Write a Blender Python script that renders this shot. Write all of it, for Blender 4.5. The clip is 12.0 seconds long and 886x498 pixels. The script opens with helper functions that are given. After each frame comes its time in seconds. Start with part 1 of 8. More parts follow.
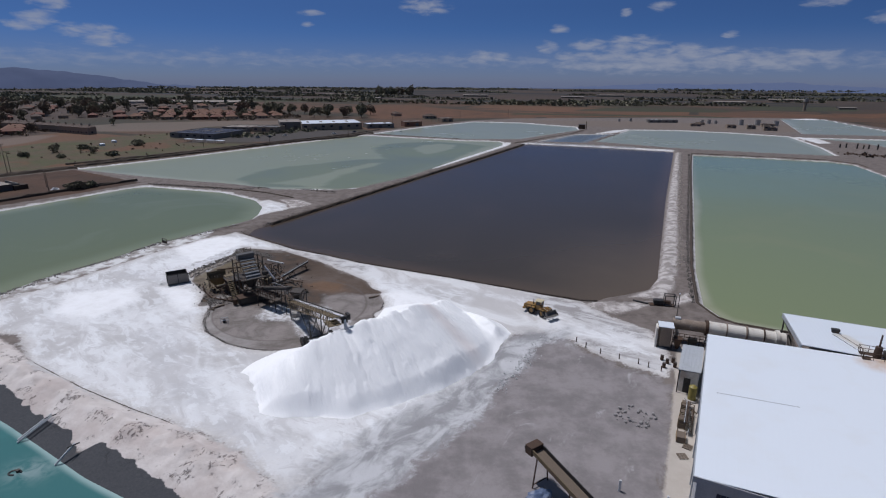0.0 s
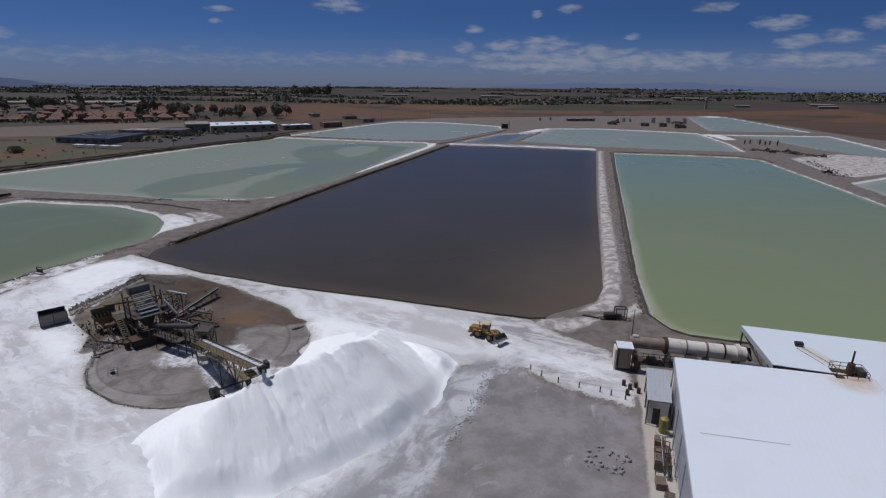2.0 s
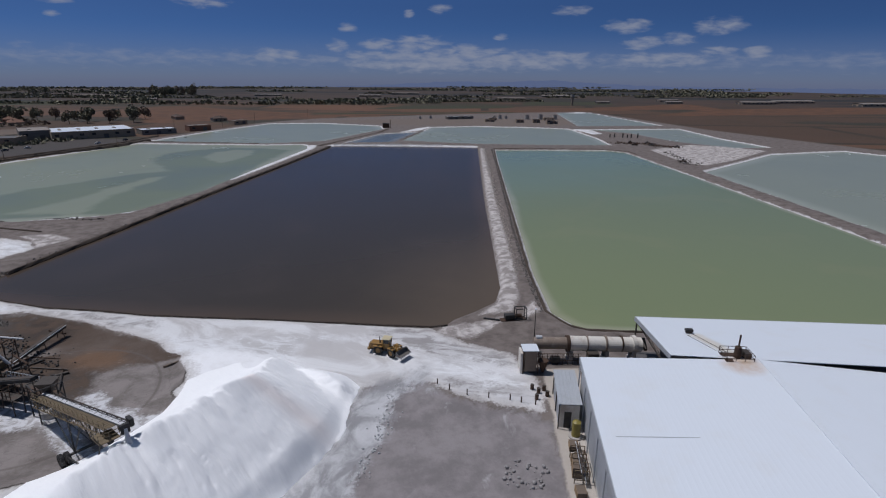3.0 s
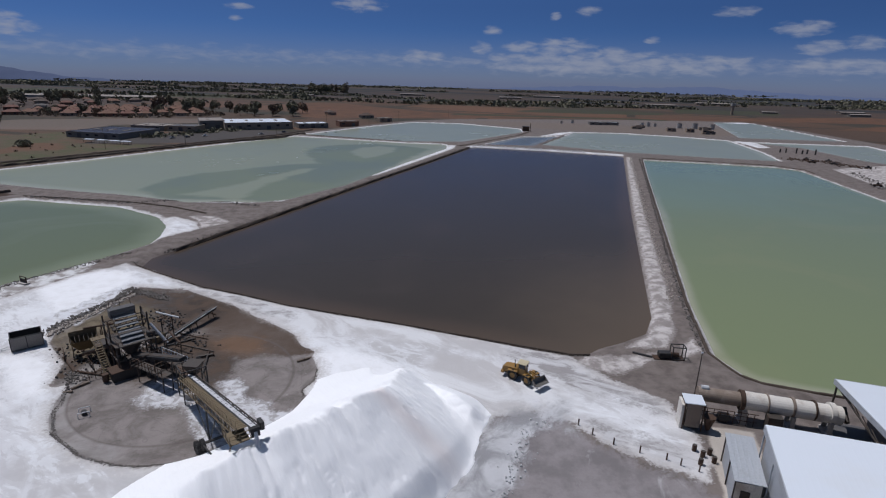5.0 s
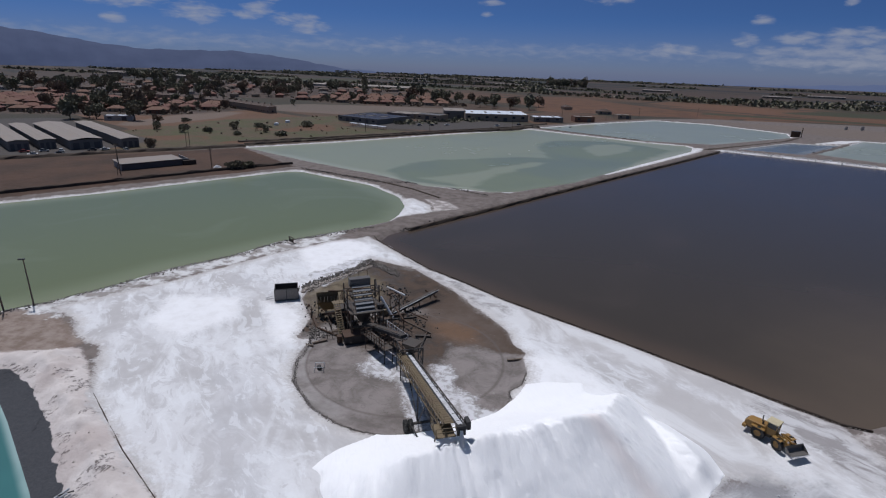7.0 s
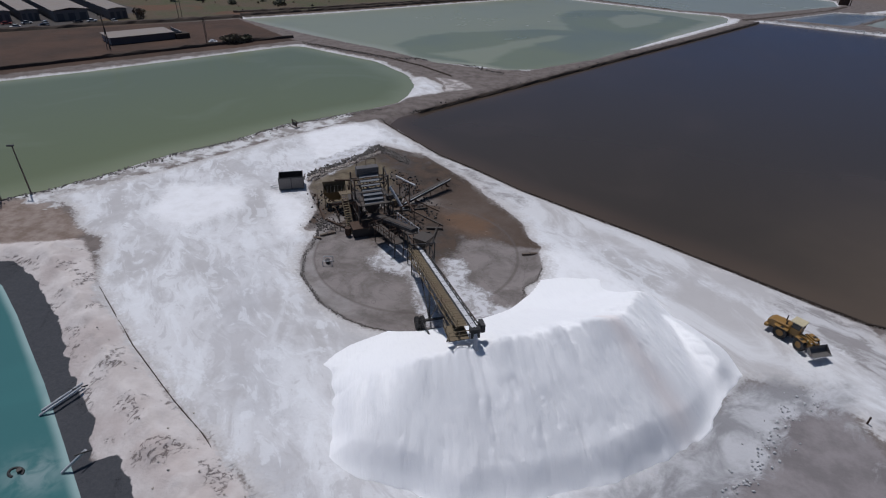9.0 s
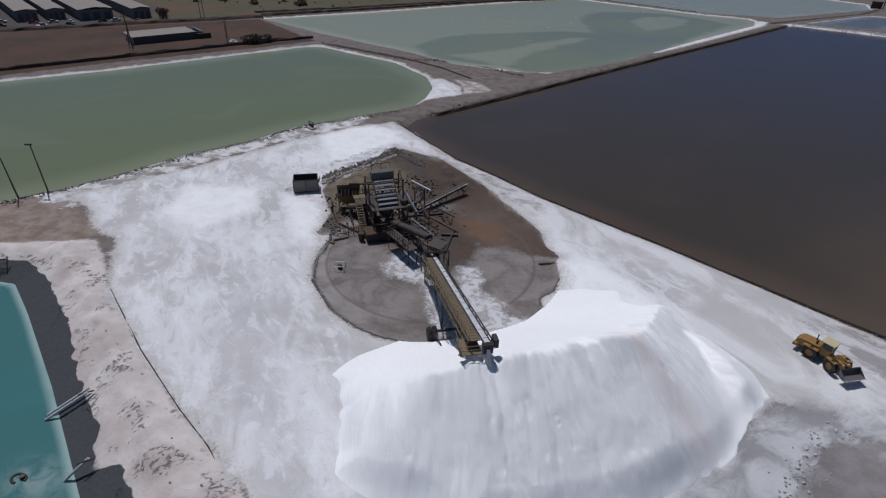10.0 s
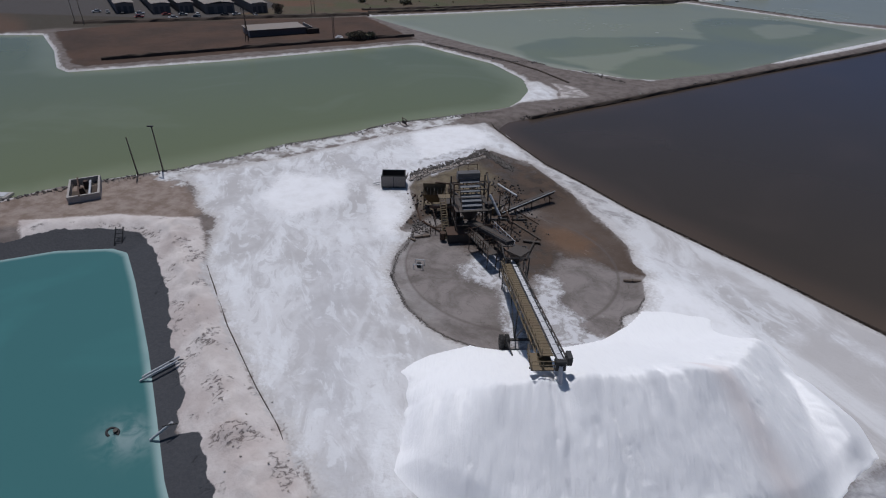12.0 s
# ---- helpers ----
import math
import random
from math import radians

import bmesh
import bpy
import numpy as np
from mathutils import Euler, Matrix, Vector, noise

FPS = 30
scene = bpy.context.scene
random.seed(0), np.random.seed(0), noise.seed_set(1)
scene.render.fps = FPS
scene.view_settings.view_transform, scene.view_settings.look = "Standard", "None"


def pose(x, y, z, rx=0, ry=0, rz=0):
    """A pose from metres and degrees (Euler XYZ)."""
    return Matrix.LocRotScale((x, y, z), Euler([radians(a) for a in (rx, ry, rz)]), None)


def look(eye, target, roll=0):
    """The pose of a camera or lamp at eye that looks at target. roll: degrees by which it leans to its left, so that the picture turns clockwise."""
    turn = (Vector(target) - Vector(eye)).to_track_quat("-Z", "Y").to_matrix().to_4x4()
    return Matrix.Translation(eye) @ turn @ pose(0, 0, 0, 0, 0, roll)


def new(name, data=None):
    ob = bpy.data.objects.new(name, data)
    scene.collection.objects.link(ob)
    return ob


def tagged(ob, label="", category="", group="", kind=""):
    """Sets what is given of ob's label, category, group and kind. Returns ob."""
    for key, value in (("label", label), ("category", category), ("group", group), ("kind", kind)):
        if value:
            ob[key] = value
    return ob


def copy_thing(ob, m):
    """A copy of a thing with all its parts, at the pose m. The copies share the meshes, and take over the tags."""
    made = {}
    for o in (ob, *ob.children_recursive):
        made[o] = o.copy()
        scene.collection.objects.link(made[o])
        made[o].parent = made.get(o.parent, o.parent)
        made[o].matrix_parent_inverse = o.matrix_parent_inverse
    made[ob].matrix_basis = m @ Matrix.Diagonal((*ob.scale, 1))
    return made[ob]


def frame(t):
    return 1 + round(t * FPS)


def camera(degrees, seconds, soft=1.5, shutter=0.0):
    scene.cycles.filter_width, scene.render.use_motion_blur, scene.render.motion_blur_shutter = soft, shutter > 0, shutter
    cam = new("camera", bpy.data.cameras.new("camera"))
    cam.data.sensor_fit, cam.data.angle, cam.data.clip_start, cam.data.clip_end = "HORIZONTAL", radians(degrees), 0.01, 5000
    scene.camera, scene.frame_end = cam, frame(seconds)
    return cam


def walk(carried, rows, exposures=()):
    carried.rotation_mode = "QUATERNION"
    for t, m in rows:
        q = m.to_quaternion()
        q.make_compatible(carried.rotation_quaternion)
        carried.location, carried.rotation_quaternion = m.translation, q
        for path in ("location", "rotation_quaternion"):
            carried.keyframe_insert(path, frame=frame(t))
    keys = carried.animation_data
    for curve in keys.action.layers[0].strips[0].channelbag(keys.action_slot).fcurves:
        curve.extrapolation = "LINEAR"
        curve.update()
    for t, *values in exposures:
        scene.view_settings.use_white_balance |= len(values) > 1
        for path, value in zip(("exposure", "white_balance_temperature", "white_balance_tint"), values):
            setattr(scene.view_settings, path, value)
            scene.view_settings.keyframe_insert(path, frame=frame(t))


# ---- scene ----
cam = camera(78.6, 12.0, soft=1.15)
PATH = [
    (0, (2.919, -5.949, 48.588), (2.979, -4.047, 47.974), 0.3),
    (0.5, (2.152, -2.635, 48.571), (2.316, -0.739, 47.956), 0.4),
    (1, (1.71, 0.809, 48.522), (1.903, 2.702, 47.906), 0.5),
    (1.5, (1.633, 4.315, 48.468), (1.869, 6.203, 47.852), 0.5),
    (2, (1.922, 7.768, 48.401), (2.256, 9.642, 47.786), 0.5),
    (2.5, (2.353, 11.246, 48.327), (2.895, 13.07, 47.712), 0.3),
    (2.7, (2.431, 12.561, 48.305), (3.069, 14.354, 47.689), 0.3),
    (3.1, (2.501, 15.088, 48.210), (3.246, 16.840, 47.595), 0.5),
    (3.5, (2.474, 17.437, 48.069), (3.243, 19.178, 47.454), 0.7),
    (3.9, (2.355, 19.555, 47.917), (3.065, 21.322, 47.304), 0.9),
    (4.3, (2.149, 21.393, 47.792), (2.717, 23.211, 47.184), 1.1),
    (4.5, (2.018, 22.166, 47.742), (2.514, 24.005, 47.131), 1.2),
    (5, (1.477, 23.617, 47.534), (1.765, 25.498, 46.92), 1.5),
    (5.5, (0.778, 25.07, 47.331), (0.785, 26.971, 46.711), 1.7),
    (6, (0.192, 26.402, 47.183), (-0.119, 28.275, 46.553), 1.7),
    (6.5, (-0.234, 27.703, 47.068), (-0.715, 29.539, 46.435), 1.8),
    (7, (-0.761, 28.834, 46.854), (-1.248, 30.66, 46.201), 1.8),
    (7.3, (-1.08, 29.47, 46.71), (-1.554, 31.25, 45.932), 1.8),
    (7.5, (-1.292, 29.908, 46.62), (-1.752, 31.636, 45.723), 1.82),
    (7.7, (-1.48, 30.38, 46.54), (-1.931, 32.062, 45.556), 1.85),
    (8.1, (-1.8, 31.46, 46.41), (-2.25, 33.107, 45.368), 1.8),
    (9.3, (-2.7, 34.7, 46.04), (-3.169, 36.338, 44.993), 1.67),
    (9.5, (-2.774, 35.153, 46.013), (-3.25, 36.79, 44.967), 1.7),
    (10, (-2.901, 36.201, 45.935), (-3.422, 37.824, 44.889), 1.7),
    (10.5, (-2.978, 36.682, 45.879), (-3.555, 38.285, 44.831), 1.7),
    (11, (-3.045, 36.9, 45.881), (-3.706, 38.469, 44.83), 1.6),
    (11.5, (-3.084, 37.034, 45.891), (-3.825, 38.566, 44.839), 1.6),
    (12, (-3.092, 37.248, 45.877), (-3.888, 38.751, 44.825), 1.5),
]
walk(cam, [(t, look(eye, target, roll)) for t, eye, target, roll in PATH],
     exposures=[(0, 0.02, 6160, 13), (0.8, -0.08, 6160, 13), (1.5, -0.12, 6160, 13), (2.5, -0.14, 6160, 13), (4.5, -0.04, 6160, 13), (6.5, 0.00, 6160, 13),
                (7.2, 0.00, 6160, 13), (7.8, -0.08, 6160, 13), (9.3, -0.23, 6160, 13), (12, -0.25, 6160, 13)])

# ---- world, sun, exposure ----
SUN_EL, SUN_AZ = 67.0, -52.0          # degrees; azimuth from +y towards +x
sun_dir = Vector((math.sin(radians(SUN_AZ)) * math.cos(radians(SUN_EL)),
                  math.cos(radians(SUN_AZ)) * math.cos(radians(SUN_EL)), math.sin(radians(SUN_EL))))
sun_data = bpy.data.lights.new("sun", "SUN")
sun_data.energy, sun_data.angle, sun_data.color = 2.85, radians(0.53), (1.0, 0.975, 0.945)
sun = new("sun", sun_data)
sun.matrix_world = look(sun_dir * 300, (0, 0, 0))
scene.view_settings.exposure = 0.0


class Nodes:
    """A short way to write a node tree."""

    def __init__(self, tree, fresh=True):
        self.tree = tree
        if fresh:
            tree.nodes.clear()

    def add(self, kind, *args, out=0, **props):
        n = self.tree.nodes.new(kind)
        links = {}
        for k, v in props.items():
            if k.startswith("i_"):
                links[k[2:]] = v
            else:
                setattr(n, k, v)
        for i, a in enumerate(args):
            self.put(n.inputs[i], a)
        for k, v in links.items():
            self.put(n.inputs[int(k) if k.isdigit() else k.replace("_", " ")], v)
        return n.outputs[out]

    def put(self, socket, v):
        if v is None:
            return
        if isinstance(v, bpy.types.NodeSocket):
            self.tree.links.new(v, socket)
        elif isinstance(v, (tuple, list)) and len(v) == 3 and socket.type == "RGBA":
            socket.default_value = (*v, 1.0)
        else:
            socket.default_value = v

    def math(self, op, a, b=0.0, c=0.0, clamp=False):
        return self.add("ShaderNodeMath", a, b, c, operation=op, use_clamp=clamp)

    def vec(self, op, a, b=(0, 0, 0), out=0):
        return self.add("ShaderNodeVectorMath", a, b, operation=op, out=out)

    def ramp(self, v, lo, hi, smooth=True):
        return self.add("ShaderNodeMapRange", v, lo, hi, 0.0, 1.0, clamp=True,
                        interpolation_type="SMOOTHSTEP" if smooth else "LINEAR")

    def mix(self, f, a, b):
        n = self.tree.nodes.new("ShaderNodeMix")
        n.data_type = "RGBA"
        self.put(n.inputs[0], f)
        self.put(n.inputs[6], a)
        self.put(n.inputs[7], b)
        return n.outputs[2]

    def noise(self, co, scale, detail=3.0, rough=0.55, warp=0.0):
        return self.add("ShaderNodeTexNoise", i_Vector=co, i_Scale=scale, i_Detail=detail, i_Roughness=rough,
                        i_Distortion=warp)

    def attr(self, name):
        return self.add("ShaderNodeAttribute", attribute_name=name, out=2)

    def stretch(self, co, s):
        return self.vec("MULTIPLY", co, s)

    def pos(self):
        return self.add("ShaderNodeNewGeometry", out=0)

    def obj(self):
        return self.add("ShaderNodeTexCoord", out=3)

    def bump(self, height, strength=0.3, dist=0.1):
        return self.add("ShaderNodeBump", i_Strength=strength, i_Distance=dist, i_Height=height)

    def out(self, color, rough=0.8, metal=0.0, normal=None, spec=0.5, **more):
        n = self.tree.nodes.new("ShaderNodeBsdfPrincipled")
        o = self.tree.nodes.new("ShaderNodeOutputMaterial")
        for k, v in dict(Base_Color=color, Roughness=rough, Metallic=metal, Normal=normal,
                         Specular_IOR_Level=spec, **more).items():
            self.put(n.inputs[k.replace("_", " ")], v)
        self.tree.links.new(n.outputs[0], o.inputs[0])


# clouds: azimuth and elevation of the middle, half width and half height, in degrees
CLOUDS = [
    (0.1, 6.2, 2.2, .6), (-11, 5.5, 1.2, .24), (-11.4, 4.5, .6, .24), (-33, 4.2, 1.5, .5), (-34, 3.6, 1.2, .4),
    (-29.9, 3.4, 2.1, .5), (-28.6, 2.8, 1.8, .6), (12, 2.5, 1.0, .5), (16, 2.7, 1.9, .5), (20, 2.8, 2.8, .7),
    (24.8, 2.5, 1.5, .36), (26.4, 1.5, 5.7, .8), (34.5, 1.7, 2.3, .5), (22, 6, 1.1, .36), (19, 5.6, .5, .3),
    (34.8, 5.8, 1.7, .36), (28, 3.5, .7, .24), (13, 4.2, .9, .36), (40, 4.4, 2, .55), (47.8, 4.2, 1.9, .65),
]
CLOUDS += [
    (41.4, 2.9, 1.9, .5), (44.5, 3.2, 1.4, .5), (51, 2, 1.1, .5), (47.8, 2.2, 1.5, .3), (-44.6, 4.4, 3.6, .6),
    (-38.3, 3.6, 2.3, .8), (-45, 2.8, 1.1, .36), (-31.9, 5.4, 1.5, .4), (21, 1.3, 9.5, 1.0), (31, 1.2, 6.5, .7), (6, 1.6, 3.0, .5), (43, 1.4, 5, .6),
]
world = bpy.data.worlds.new("sky")
scene.world = world
world.use_nodes = True
w = Nodes(world.node_tree)
way = w.add("ShaderNodeTexCoord", out=0)
sep = w.tree.nodes.new("ShaderNodeSeparateXYZ")
w.put(sep.inputs[0], way)
lifted = w.add("ShaderNodeCombineXYZ", sep.outputs[0], sep.outputs[1], w.math("MINIMUM", w.math("MULTIPLY_ADD", sep.outputs[2], 5.0, 0.06), w.math("MULTIPLY_ADD", sep.outputs[2], 0.5, 0.55)))
sky = w.add("ShaderNodeTexSky", w.vec("NORMALIZE", lifted), sky_type="NISHITA", sun_disc=False,
            sun_elevation=radians(SUN_EL), sun_rotation=radians(SUN_AZ), altitude=900.0, air_density=1.3,
            dust_density=0.6, ozone_density=2.5)
az = w.math("MULTIPLY", w.math("ARCTAN2", sep.outputs[0], sep.outputs[1]), 57.2958)
el = w.math("MULTIPLY", w.math("ARCSINE", sep.outputs[2]), 57.2958)
flat = w.add("ShaderNodeCombineXYZ", az, w.math("MULTIPLY", el, 3.2), 0.0)
puff = w.noise(flat, 0.62, 5.0, 0.52, 0.3)
cover = None
for ca, ce, cw, ch in CLOUDS:
    dx = w.math("DIVIDE", w.math("SUBTRACT", az, ca), cw * 1.15)
    dy = w.math("DIVIDE", w.math("SUBTRACT", el, ce), ch * 1.3)
    m = w.math("SUBTRACT", 1.0, w.math("ADD", w.math("MULTIPLY", dx, dx), w.math("MULTIPLY", dy, dy)))
    cover = m if cover is None else w.math("MAXIMUM", cover, m)
cover = w.math("MAXIMUM", cover, -0.8)
# thin far bank along the horizon
bank = w.math("SUBTRACT", 0.45, w.math("ABSOLUTE", w.math("MULTIPLY", w.math("SUBTRACT", el, 1.3), 0.7)))
cloud = w.ramp(w.math("MULTIPLY_ADD", w.math("SUBTRACT", puff, 0.5), 3.0, cover), -0.15, 1.5)
veil = w.math("MULTIPLY", w.ramp(w.math("MULTIPLY_ADD", w.math("SUBTRACT", puff, 0.5), 2.2, bank), -0.2, 1.1), 0.45)
cloud = w.math("MAXIMUM", w.math("MULTIPLY", cloud, 0.75), veil)
haze = w.math("SUBTRACT", 1.0, w.ramp(el, -1.0, 4.5))
deep = w.add("ShaderNodeMix", data_type="RGBA", blend_type="MULTIPLY", i_0=1.0, i_6=sky, i_7=w.mix(w.ramp(w.math("MULTIPLY", sep.outputs[2], 57.3), 7.0, 24.0), (0.52, 0.76, 1.10), (0.95, 0.92, 0.85)), out=2)
tinted = w.mix(w.math("MULTIPLY", haze, 0.85), deep, (2.55, 3.0, 4.8))
lit = w.mix(cloud, tinted, (5.6, 6.0, 7.1))
bg = w.add("ShaderNodeBackground", lit, 0.049)
w.tree.links.new(bg, w.tree.nodes.new("ShaderNodeOutputWorld").inputs[0])


# ---- materials ----
def material(name):
    m = bpy.data.materials.new(name)
    m.use_nodes = True
    return m, Nodes(m.node_tree)


def plain(name, color, rough=0.6, metal=0.0, vary=0.25, scale=1.2, dirt=(0.16, 0.13, 0.10), dirty=0.25, bump=0.15):
    """Paint, metal or plaster with grain, stains and a little relief."""
    m, n = material(name)
    co = n.obj()
    big, fine = n.noise(co, scale * 0.35, 4), n.noise(co, scale * 6, 4)
    c = n.mix(n.ramp(fine, 0.3, 0.75), color, tuple(v * (1 - vary) for v in color))
    c = n.mix(n.math("MULTIPLY", n.ramp(big, 0.5, 0.75), dirty), c, dirt)
    n.out(c, n.math("MULTIPLY_ADD", big, 0.25, rough - 0.12), metal, n.bump(fine, bump, 0.03))
    return m


def water(name, deep, shallow, width, rough=0.08, streak=None, ripple=0.05, spec=0.5):
    """Milky or dark brine: colour shifts towards the shore, with drifting streaks."""
    m, n = material(name)
    co = n.pos()
    edge = n.attr("edge")
    drift = n.noise(n.stretch(co, (1, 1, 1)), 0.018, 5, 0.6, 0.6)
    k = n.ramp(n.math("MULTIPLY_ADD", n.math("SUBTRACT", drift, 0.5), width * 1.4, edge), 0.0, width)
    c = n.mix(k, shallow, deep)
    if streak:
        c = n.mix(n.math("MULTIPLY", n.ramp(n.noise(co, 0.03, 4, 0.5, 1.0), 0.52, 0.68), 0.5), c, streak)
    h = n.noise(n.stretch(co, (1.0, 1.6, 1.0)), 2.2, 3)
    n.out(c, n.math("MULTIPLY_ADD", drift, 0.12, rough), 0.0, n.bump(h, ripple, 0.05), spec, IOR=1.33)
    return m


# ---- plan of the site, in metres ----
PONDS = {
    "dark": [(-54, 161.5), (-35, 145.8), (-26, 140.8), (-14, 133.3), (-2.2, 127.5), (8.5, 122.4), (18.5, 117.1), (29, 111.4), (38, 107), (41, 106.6), (44.5, 108.9),
             (50, 110.8), (56.5, 113.8), (61.5, 120.8), (66.5, 132), (102, 211), (167, 351), (170, 359), (127, 381), (80, 400), (74, 396), (-54, 168)],
    "west": [(-276, 157.5), (-263, 167), (-230, 152.5), (-204.5, 138.5), (-196, 137), (-166.6, 176), (-142, 216),
             (-128, 238), (-123, 240), (-108, 234.6), (-85, 227), (-67, 212), (-60.5, 200), (-58.7, 188.5),
             (-59, 180.5), (-64, 172), (-71, 162), (-80, 151), (-85, 137), (-92.5, 125), (-97, 112), (-102, 102),
             (-108, 93.5), (-113, 85), (-116, 77), (-128, 56), (-160, 10), (-330, 100)],
    "pale": [(-183, 286.5), (-146.5, 330), (-103, 390), (-49, 457.6), (32, 420.6), (58, 415.5), (61, 407), (58, 390),
             (23, 323.6), (-8, 262), (-28, 236), (-36, 232), (-46, 233), (-64, 233), (-81, 243), (-125, 260)],
    "far": [(-44, 469), (1.4, 534), (54, 595), (103, 585), (151, 537), (145, 504), (76, 428.6), (32.5, 427)],
    "slim": [(88, 413), (133, 467), (167, 472), (123, 406)],
    "back": [(132, 413.5), (195, 508), (239, 504), (279, 480), (311, 453), (287.6, 381.6), (267, 336), (228, 351.5),
             (180, 374)],
    "green": [(176, 342), (214, 328), (246, 314), (252, 303), (248, 290), (220.5, 205.6), (198, 139), (165, 46),
              (112, 72), (75, 90.5), (66, 96), (65, 104), (74, 126.4), (95, 171), (150, 288)],
    "east": [(241.7, 227), (338, 262), (400, 256), (420, 150), (330, 40), (190, 85), (214, 152)],
    "rear": [(318, 442), (413, 418), (381, 341), (368, 286), (342, 293), (330, 335), (340, 400)],
    "end": [(429, 650), (474, 640), (424, 450), (336, 470)],
}
POOL = [(-115, 44), (-97.6, 67), (-93, 73), (-86, 78), (-82.8, 78.4), (-74.4, 73.8), (-59.6, 65), (-51, 59.5),
        (-42, 53.7), (-35, 50), (-14, 38), (-30, 12), (-100, 10)]
LINER = [(-112, 60), (-100, 69), (-96, 75.6), (-89, 80.6), (-83.5, 82), (-77, 79.5), (-65, 72.7), (-58, 67.3), (-53, 64.2), (-48.4, 61.7), (-46.8, 59.5),
         (-45.2, 57.6), (-42.9, 58.9), (-40, 57.2), (-35, 54), (-26, 47.8), (-10, 37), (-14, 30), (-100, 30)]
PIVOT = (-27.0, 105.0)
SALT = [
    [(-97, 100.5), (-86, 118), (-75, 141), (-66, 156), (-58, 162), (-55, 160), (-35, 144.3), (-26, 139.4), (-14, 132), (-2.2, 126.2), (8.5, 121.1),
     (18.5, 115.8), (29, 110.2), (37, 105.8), (42, 97), (47.5, 91), (47.5, 84), (46, 77), (43.5, 73), (38, 77.5), (33.4, 82), (30.5, 86.5), (28, 90), (20, 89.5), (14.5, 82), (11, 76), (8, 69), (2, 63), (-6, 56),
     (-14, 47), (-22.8, 56), (-32.7, 61.7), (-41.6, 65.6), (-52.6, 71.6), (-65.7, 79.3), (-70.2, 84), (-76.7, 91.5), (-83, 92.5), (-88, 97)],
    [(-58, 183), (-60, 197), (-65, 209), (-61, 210), (-52, 203), (-49, 195)],
    [(72, 398), (79, 403.5), (127, 385), (150, 374), (172, 363), (170, 358), (148, 370), (126, 379.5), (80, 397)],
    [(61, 404), (57.5, 388), (22, 321), (4, 286), (7.5, 285), (27, 320), (63, 388), (67, 404)],
    [(150, 470), (170, 476), (196, 509), (176, 500)], [(-46, 229), (-60, 231), (-55, 238), (-30, 238), (-27, 232)],
    [(300, 400), (312, 402), (325, 440), (310, 445)],
]
CRUST = [[(56, 112), (66, 130), (103, 211), (168, 350), (171.3, 349), (106.8, 210.3), (70, 128.4), (62, 113), (57, 107), (49, 107.5)],
         [(40, 105.5), (46, 104.5), (55, 105.5), (50, 101.5), (43, 99), (38, 103)], [(60, 107), (64, 110), (63, 105), (58, 103)], [(-49, 195), (-52, 204), (-58, 212), (-48, 210), (-41, 202)],
         [(275, 305), (324, 318), (340, 296), (348, 274), (290, 250), (258, 241), (252, 250)]]
FIELD = [[(-60, 630), (60, 640), (110, 660), (300, 672), (480, 668), (720, 640), (800, 780), (420, 700), (100, 740), (-20, 900), (-110, 900)], [(500, 560), (900, 480), (1100, 600), (700, 640)]]
SPILL = [
    [(-21.6, 103.4), (-19.5, 105.1), (-17.3, 99.8), (-15.8, 97.7), (-13.5, 96.9), (-11.7, 94.6), (-10.9, 94.2), (-9, 94.3), (-11, 91.7), (-12.9, 89.7), (-15, 88), (-17, 92.5), (-19.5, 97)],
    [(-33.4, 100.5), (-32, 104.7), (-29.5, 105.6), (-26.4, 103), (-22.5, 98), (-19, 90), (-17, 86.8), (-21, 90), (-24, 95.5), (-26, 98), (-28, 97.7), (-30.9, 98.4)],
    [(-60, 131), (-55, 127), (-50, 140), (-53, 146)],
]
PADS = [
    [(-44.4, 105.1), (-44.1, 99.9), (-42.9, 95.8), (-41, 92.4), (-38.3, 89.9), (-35, 87.2), (-31.7, 85.6), (-29, 84.6), (-26.3, 84.2), (-23.1, 84.3),
     (-19.7, 85.1), (-16.4, 86.8), (-12.9, 89.6), (-11, 91.6), (-9, 94), (-8.3, 95.7), (-8.2, 98), (-8.6, 99.8), (-7, 102.2), (-6.7, 105.9), (-8, 110.2),
     (-7.7, 112), (-10.2, 114.2), (-12, 119), (-15.2, 122.5), (-19.8, 126.9), (-26.2, 133.9), (-31.8, 138.2), (-38, 143), (-42.9, 144.5), (-49, 146),
     (-51, 138.6), (-56, 130.1), (-55.6, 123.6), (-54.5, 119.6), (-48.6, 112.1), (-47.7, 107.7), (-46.8, 104.7)],
]
WET = [[(-32.7, 115.5), (-29.9, 112.6), (-24.4, 112.7), (-20.1, 111.2), (-17.1, 112), (-14.9, 112.3), (-12.4, 111.1), (-7.5, 111.9), (-10.2, 114.2), (-12, 119), (-15.2, 122.5),
        (-19.8, 126.9), (-26.2, 133.9), (-31.8, 138.2), (-36, 141), (-38, 130)]]
RUSTY = [[(-28, 118), (-23, 120.5), (-17.6, 118.8), (-16.2, 113.6), (-20.6, 112.9), (-25.1, 114)]]
OLIVE = [[(-55.5, 121), (-55, 127), (-51.5, 134), (-49, 139), (-42, 134), (-39, 124), (-41, 117), (-46, 113), (-51, 116)]]
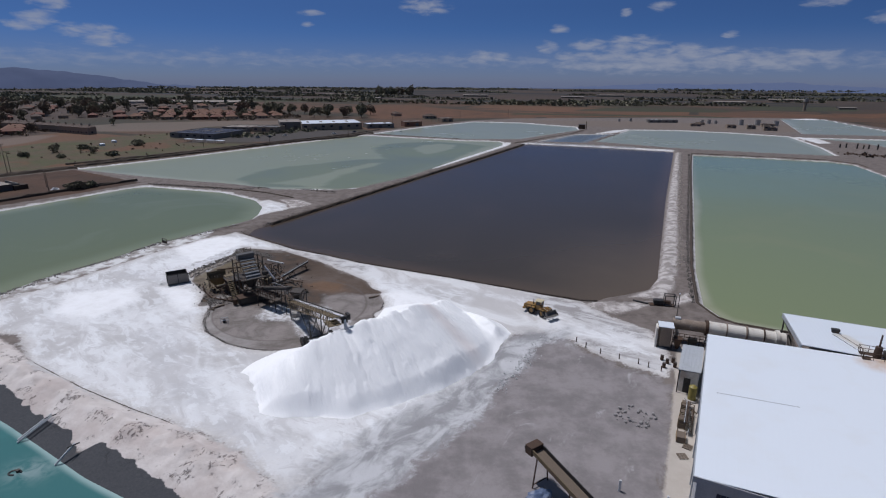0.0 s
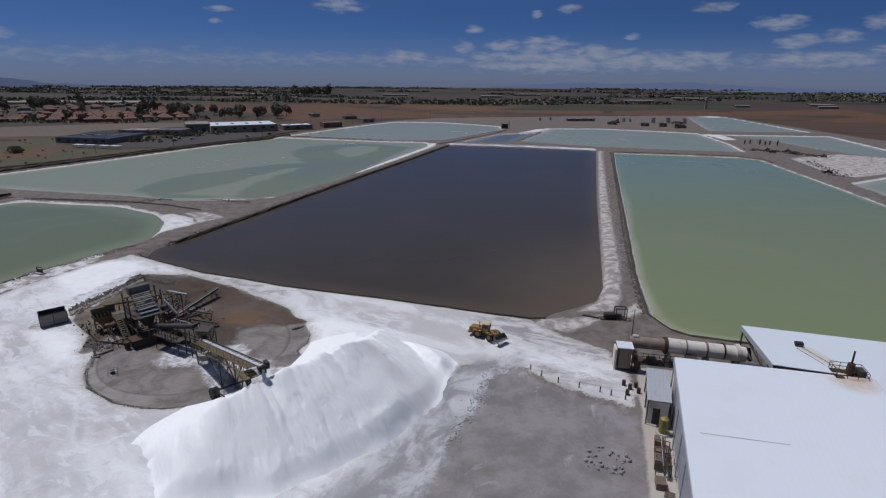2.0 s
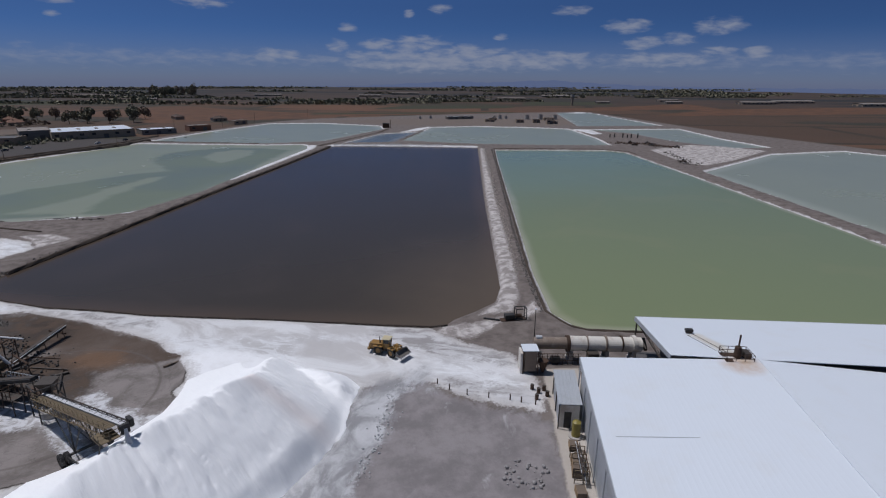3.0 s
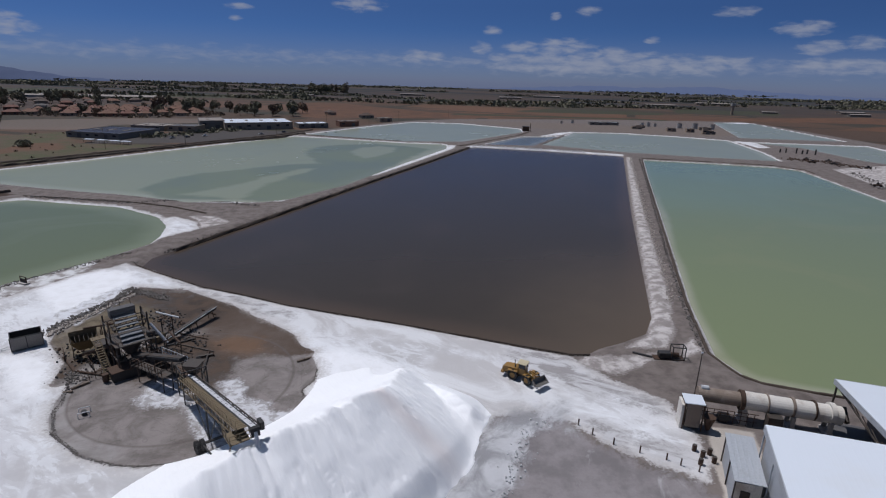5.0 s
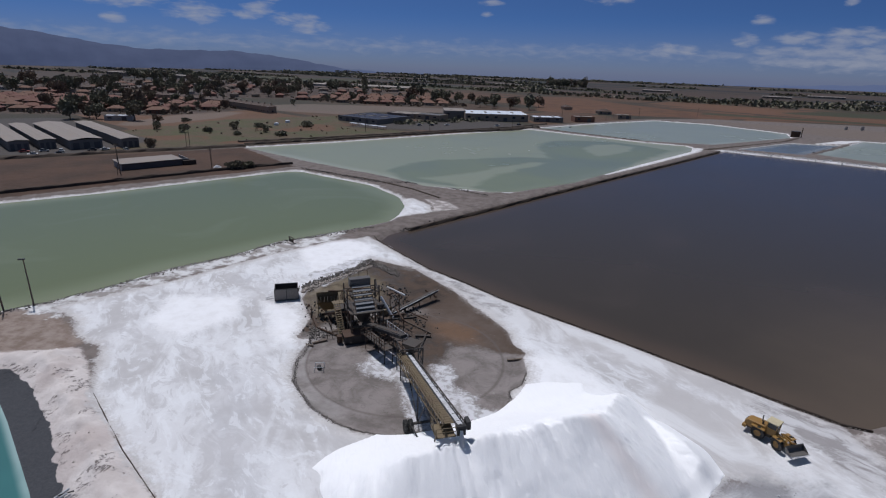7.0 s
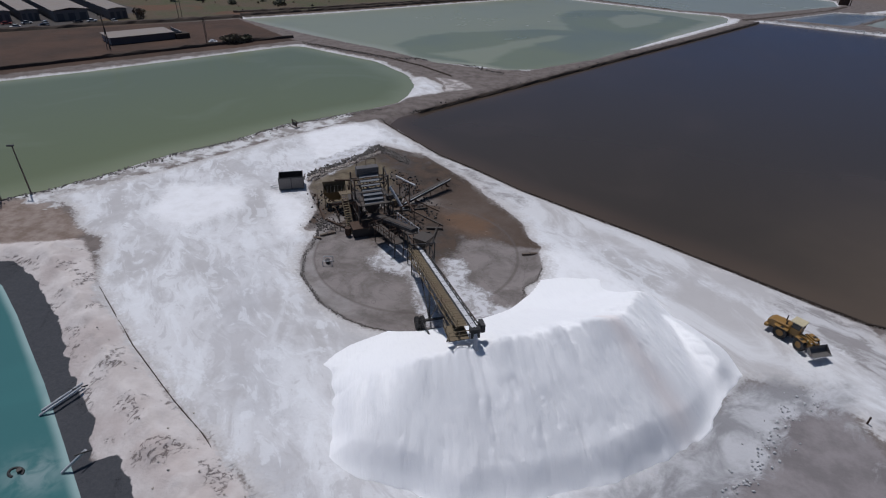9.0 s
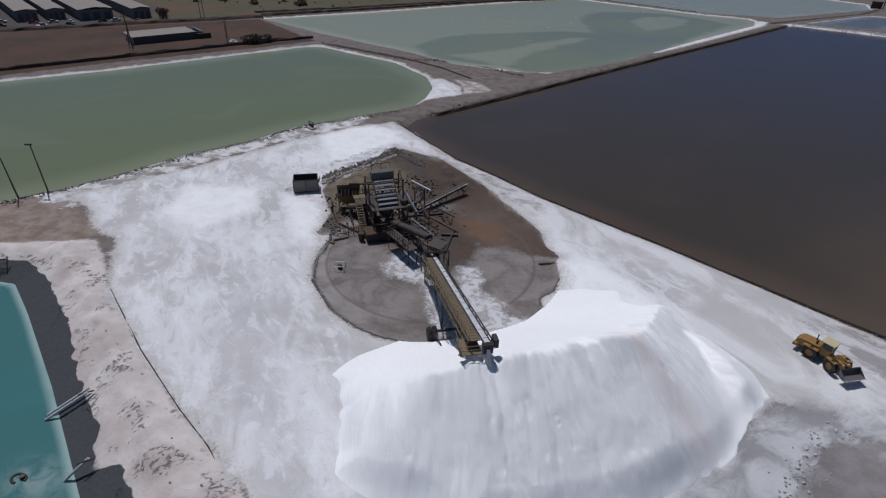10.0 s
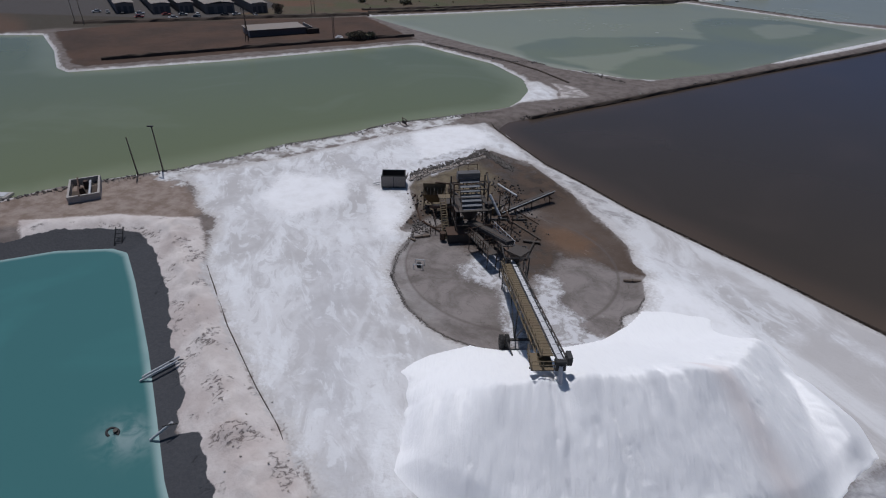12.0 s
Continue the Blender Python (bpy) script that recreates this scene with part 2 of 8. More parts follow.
FRESH = [[(-21, 81.4), (-16.5, 86.6), (-13, 89.4), (-11, 91.4), (-8.2, 95), (-8, 98), (-6.8, 102), (-6.3, 106), (-7.6, 110.5), (-3, 112), (3, 109), (8, 104), (11, 99.5), (13.1, 97.5), (17.6, 92.6),
          (19, 89), (17, 84.5), (12, 76), (4, 70), (-8, 65), (-20, 70)],
         [(-61, 115.5), (-54.8, 115), (-51.1, 113.6), (-46.9, 106.8), (-46.7, 103.4), (-49.4, 101.4), (-53.8, 106.2)],
         [(-72, 148), (-62, 158), (-54, 156), (-51.5, 150), (-53, 144), (-57, 133), (-61, 134)],
         [(-80, 112), (-66, 116), (-62, 108), (-66, 98), (-76, 101)]]
TRACK = [[(-50, 97), (-44, 88), (-33, 74), (-24, 62), (-16, 55), (-22, 57), (-34, 66), (-46, 79), (-55, 90)], [(-72, 128), (-60, 122), (-62, 119), (-74, 124)]]
MUD = [[(-48, 104.5), (-41, 107.5), (-36, 106), (-30, 104.5), (-23, 102), (-20, 106), (-20, 111.5), (-24, 114), (-27, 118), (-33, 124), (-40, 135), (-50, 147),
        (-54, 142), (-52, 126), (-49, 115)], [(-52, 147), (-38, 143), (-26, 133.5), (-28, 127), (-35, 123), (-44, 134)]]
HALO = [[(31, 92), (24, 90.5), (19, 89), (14, 82.5), (10, 76), (4, 69.5), (-3, 62.5), (-10, 55), (-15, 46), (-6, 38), (12, 50), (24, 70), (30, 84)]]
TOE = [(-25, 79.5), (-27, 75.7), (-26, 73.3), (-24.3, 69.1), (-23, 66.6), (-23.2, 63.8), (-18.6, 63.2), (-13.6, 63.3), (-8.4, 62.2), (-6.1, 64.2), (-2, 65.9), (5.1, 70.1), (11, 75.5),
       (14.4, 79.3), (17.6, 86.7), (20.5, 92), (16, 105), (0, 112), (-15, 100)]
FAN = [(-25, 79.5), (-27, 75.7), (-26, 73.3), (-24.3, 69.1), (-23, 66.6), (-23.2, 63.8), (-18.6, 63.2), (-13.6, 63.3), (-8.4, 62.2), (-6.1, 64.2), (-2, 65.9),
       (5.1, 70.1), (0, 77), (-15, 81)]
DULL = [[(-55, 160), (-35, 142), (-16, 131), (0, 124), (28, 112), (40, 105), (38, 100), (26, 106), (0, 117.5), (-12, 121), (-30, 137), (-50, 155)],
        [(10, 101), (13, 96), (18.5, 88.5), (20, 84), (27, 88), (33, 90), (34, 98), (24, 106), (14, 109)]]
GRIME = [[(27, 109), (37, 106), (46, 99), (49, 91), (48, 84), (40, 92), (33, 97), (28, 103)], [(31, 86.5), (34, 82.5), (40, 78.5), (44, 74.5), (45, 77), (40, 81.5), (34, 86)], [(-46, 153.5), (-35, 142.6), (-16, 131), (-12, 126), (-22, 131), (-36, 140)]]
SHORE = [[(-104, 98), (-97, 110), (-92, 124), (-84.5, 137), (-79, 150.5), (-70, 161.5), (-67, 165), (-65, 158), (-75, 142), (-87, 118), (-94, 97)]]
LOT = [[(43.6, 70.6), (40.8, 74.2), (37.5, 76.8), (33.6, 80.4), (30.8, 84.5), (29, 87.6), (23, 84.5), (20, 77.6), (15.4, 72), (11.7, 65), (4, 56), (-3, 48), (-8, 40), (-6, 20), (22, 20),
        (31, 45)]]
APRON = [[(47, 78), (50, 84), (56, 82), (52, 73), (31.5, 41), (28, 36), (27, 40), (31, 45.5), (43, 69.6)]]
SAND = [[(-104, 74), (-92, 84), (-79, 90), (-65.7, 80.5), (-52.6, 72), (-41.6, 66), (-32.7, 62), (-22.8, 56.5), (-12, 46), (0, 30),
         (-20, 30), (-60, 50)]]
SOIL = [
    [(-107, 69), (-92, 81.5), (-82, 87), (-80, 92), (-92, 97.5), (-99, 101), (-112, 82), (-125, 58)],
    [(-262, 171), (-232, 157), (-203, 143), (-196, 143), (-172, 184), (-142, 226), (-130, 247), (-182, 283), (-215, 245), (-256, 205)],
]
SCRUB = [[(-240, 245), (-290, 315), (-275, 395), (-216, 474), (-180, 400), (-120, 395), (-60, 465), (-80, 440), (-150, 345), (-190, 290)]]
TARMAC = [[(-236, 230), (-420, 140), (-480, 240), (-380, 345), (-240, 285)], [(-170, 400), (-110, 410), (-50, 480), (-90, 500), (-180, 440)]]
GROVE = [[(530, 925), (706, 890), (640, 790), (478, 815)], [(286, 860), (458, 825), (430, 752), (200, 785)], [(120, 735), (384, 678), (372, 655), (110, 705)],
         [(-420, 1000), (-100, 1030), (-60, 1120), (-400, 1180)], [(-900, 1050), (-500, 1100), (-520, 1300), (-900, 1250)]]
TOWN = [[(-480, 320), (-330, 395), (-305, 470), (-370, 545), (-470, 570), (-660, 470)], [(-345, 605), (-205, 595), (-140, 640), (-190, 730), (-340, 745)],
        [(-1000, 560), (-640, 470), (-470, 545), (-350, 640), (-345, 770), (-250, 910), (-500, 980), (-1000, 800)]]
DUST = [[(-345, 500), (-300, 565), (-200, 598), (-110, 600), (-130, 560), (-205, 525), (-215, 482), (-290, 480)], [(-320, 330), (-296, 330), (-285, 400), (-300, 470), (-330, 440)],
        [(100, 620), (250, 600), (330, 560), (420, 560), (420, 520), (320, 480), (180, 530), (110, 600)]]
SITE = [(-290, 120), (-268, 175), (-235, 205), (-195, 268), (-60, 440), (-46, 480), (50, 605), (110, 640), (300, 660), (480, 655), (430, 400),
        (420, 60), (100, -60), (-150, -60)]
GRID_TURN = radians(-26.5)
GU = np.array((math.cos(GRID_TURN), math.sin(GRID_TURN)))
GV = np.array((-math.sin(GRID_TURN), math.cos(GRID_TURN)))


def sdf(px, py, poly):
    """Distance to a polygon's edge, positive inside."""
    best = np.full(px.shape, 1e12)
    inside = np.zeros(px.shape, bool)
    for (ax, ay), (bx, by) in zip(poly, poly[1:] + poly[:1]):
        ex, ey = bx - ax, by - ay
        wx, wy = px - ax, py - ay
        t = np.clip((wx * ex + wy * ey) / (ex * ex + ey * ey), 0, 1)
        best = np.minimum(best, (wx - t * ex) ** 2 + (wy - t * ey) ** 2)
        if ey:
            inside ^= ((ay > py) != (by > py)) & (px < ax + ex * (py - ay) / ey)
    d = np.sqrt(best)
    return np.where(inside, d, -d)


def union(px, py, polys):
    best = np.full(px.shape, -1e9)
    for p in polys:
        best = np.maximum(best, sdf(px, py, p))
    return best


def wobble(px, py, size, seed=0.0):
    """Smooth waves of unit height, summed from a few directions."""
    out = np.zeros(px.shape)
    for i in range(5):
        a = seed * 1.7 + i * 2.399
        k = (1 + 0.37 * i) / size * 6.283
        out += np.sin(k * (px * math.cos(a) + py * math.sin(a)) + seed * 3.1 + 1.9 * i
                      + 1.3 * np.sin(k * 0.6 * (px * math.sin(a) - py * math.cos(a)) + i)) / (1 + 0.5 * i)
    return out / 2.4


CREST = [(-15.5, 73, 7.6), (-11, 75.2, 8.8), (-6.5, 77.8, 9.4), (-2.3, 80.6, 9.7), (0.5, 82.3, 9.7), (3.0, 84.2, 8.9), (4.4, 88, 7.7), (5.4, 92, 6.3),
         (6.5, 97, 4.2), (7.5, 101, 2.0)]
SHOULDER = [(4.0, 87.5, 5.6), (6.5, 89.0, 4.2), (10.0, 89.0, 2.7), (14.5, 86.6, 1.3)]
BERM = [(9.8, 98, 1.3), (11.6, 95.4, 2.3), (14.3, 92, 2.7), (16.2, 89.2, 2.1)]


def heap(px, py, line, slope):
    """Height of material at rest under a crest line."""
    z = np.full(px.shape, -50.0)
    for (ax, ay, az_), (bx, by, bz) in zip(line, line[1:]):
        for t in np.linspace(0, 1, 6):
            cx, cy, cz = ax + (bx - ax) * t, ay + (by - ay) * t, az_ + (bz - az_) * t
            z = np.maximum(z, cz - slope * np.hypot(px - cx, py - cy))
    return z


def ground_height(px, py):
    """Height of the ground, with pond beds, dikes, pool and banks; the ponds' edge distances too."""
    pond = np.full(px.shape, -1e9)
    for poly in PONDS.values():
        pond = np.maximum(pond, sdf(px, py, poly))
    pool = sdf(px, py, POOL)
    z = np.clip(-0.6 - 0.45 * pond, -1.6, 0.0)
    near = np.clip(1 - np.abs(pond + 3.2) / 2.2, 0, 1)
    z += 0.35 * near * (0.7 + 0.5 * wobble(px, py, 9, 2))
    z = np.where(pool > -12, np.minimum(z, np.clip(-2.0 - 0.47 * pool, -4.0, 0.0)), z)
    sand = union(px, py, SAND)
    bank = np.clip(sand / 3.0, 0, 1) * np.clip((-pool - 4.4) / 2.5, 0, 1)
    z += bank * (0.95 + 0.5 * wobble(px, py, 7, 4) + 0.6 * np.abs(wobble(px, py, 3.9, 6)) - 0.35 * np.abs(wobble(px, py, 3.1, 12)))
    pad = union(px, py, PADS)
    z -= 0.35 * np.clip(pad / 0.7, 0, 1)
    yard = np.clip((sdf(px, py, SALT[0]) + 2) / 6, 0, 1) * np.clip(1 - (pad + 1.2) / 1.2, 0, 1)
    z += yard * (0.12 + 0.10 * wobble(px, py, 14, 1) + 0.05 * wobble(px, py, 4, 3))
    z -= 1e-4 * np.maximum(np.hypot(px, py) - 2100, 0) ** 2
    return z, pond, pool, sand, pad


def steps(lo, a, b, hi, fine, mid, mlo, mhi):
    """Grid lines: fine from a to b, middling from mlo to mhi, then growing out to lo and hi."""
    out = list(np.arange(a, b, fine)) + list(np.arange(b, mhi, mid)) + list(np.arange(mlo, a, mid))
    d, x = mid, mhi
    while x < hi:
        out.append(x)
        d *= 1.16
        x += d
    out.append(hi)
    d, x = mid, mlo - mid
    while x > lo:
        out.append(x)
        d *= 1.16
        x -= d
    out.append(lo)
    return np.array(sorted(set(np.round(out, 3))))


def grid_mesh(name, us, vs, fields, keep=None):
    """A sheet over the lines us and vs of the site's grid; fields(px, py) gives heights and attributes."""
    U, V = np.meshgrid(us, vs, indexing="ij")
    px, py = U * GU[0] + V * GV[0], U * GU[1] + V * GV[1]
    z, attrs = fields(px, py)
    nu, nv = len(us), len(vs)
    idx = np.arange(nu * nv).reshape(nu, nv)
    quads = np.stack([idx[:-1, :-1], idx[1:, :-1], idx[1:, 1:], idx[:-1, 1:]], -1).reshape(-1, 4)
    if keep is not None:
        k = keep(px, py, z, attrs).ravel()
        quads = quads[k[quads].any(1)]
    used, quads = np.unique(quads, return_inverse=True)
    quads = quads.reshape(-1, 4)
    me = bpy.data.meshes.new(name)
    me.vertices.add(len(used))
    me.vertices.foreach_set("co", np.stack([px.ravel(), py.ravel(), z.ravel()], -1)[used].astype(np.float32).ravel())
    me.loops.add(quads.size)
    me.loops.foreach_set("vertex_index", quads.ravel().astype(np.int32))
    me.polygons.add(len(quads))
    me.polygons.foreach_set("loop_start", np.arange(0, quads.size, 4, dtype=np.int32))
    me.update(calc_edges=True)
    me.polygons.foreach_set("use_smooth", np.ones(len(quads), bool))
    for key, val in attrs.items():
        a = me.attributes.new(key, "FLOAT", "POINT")
        a.data.foreach_set("value", np.clip(val, -60, 60).ravel()[used].astype(np.float32))
    me.validate()
    return me


# ---- ground ----
def ground_fields(px, py):
    z, pond, pool, sand, pad = ground_height(px, py)
    rim = pond + 1.1
    for key, wide in (("pale", 1.1), ("west", 1.1), ("green", 0.5), ("dark", -1.2), ("back", 1.1), ("slim", 0.6), ("east", 1.4), ("rear", 1.2)):
        d = sdf(px, py, PONDS[key])
        rim = np.where(d > -8, d + wide, rim)
    salt = np.maximum(union(px, py, SALT), np.where(pond > -12, rim, -60))
    salt = np.where(pad > -3, np.minimum(salt, -pad), salt)
    return z, dict(salt=salt, pad=pad, wet=union(px, py, WET), spill=union(px, py, SPILL), mud=union(px, py, MUD), dull=union(px, py, DULL), halo=union(px, py, HALO), shore=union(px, py, SHORE), lot=union(px, py, LOT), sand=np.minimum(sand, -pool - 2.0),
                   liner=np.where(pool > -6.5, sdf(px, py, LINER) + 0.35 * wobble(px, py, 3.5, 9), -60), soil=union(px, py, SOIL), scrub=union(px, py, SCRUB), grove=union(px, py, GROVE), field=union(px, py, FIELD), dust=union(px, py, DUST), town=union(px, py, TOWN),
                   tarmac=union(px, py, TARMAC), apron=union(px, py, APRON), crust=union(px, py, CRUST), site=sdf(px, py, SITE),
                   ring=np.hypot(px - PIVOT[0], py - PIVOT[1]), radius=np.hypot(px, py) / 100, rusty=union(px, py, RUSTY), grime=union(px, py, GRIME), olive=union(px, py, OLIVE), fresh=union(px, py, FRESH), track=union(px, py, TRACK))


us = steps(-4800, -135, 48, 4800, 0.6, 2.6, -330, 300)
vs = steps(-4000, 15, 150, 4850, 0.6, 2.6, -60, 600)
ground_me = grid_mesh("ground", us, vs, ground_fields)
m_ground, n = material("site_ground")
co = n.pos()
n1, n2, n3, n4 = n.noise(co, 0.05, 5, 0.6), n.noise(co, 0.33, 5, 0.62), n.noise(co, 2.4, 4, 0.6), n.noise(co, 0.009, 4)


def zone(name, amp, soft, shift=0.0):
    """How far a spot lies inside a zone, with a ragged edge."""
    d = n.math("MULTIPLY_ADD", n.math("SUBTRACT", n2, 0.5), amp, n.attr(name))
    d = n.math("MULTIPLY_ADD", n.math("SUBTRACT", n3, 0.5), amp * 0.5, d)
    return n.ramp(d, shift - soft, shift + soft)


turned = n.add("ShaderNodeMapping", co, i_Rotation=(0, 0, 0.46))
plots = n.add("ShaderNodeTexBrick", i_Vector=turned, i_Color1=(0.078, 0.05, 0.034), i_Color2=(0.145, 0.075, 0.044), i_Mortar=(0.045, 0.036, 0.025), i_Scale=1.0,
              **{"i_Mortar_Size": 6.0, "i_Brick_Width": 330.0, "i_Row_Height": 150.0, "i_Bias": 0.0})
woods = n.ramp(n.noise(n.stretch(turned, (0.5, 1.6, 1)), 0.0042, 4, 0.55), 0.50, 0.56)
c = n.mix(n.math("MULTIPLY", woods, 0.85), plots, (0.034, 0.037, 0.026))
c = n.mix(n.math("MULTIPLY", n.ramp(n4, 0.35, 0.7), 0.5), c, (0.062, 0.044, 0.03))
# land colour shifts with distance to dark brown and blue-grey bands
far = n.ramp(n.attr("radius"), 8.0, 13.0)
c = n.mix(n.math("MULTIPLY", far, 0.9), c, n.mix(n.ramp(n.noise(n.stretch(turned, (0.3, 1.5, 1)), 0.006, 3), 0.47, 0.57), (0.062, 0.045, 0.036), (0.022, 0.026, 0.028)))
dike = n.mix(n.ramp(n2, 0.35, 0.7), (0.19, 0.16, 0.145), (0.115, 0.095, 0.085))
c = n.mix(n.ramp(n.attr("site"), -6, 3), c, dike)
scrub = n.mix(n.ramp(n.noise(co, 0.05, 6, 0.7), 0.42, 0.6), (0.098, 0.072, 0.045), (0.075, 0.075, 0.034))
scrub = n.mix(n.math("MULTIPLY", n.ramp(n.noise(co, 0.022, 3), 0.54, 0.62), 0.8), scrub, (0.13, 0.065, 0.038))
c = n.mix(zone("scrub", 14, 3), c, scrub)
c = n.mix(zone("tarmac", 6, 2), c, n.mix(n2, (0.05, 0.045, 0.044), (0.085, 0.073, 0.067)))
c = n.mix(zone("field", 14, 4), c, n.mix(n.ramp(n1, 0.35, 0.65), (0.135, 0.068, 0.038), (0.095, 0.052, 0.032)))
c = n.mix(zone("grove", 8, 3), c, n.mix(n2, (0.035, 0.04, 0.022), (0.065, 0.06, 0.035)))
c = n.mix(n.math("MULTIPLY", zone("dust", 12, 3), 0.75), c, (0.165, 0.13, 0.107))
c = n.mix(zone("town", 20, 6), c, n.mix(n.ramp(n.noise(co, 0.06, 5, 0.7), 0.4, 0.6), (0.046, 0.034, 0.027), (0.092, 0.064, 0.052)))
soil = n.mix(n.ramp(n1, 0.35, 0.65), (0.082, 0.045, 0.028), (0.05, 0.03, 0.02))
soil = n.mix(n.ramp(n.attr("radius"), 1.6, 2.0), n.mix(n.ramp(n2, 0.35, 0.65), (0.30, 0.245, 0.21), (0.19, 0.14, 0.112)), soil)
c = n.mix(zone("soil", 4, 0.8), c, soil)
sandc = n.mix(n.ramp(n2, 0.35, 0.72), (0.645, 0.595, 0.57), (0.53, 0.475, 0.45))
# eroded pits and rills in clusters on the bank; their shadow is painted dark
slip = n.noise(n.stretch(n.add("ShaderNodeMapping", co, i_Rotation=(0, 0, 0.55)), (1.5, 0.9, 1)), 1.5, 4, 0.65, 0.5)
clump = n.ramp(n.noise(co, 0.24, 3, 0.5), 0.54, 0.60)
pits = n.math("MULTIPLY", n.ramp(slip, 0.53, 0.60), clump)
sandc = n.mix(n.math("MULTIPLY", n.ramp(n.noise(co, 0.11, 4), 0.47, 0.6), 0.6), sandc, (0.47, 0.40, 0.375))
sandc = n.mix(n.math("MULTIPLY", pits, 0.8), sandc, (0.17, 0.14, 0.13))
c = n.mix(zone("sand", 2.5, 0.5), c, sandc)
saltc = n.mix(n.ramp(n.noise(co, 0.075, 5, 0.62, 0.5), 0.38, 0.62), (0.685, 0.68, 0.69), (0.50, 0.485, 0.485))
sweepn = n.noise(n.stretch(n.add("ShaderNodeMapping", co, i_Rotation=(0, 0, 0.9)), (0.55, 1.5, 1)), 0.11, 6, 0.6, 0.9)
saltc = n.mix(n.math("MULTIPLY", n.ramp(sweepn, 0.44, 0.62), 0.75), saltc, (0.775, 0.78, 0.795))
ruts = n.noise(n.stretch(n.add("ShaderNodeMapping", co, i_Rotation=(0, 0, -0.62)), (0.3, 1.3, 1)), 0.42, 5, 0.65, 1.6)
saltc = n.mix(n.math("MULTIPLY", n.ramp(ruts, 0.55, 0.70), 0.16), saltc, (0.50, 0.49, 0.505))
saltc = n.mix(n.math("MULTIPLY", n.ramp(n.noise(co, 1.3, 5, 0.72), 0.56, 0.74), 0.35), saltc, (0.52, 0.495, 0.48))
saltc = n.mix(n.math("MULTIPLY", zone("track", 8, 3), 0.6), saltc, n.mix(n.ramp(n.noise(co, 0.12, 4), 0.4, 0.6), (0.64, 0.635, 0.65), (0.50, 0.495, 0.51)))
patch = n.noise(n.stretch(n.add("ShaderNodeMapping", co, i_Rotation=(0, 0, 0.7)), (0.6, 1.3, 1)), 0.26, 6, 0.66, 1.4)
saltc = n.mix(n.math("MULTIPLY", n.ramp(patch, 0.53, 0.60), 0.5), saltc, (0.79, 0.80, 0.82))
saltc = n.mix(n.math("MULTIPLY", n.math("SUBTRACT", 1.0, n.ramp(patch, 0.38, 0.45)), 0.55), saltc, (0.50, 0.485, 0.49))
saltc = n.mix(n.math("MULTIPLY", zone("dull", 6, 2.0), 0.9), saltc, n.mix(n.ramp(sweepn, 0.42, 0.58), (0.50, 0.48, 0.475), (0.68, 0.675, 0.68)))
saltc = n.mix(n.math("MULTIPLY", zone("grime", 9, 1.5), 0.85), saltc, n.mix(n.ramp(n.noise(n.stretch(n.add("ShaderNodeMapping", co, i_Rotation=(0, 0, 0.5)), (0.5, 1.6, 1)), 0.3, 6, 0.68, 0.8), 0.42, 0.6), (0.27, 0.25, 0.245), (0.56, 0.55, 0.555)))
saltc = n.mix(n.math("MULTIPLY", zone("fresh", 5, 1.6), 0.92), saltc, n.mix(n.ramp(n2, 0.4, 0.7), (0.875, 0.875, 0.89), (0.80, 0.795, 0.80)))
c = n.mix(zone("shore", 9, 1.0), c, n.mix(n.ramp(n2, 0.42, 0.6), (0.30, 0.275, 0.26), (0.66, 0.655, 0.655)))
c = n.mix(zone("salt", 3.6, 0.5), c, n.mix(n.ramp(n2, 0.35, 0.65), (0.60, 0.58, 0.57), (0.40, 0.365, 0.345)))
c = n.mix(zone("salt", 7.0, 1.6, 1.0), c, saltc)
crustc = n.mix(n.ramp(n2, 0.4, 0.6), (0.54, 0.50, 0.48), (0.27, 0.24, 0.225))
c = n.mix(zone("crust", 4.5, 0.5), c, crustc)
padc = n.mix(n.ramp(n.noise(co, 0.2, 6, 0.68, 0.5), 0.38, 0.64), (0.25, 0.222, 0.21), (0.15, 0.13, 0.12))
padc = n.mix(zone("wet", 3, 0.8), padc, n.mix(n.ramp(n1, 0.4, 0.62), (0.088, 0.062, 0.047), (0.135, 0.105, 0.087)))
padc = n.mix(n.math("MULTIPLY", zone("rusty", 5, 2.0), 0.7), padc, (0.165, 0.093, 0.052))
padc = n.mix(n.math("MULTIPLY", zone("mud", 7, 2.0), n.math("MULTIPLY_ADD", n.ramp(n2, 0.35, 0.6), 0.25, 0.72)), padc, n.mix(n.ramp(n2, 0.4, 0.62), (0.036, 0.026, 0.02), (0.085, 0.058, 0.042)))
padc = n.mix(n.math("MULTIPLY", zone("olive", 7, 1.5), 0.75), padc, n.mix(n.ramp(n2, 0.4, 0.62), (0.185, 0.148, 0.09), (0.095, 0.072, 0.046)))
lines = n.noise(n.stretch(turned, (0.35, 1.6, 1)), 0.3, 6, 0.75, 3.0)
padc = n.mix(n.math("MULTIPLY", n.ramp(lines, 0.62, 0.70), 0.3), padc, (0.48, 0.46, 0.45))
seams = n.math("ABSOLUTE", n.math("SUBTRACT", n.noise(co, 0.22, 3, 0.5, 0.6), 0.5))
padc = n.mix(n.math("MULTIPLY", n.math("SUBTRACT", 1.0, n.ramp(seams, 0.0, 0.008)), 0.3), padc, (0.07, 0.06, 0.056))
rings = n.math("ABSOLUTE", n.math("SUBTRACT", n.attr("ring"), 16.4))
padc = n.mix(n.math("MULTIPLY", n.math("SUBTRACT", 1.0, n.ramp(rings, 0.05, 0.4)), 0.6), padc, (0.12, 0.10, 0.09))
padm = zone("pad", 1.1, 0.12)
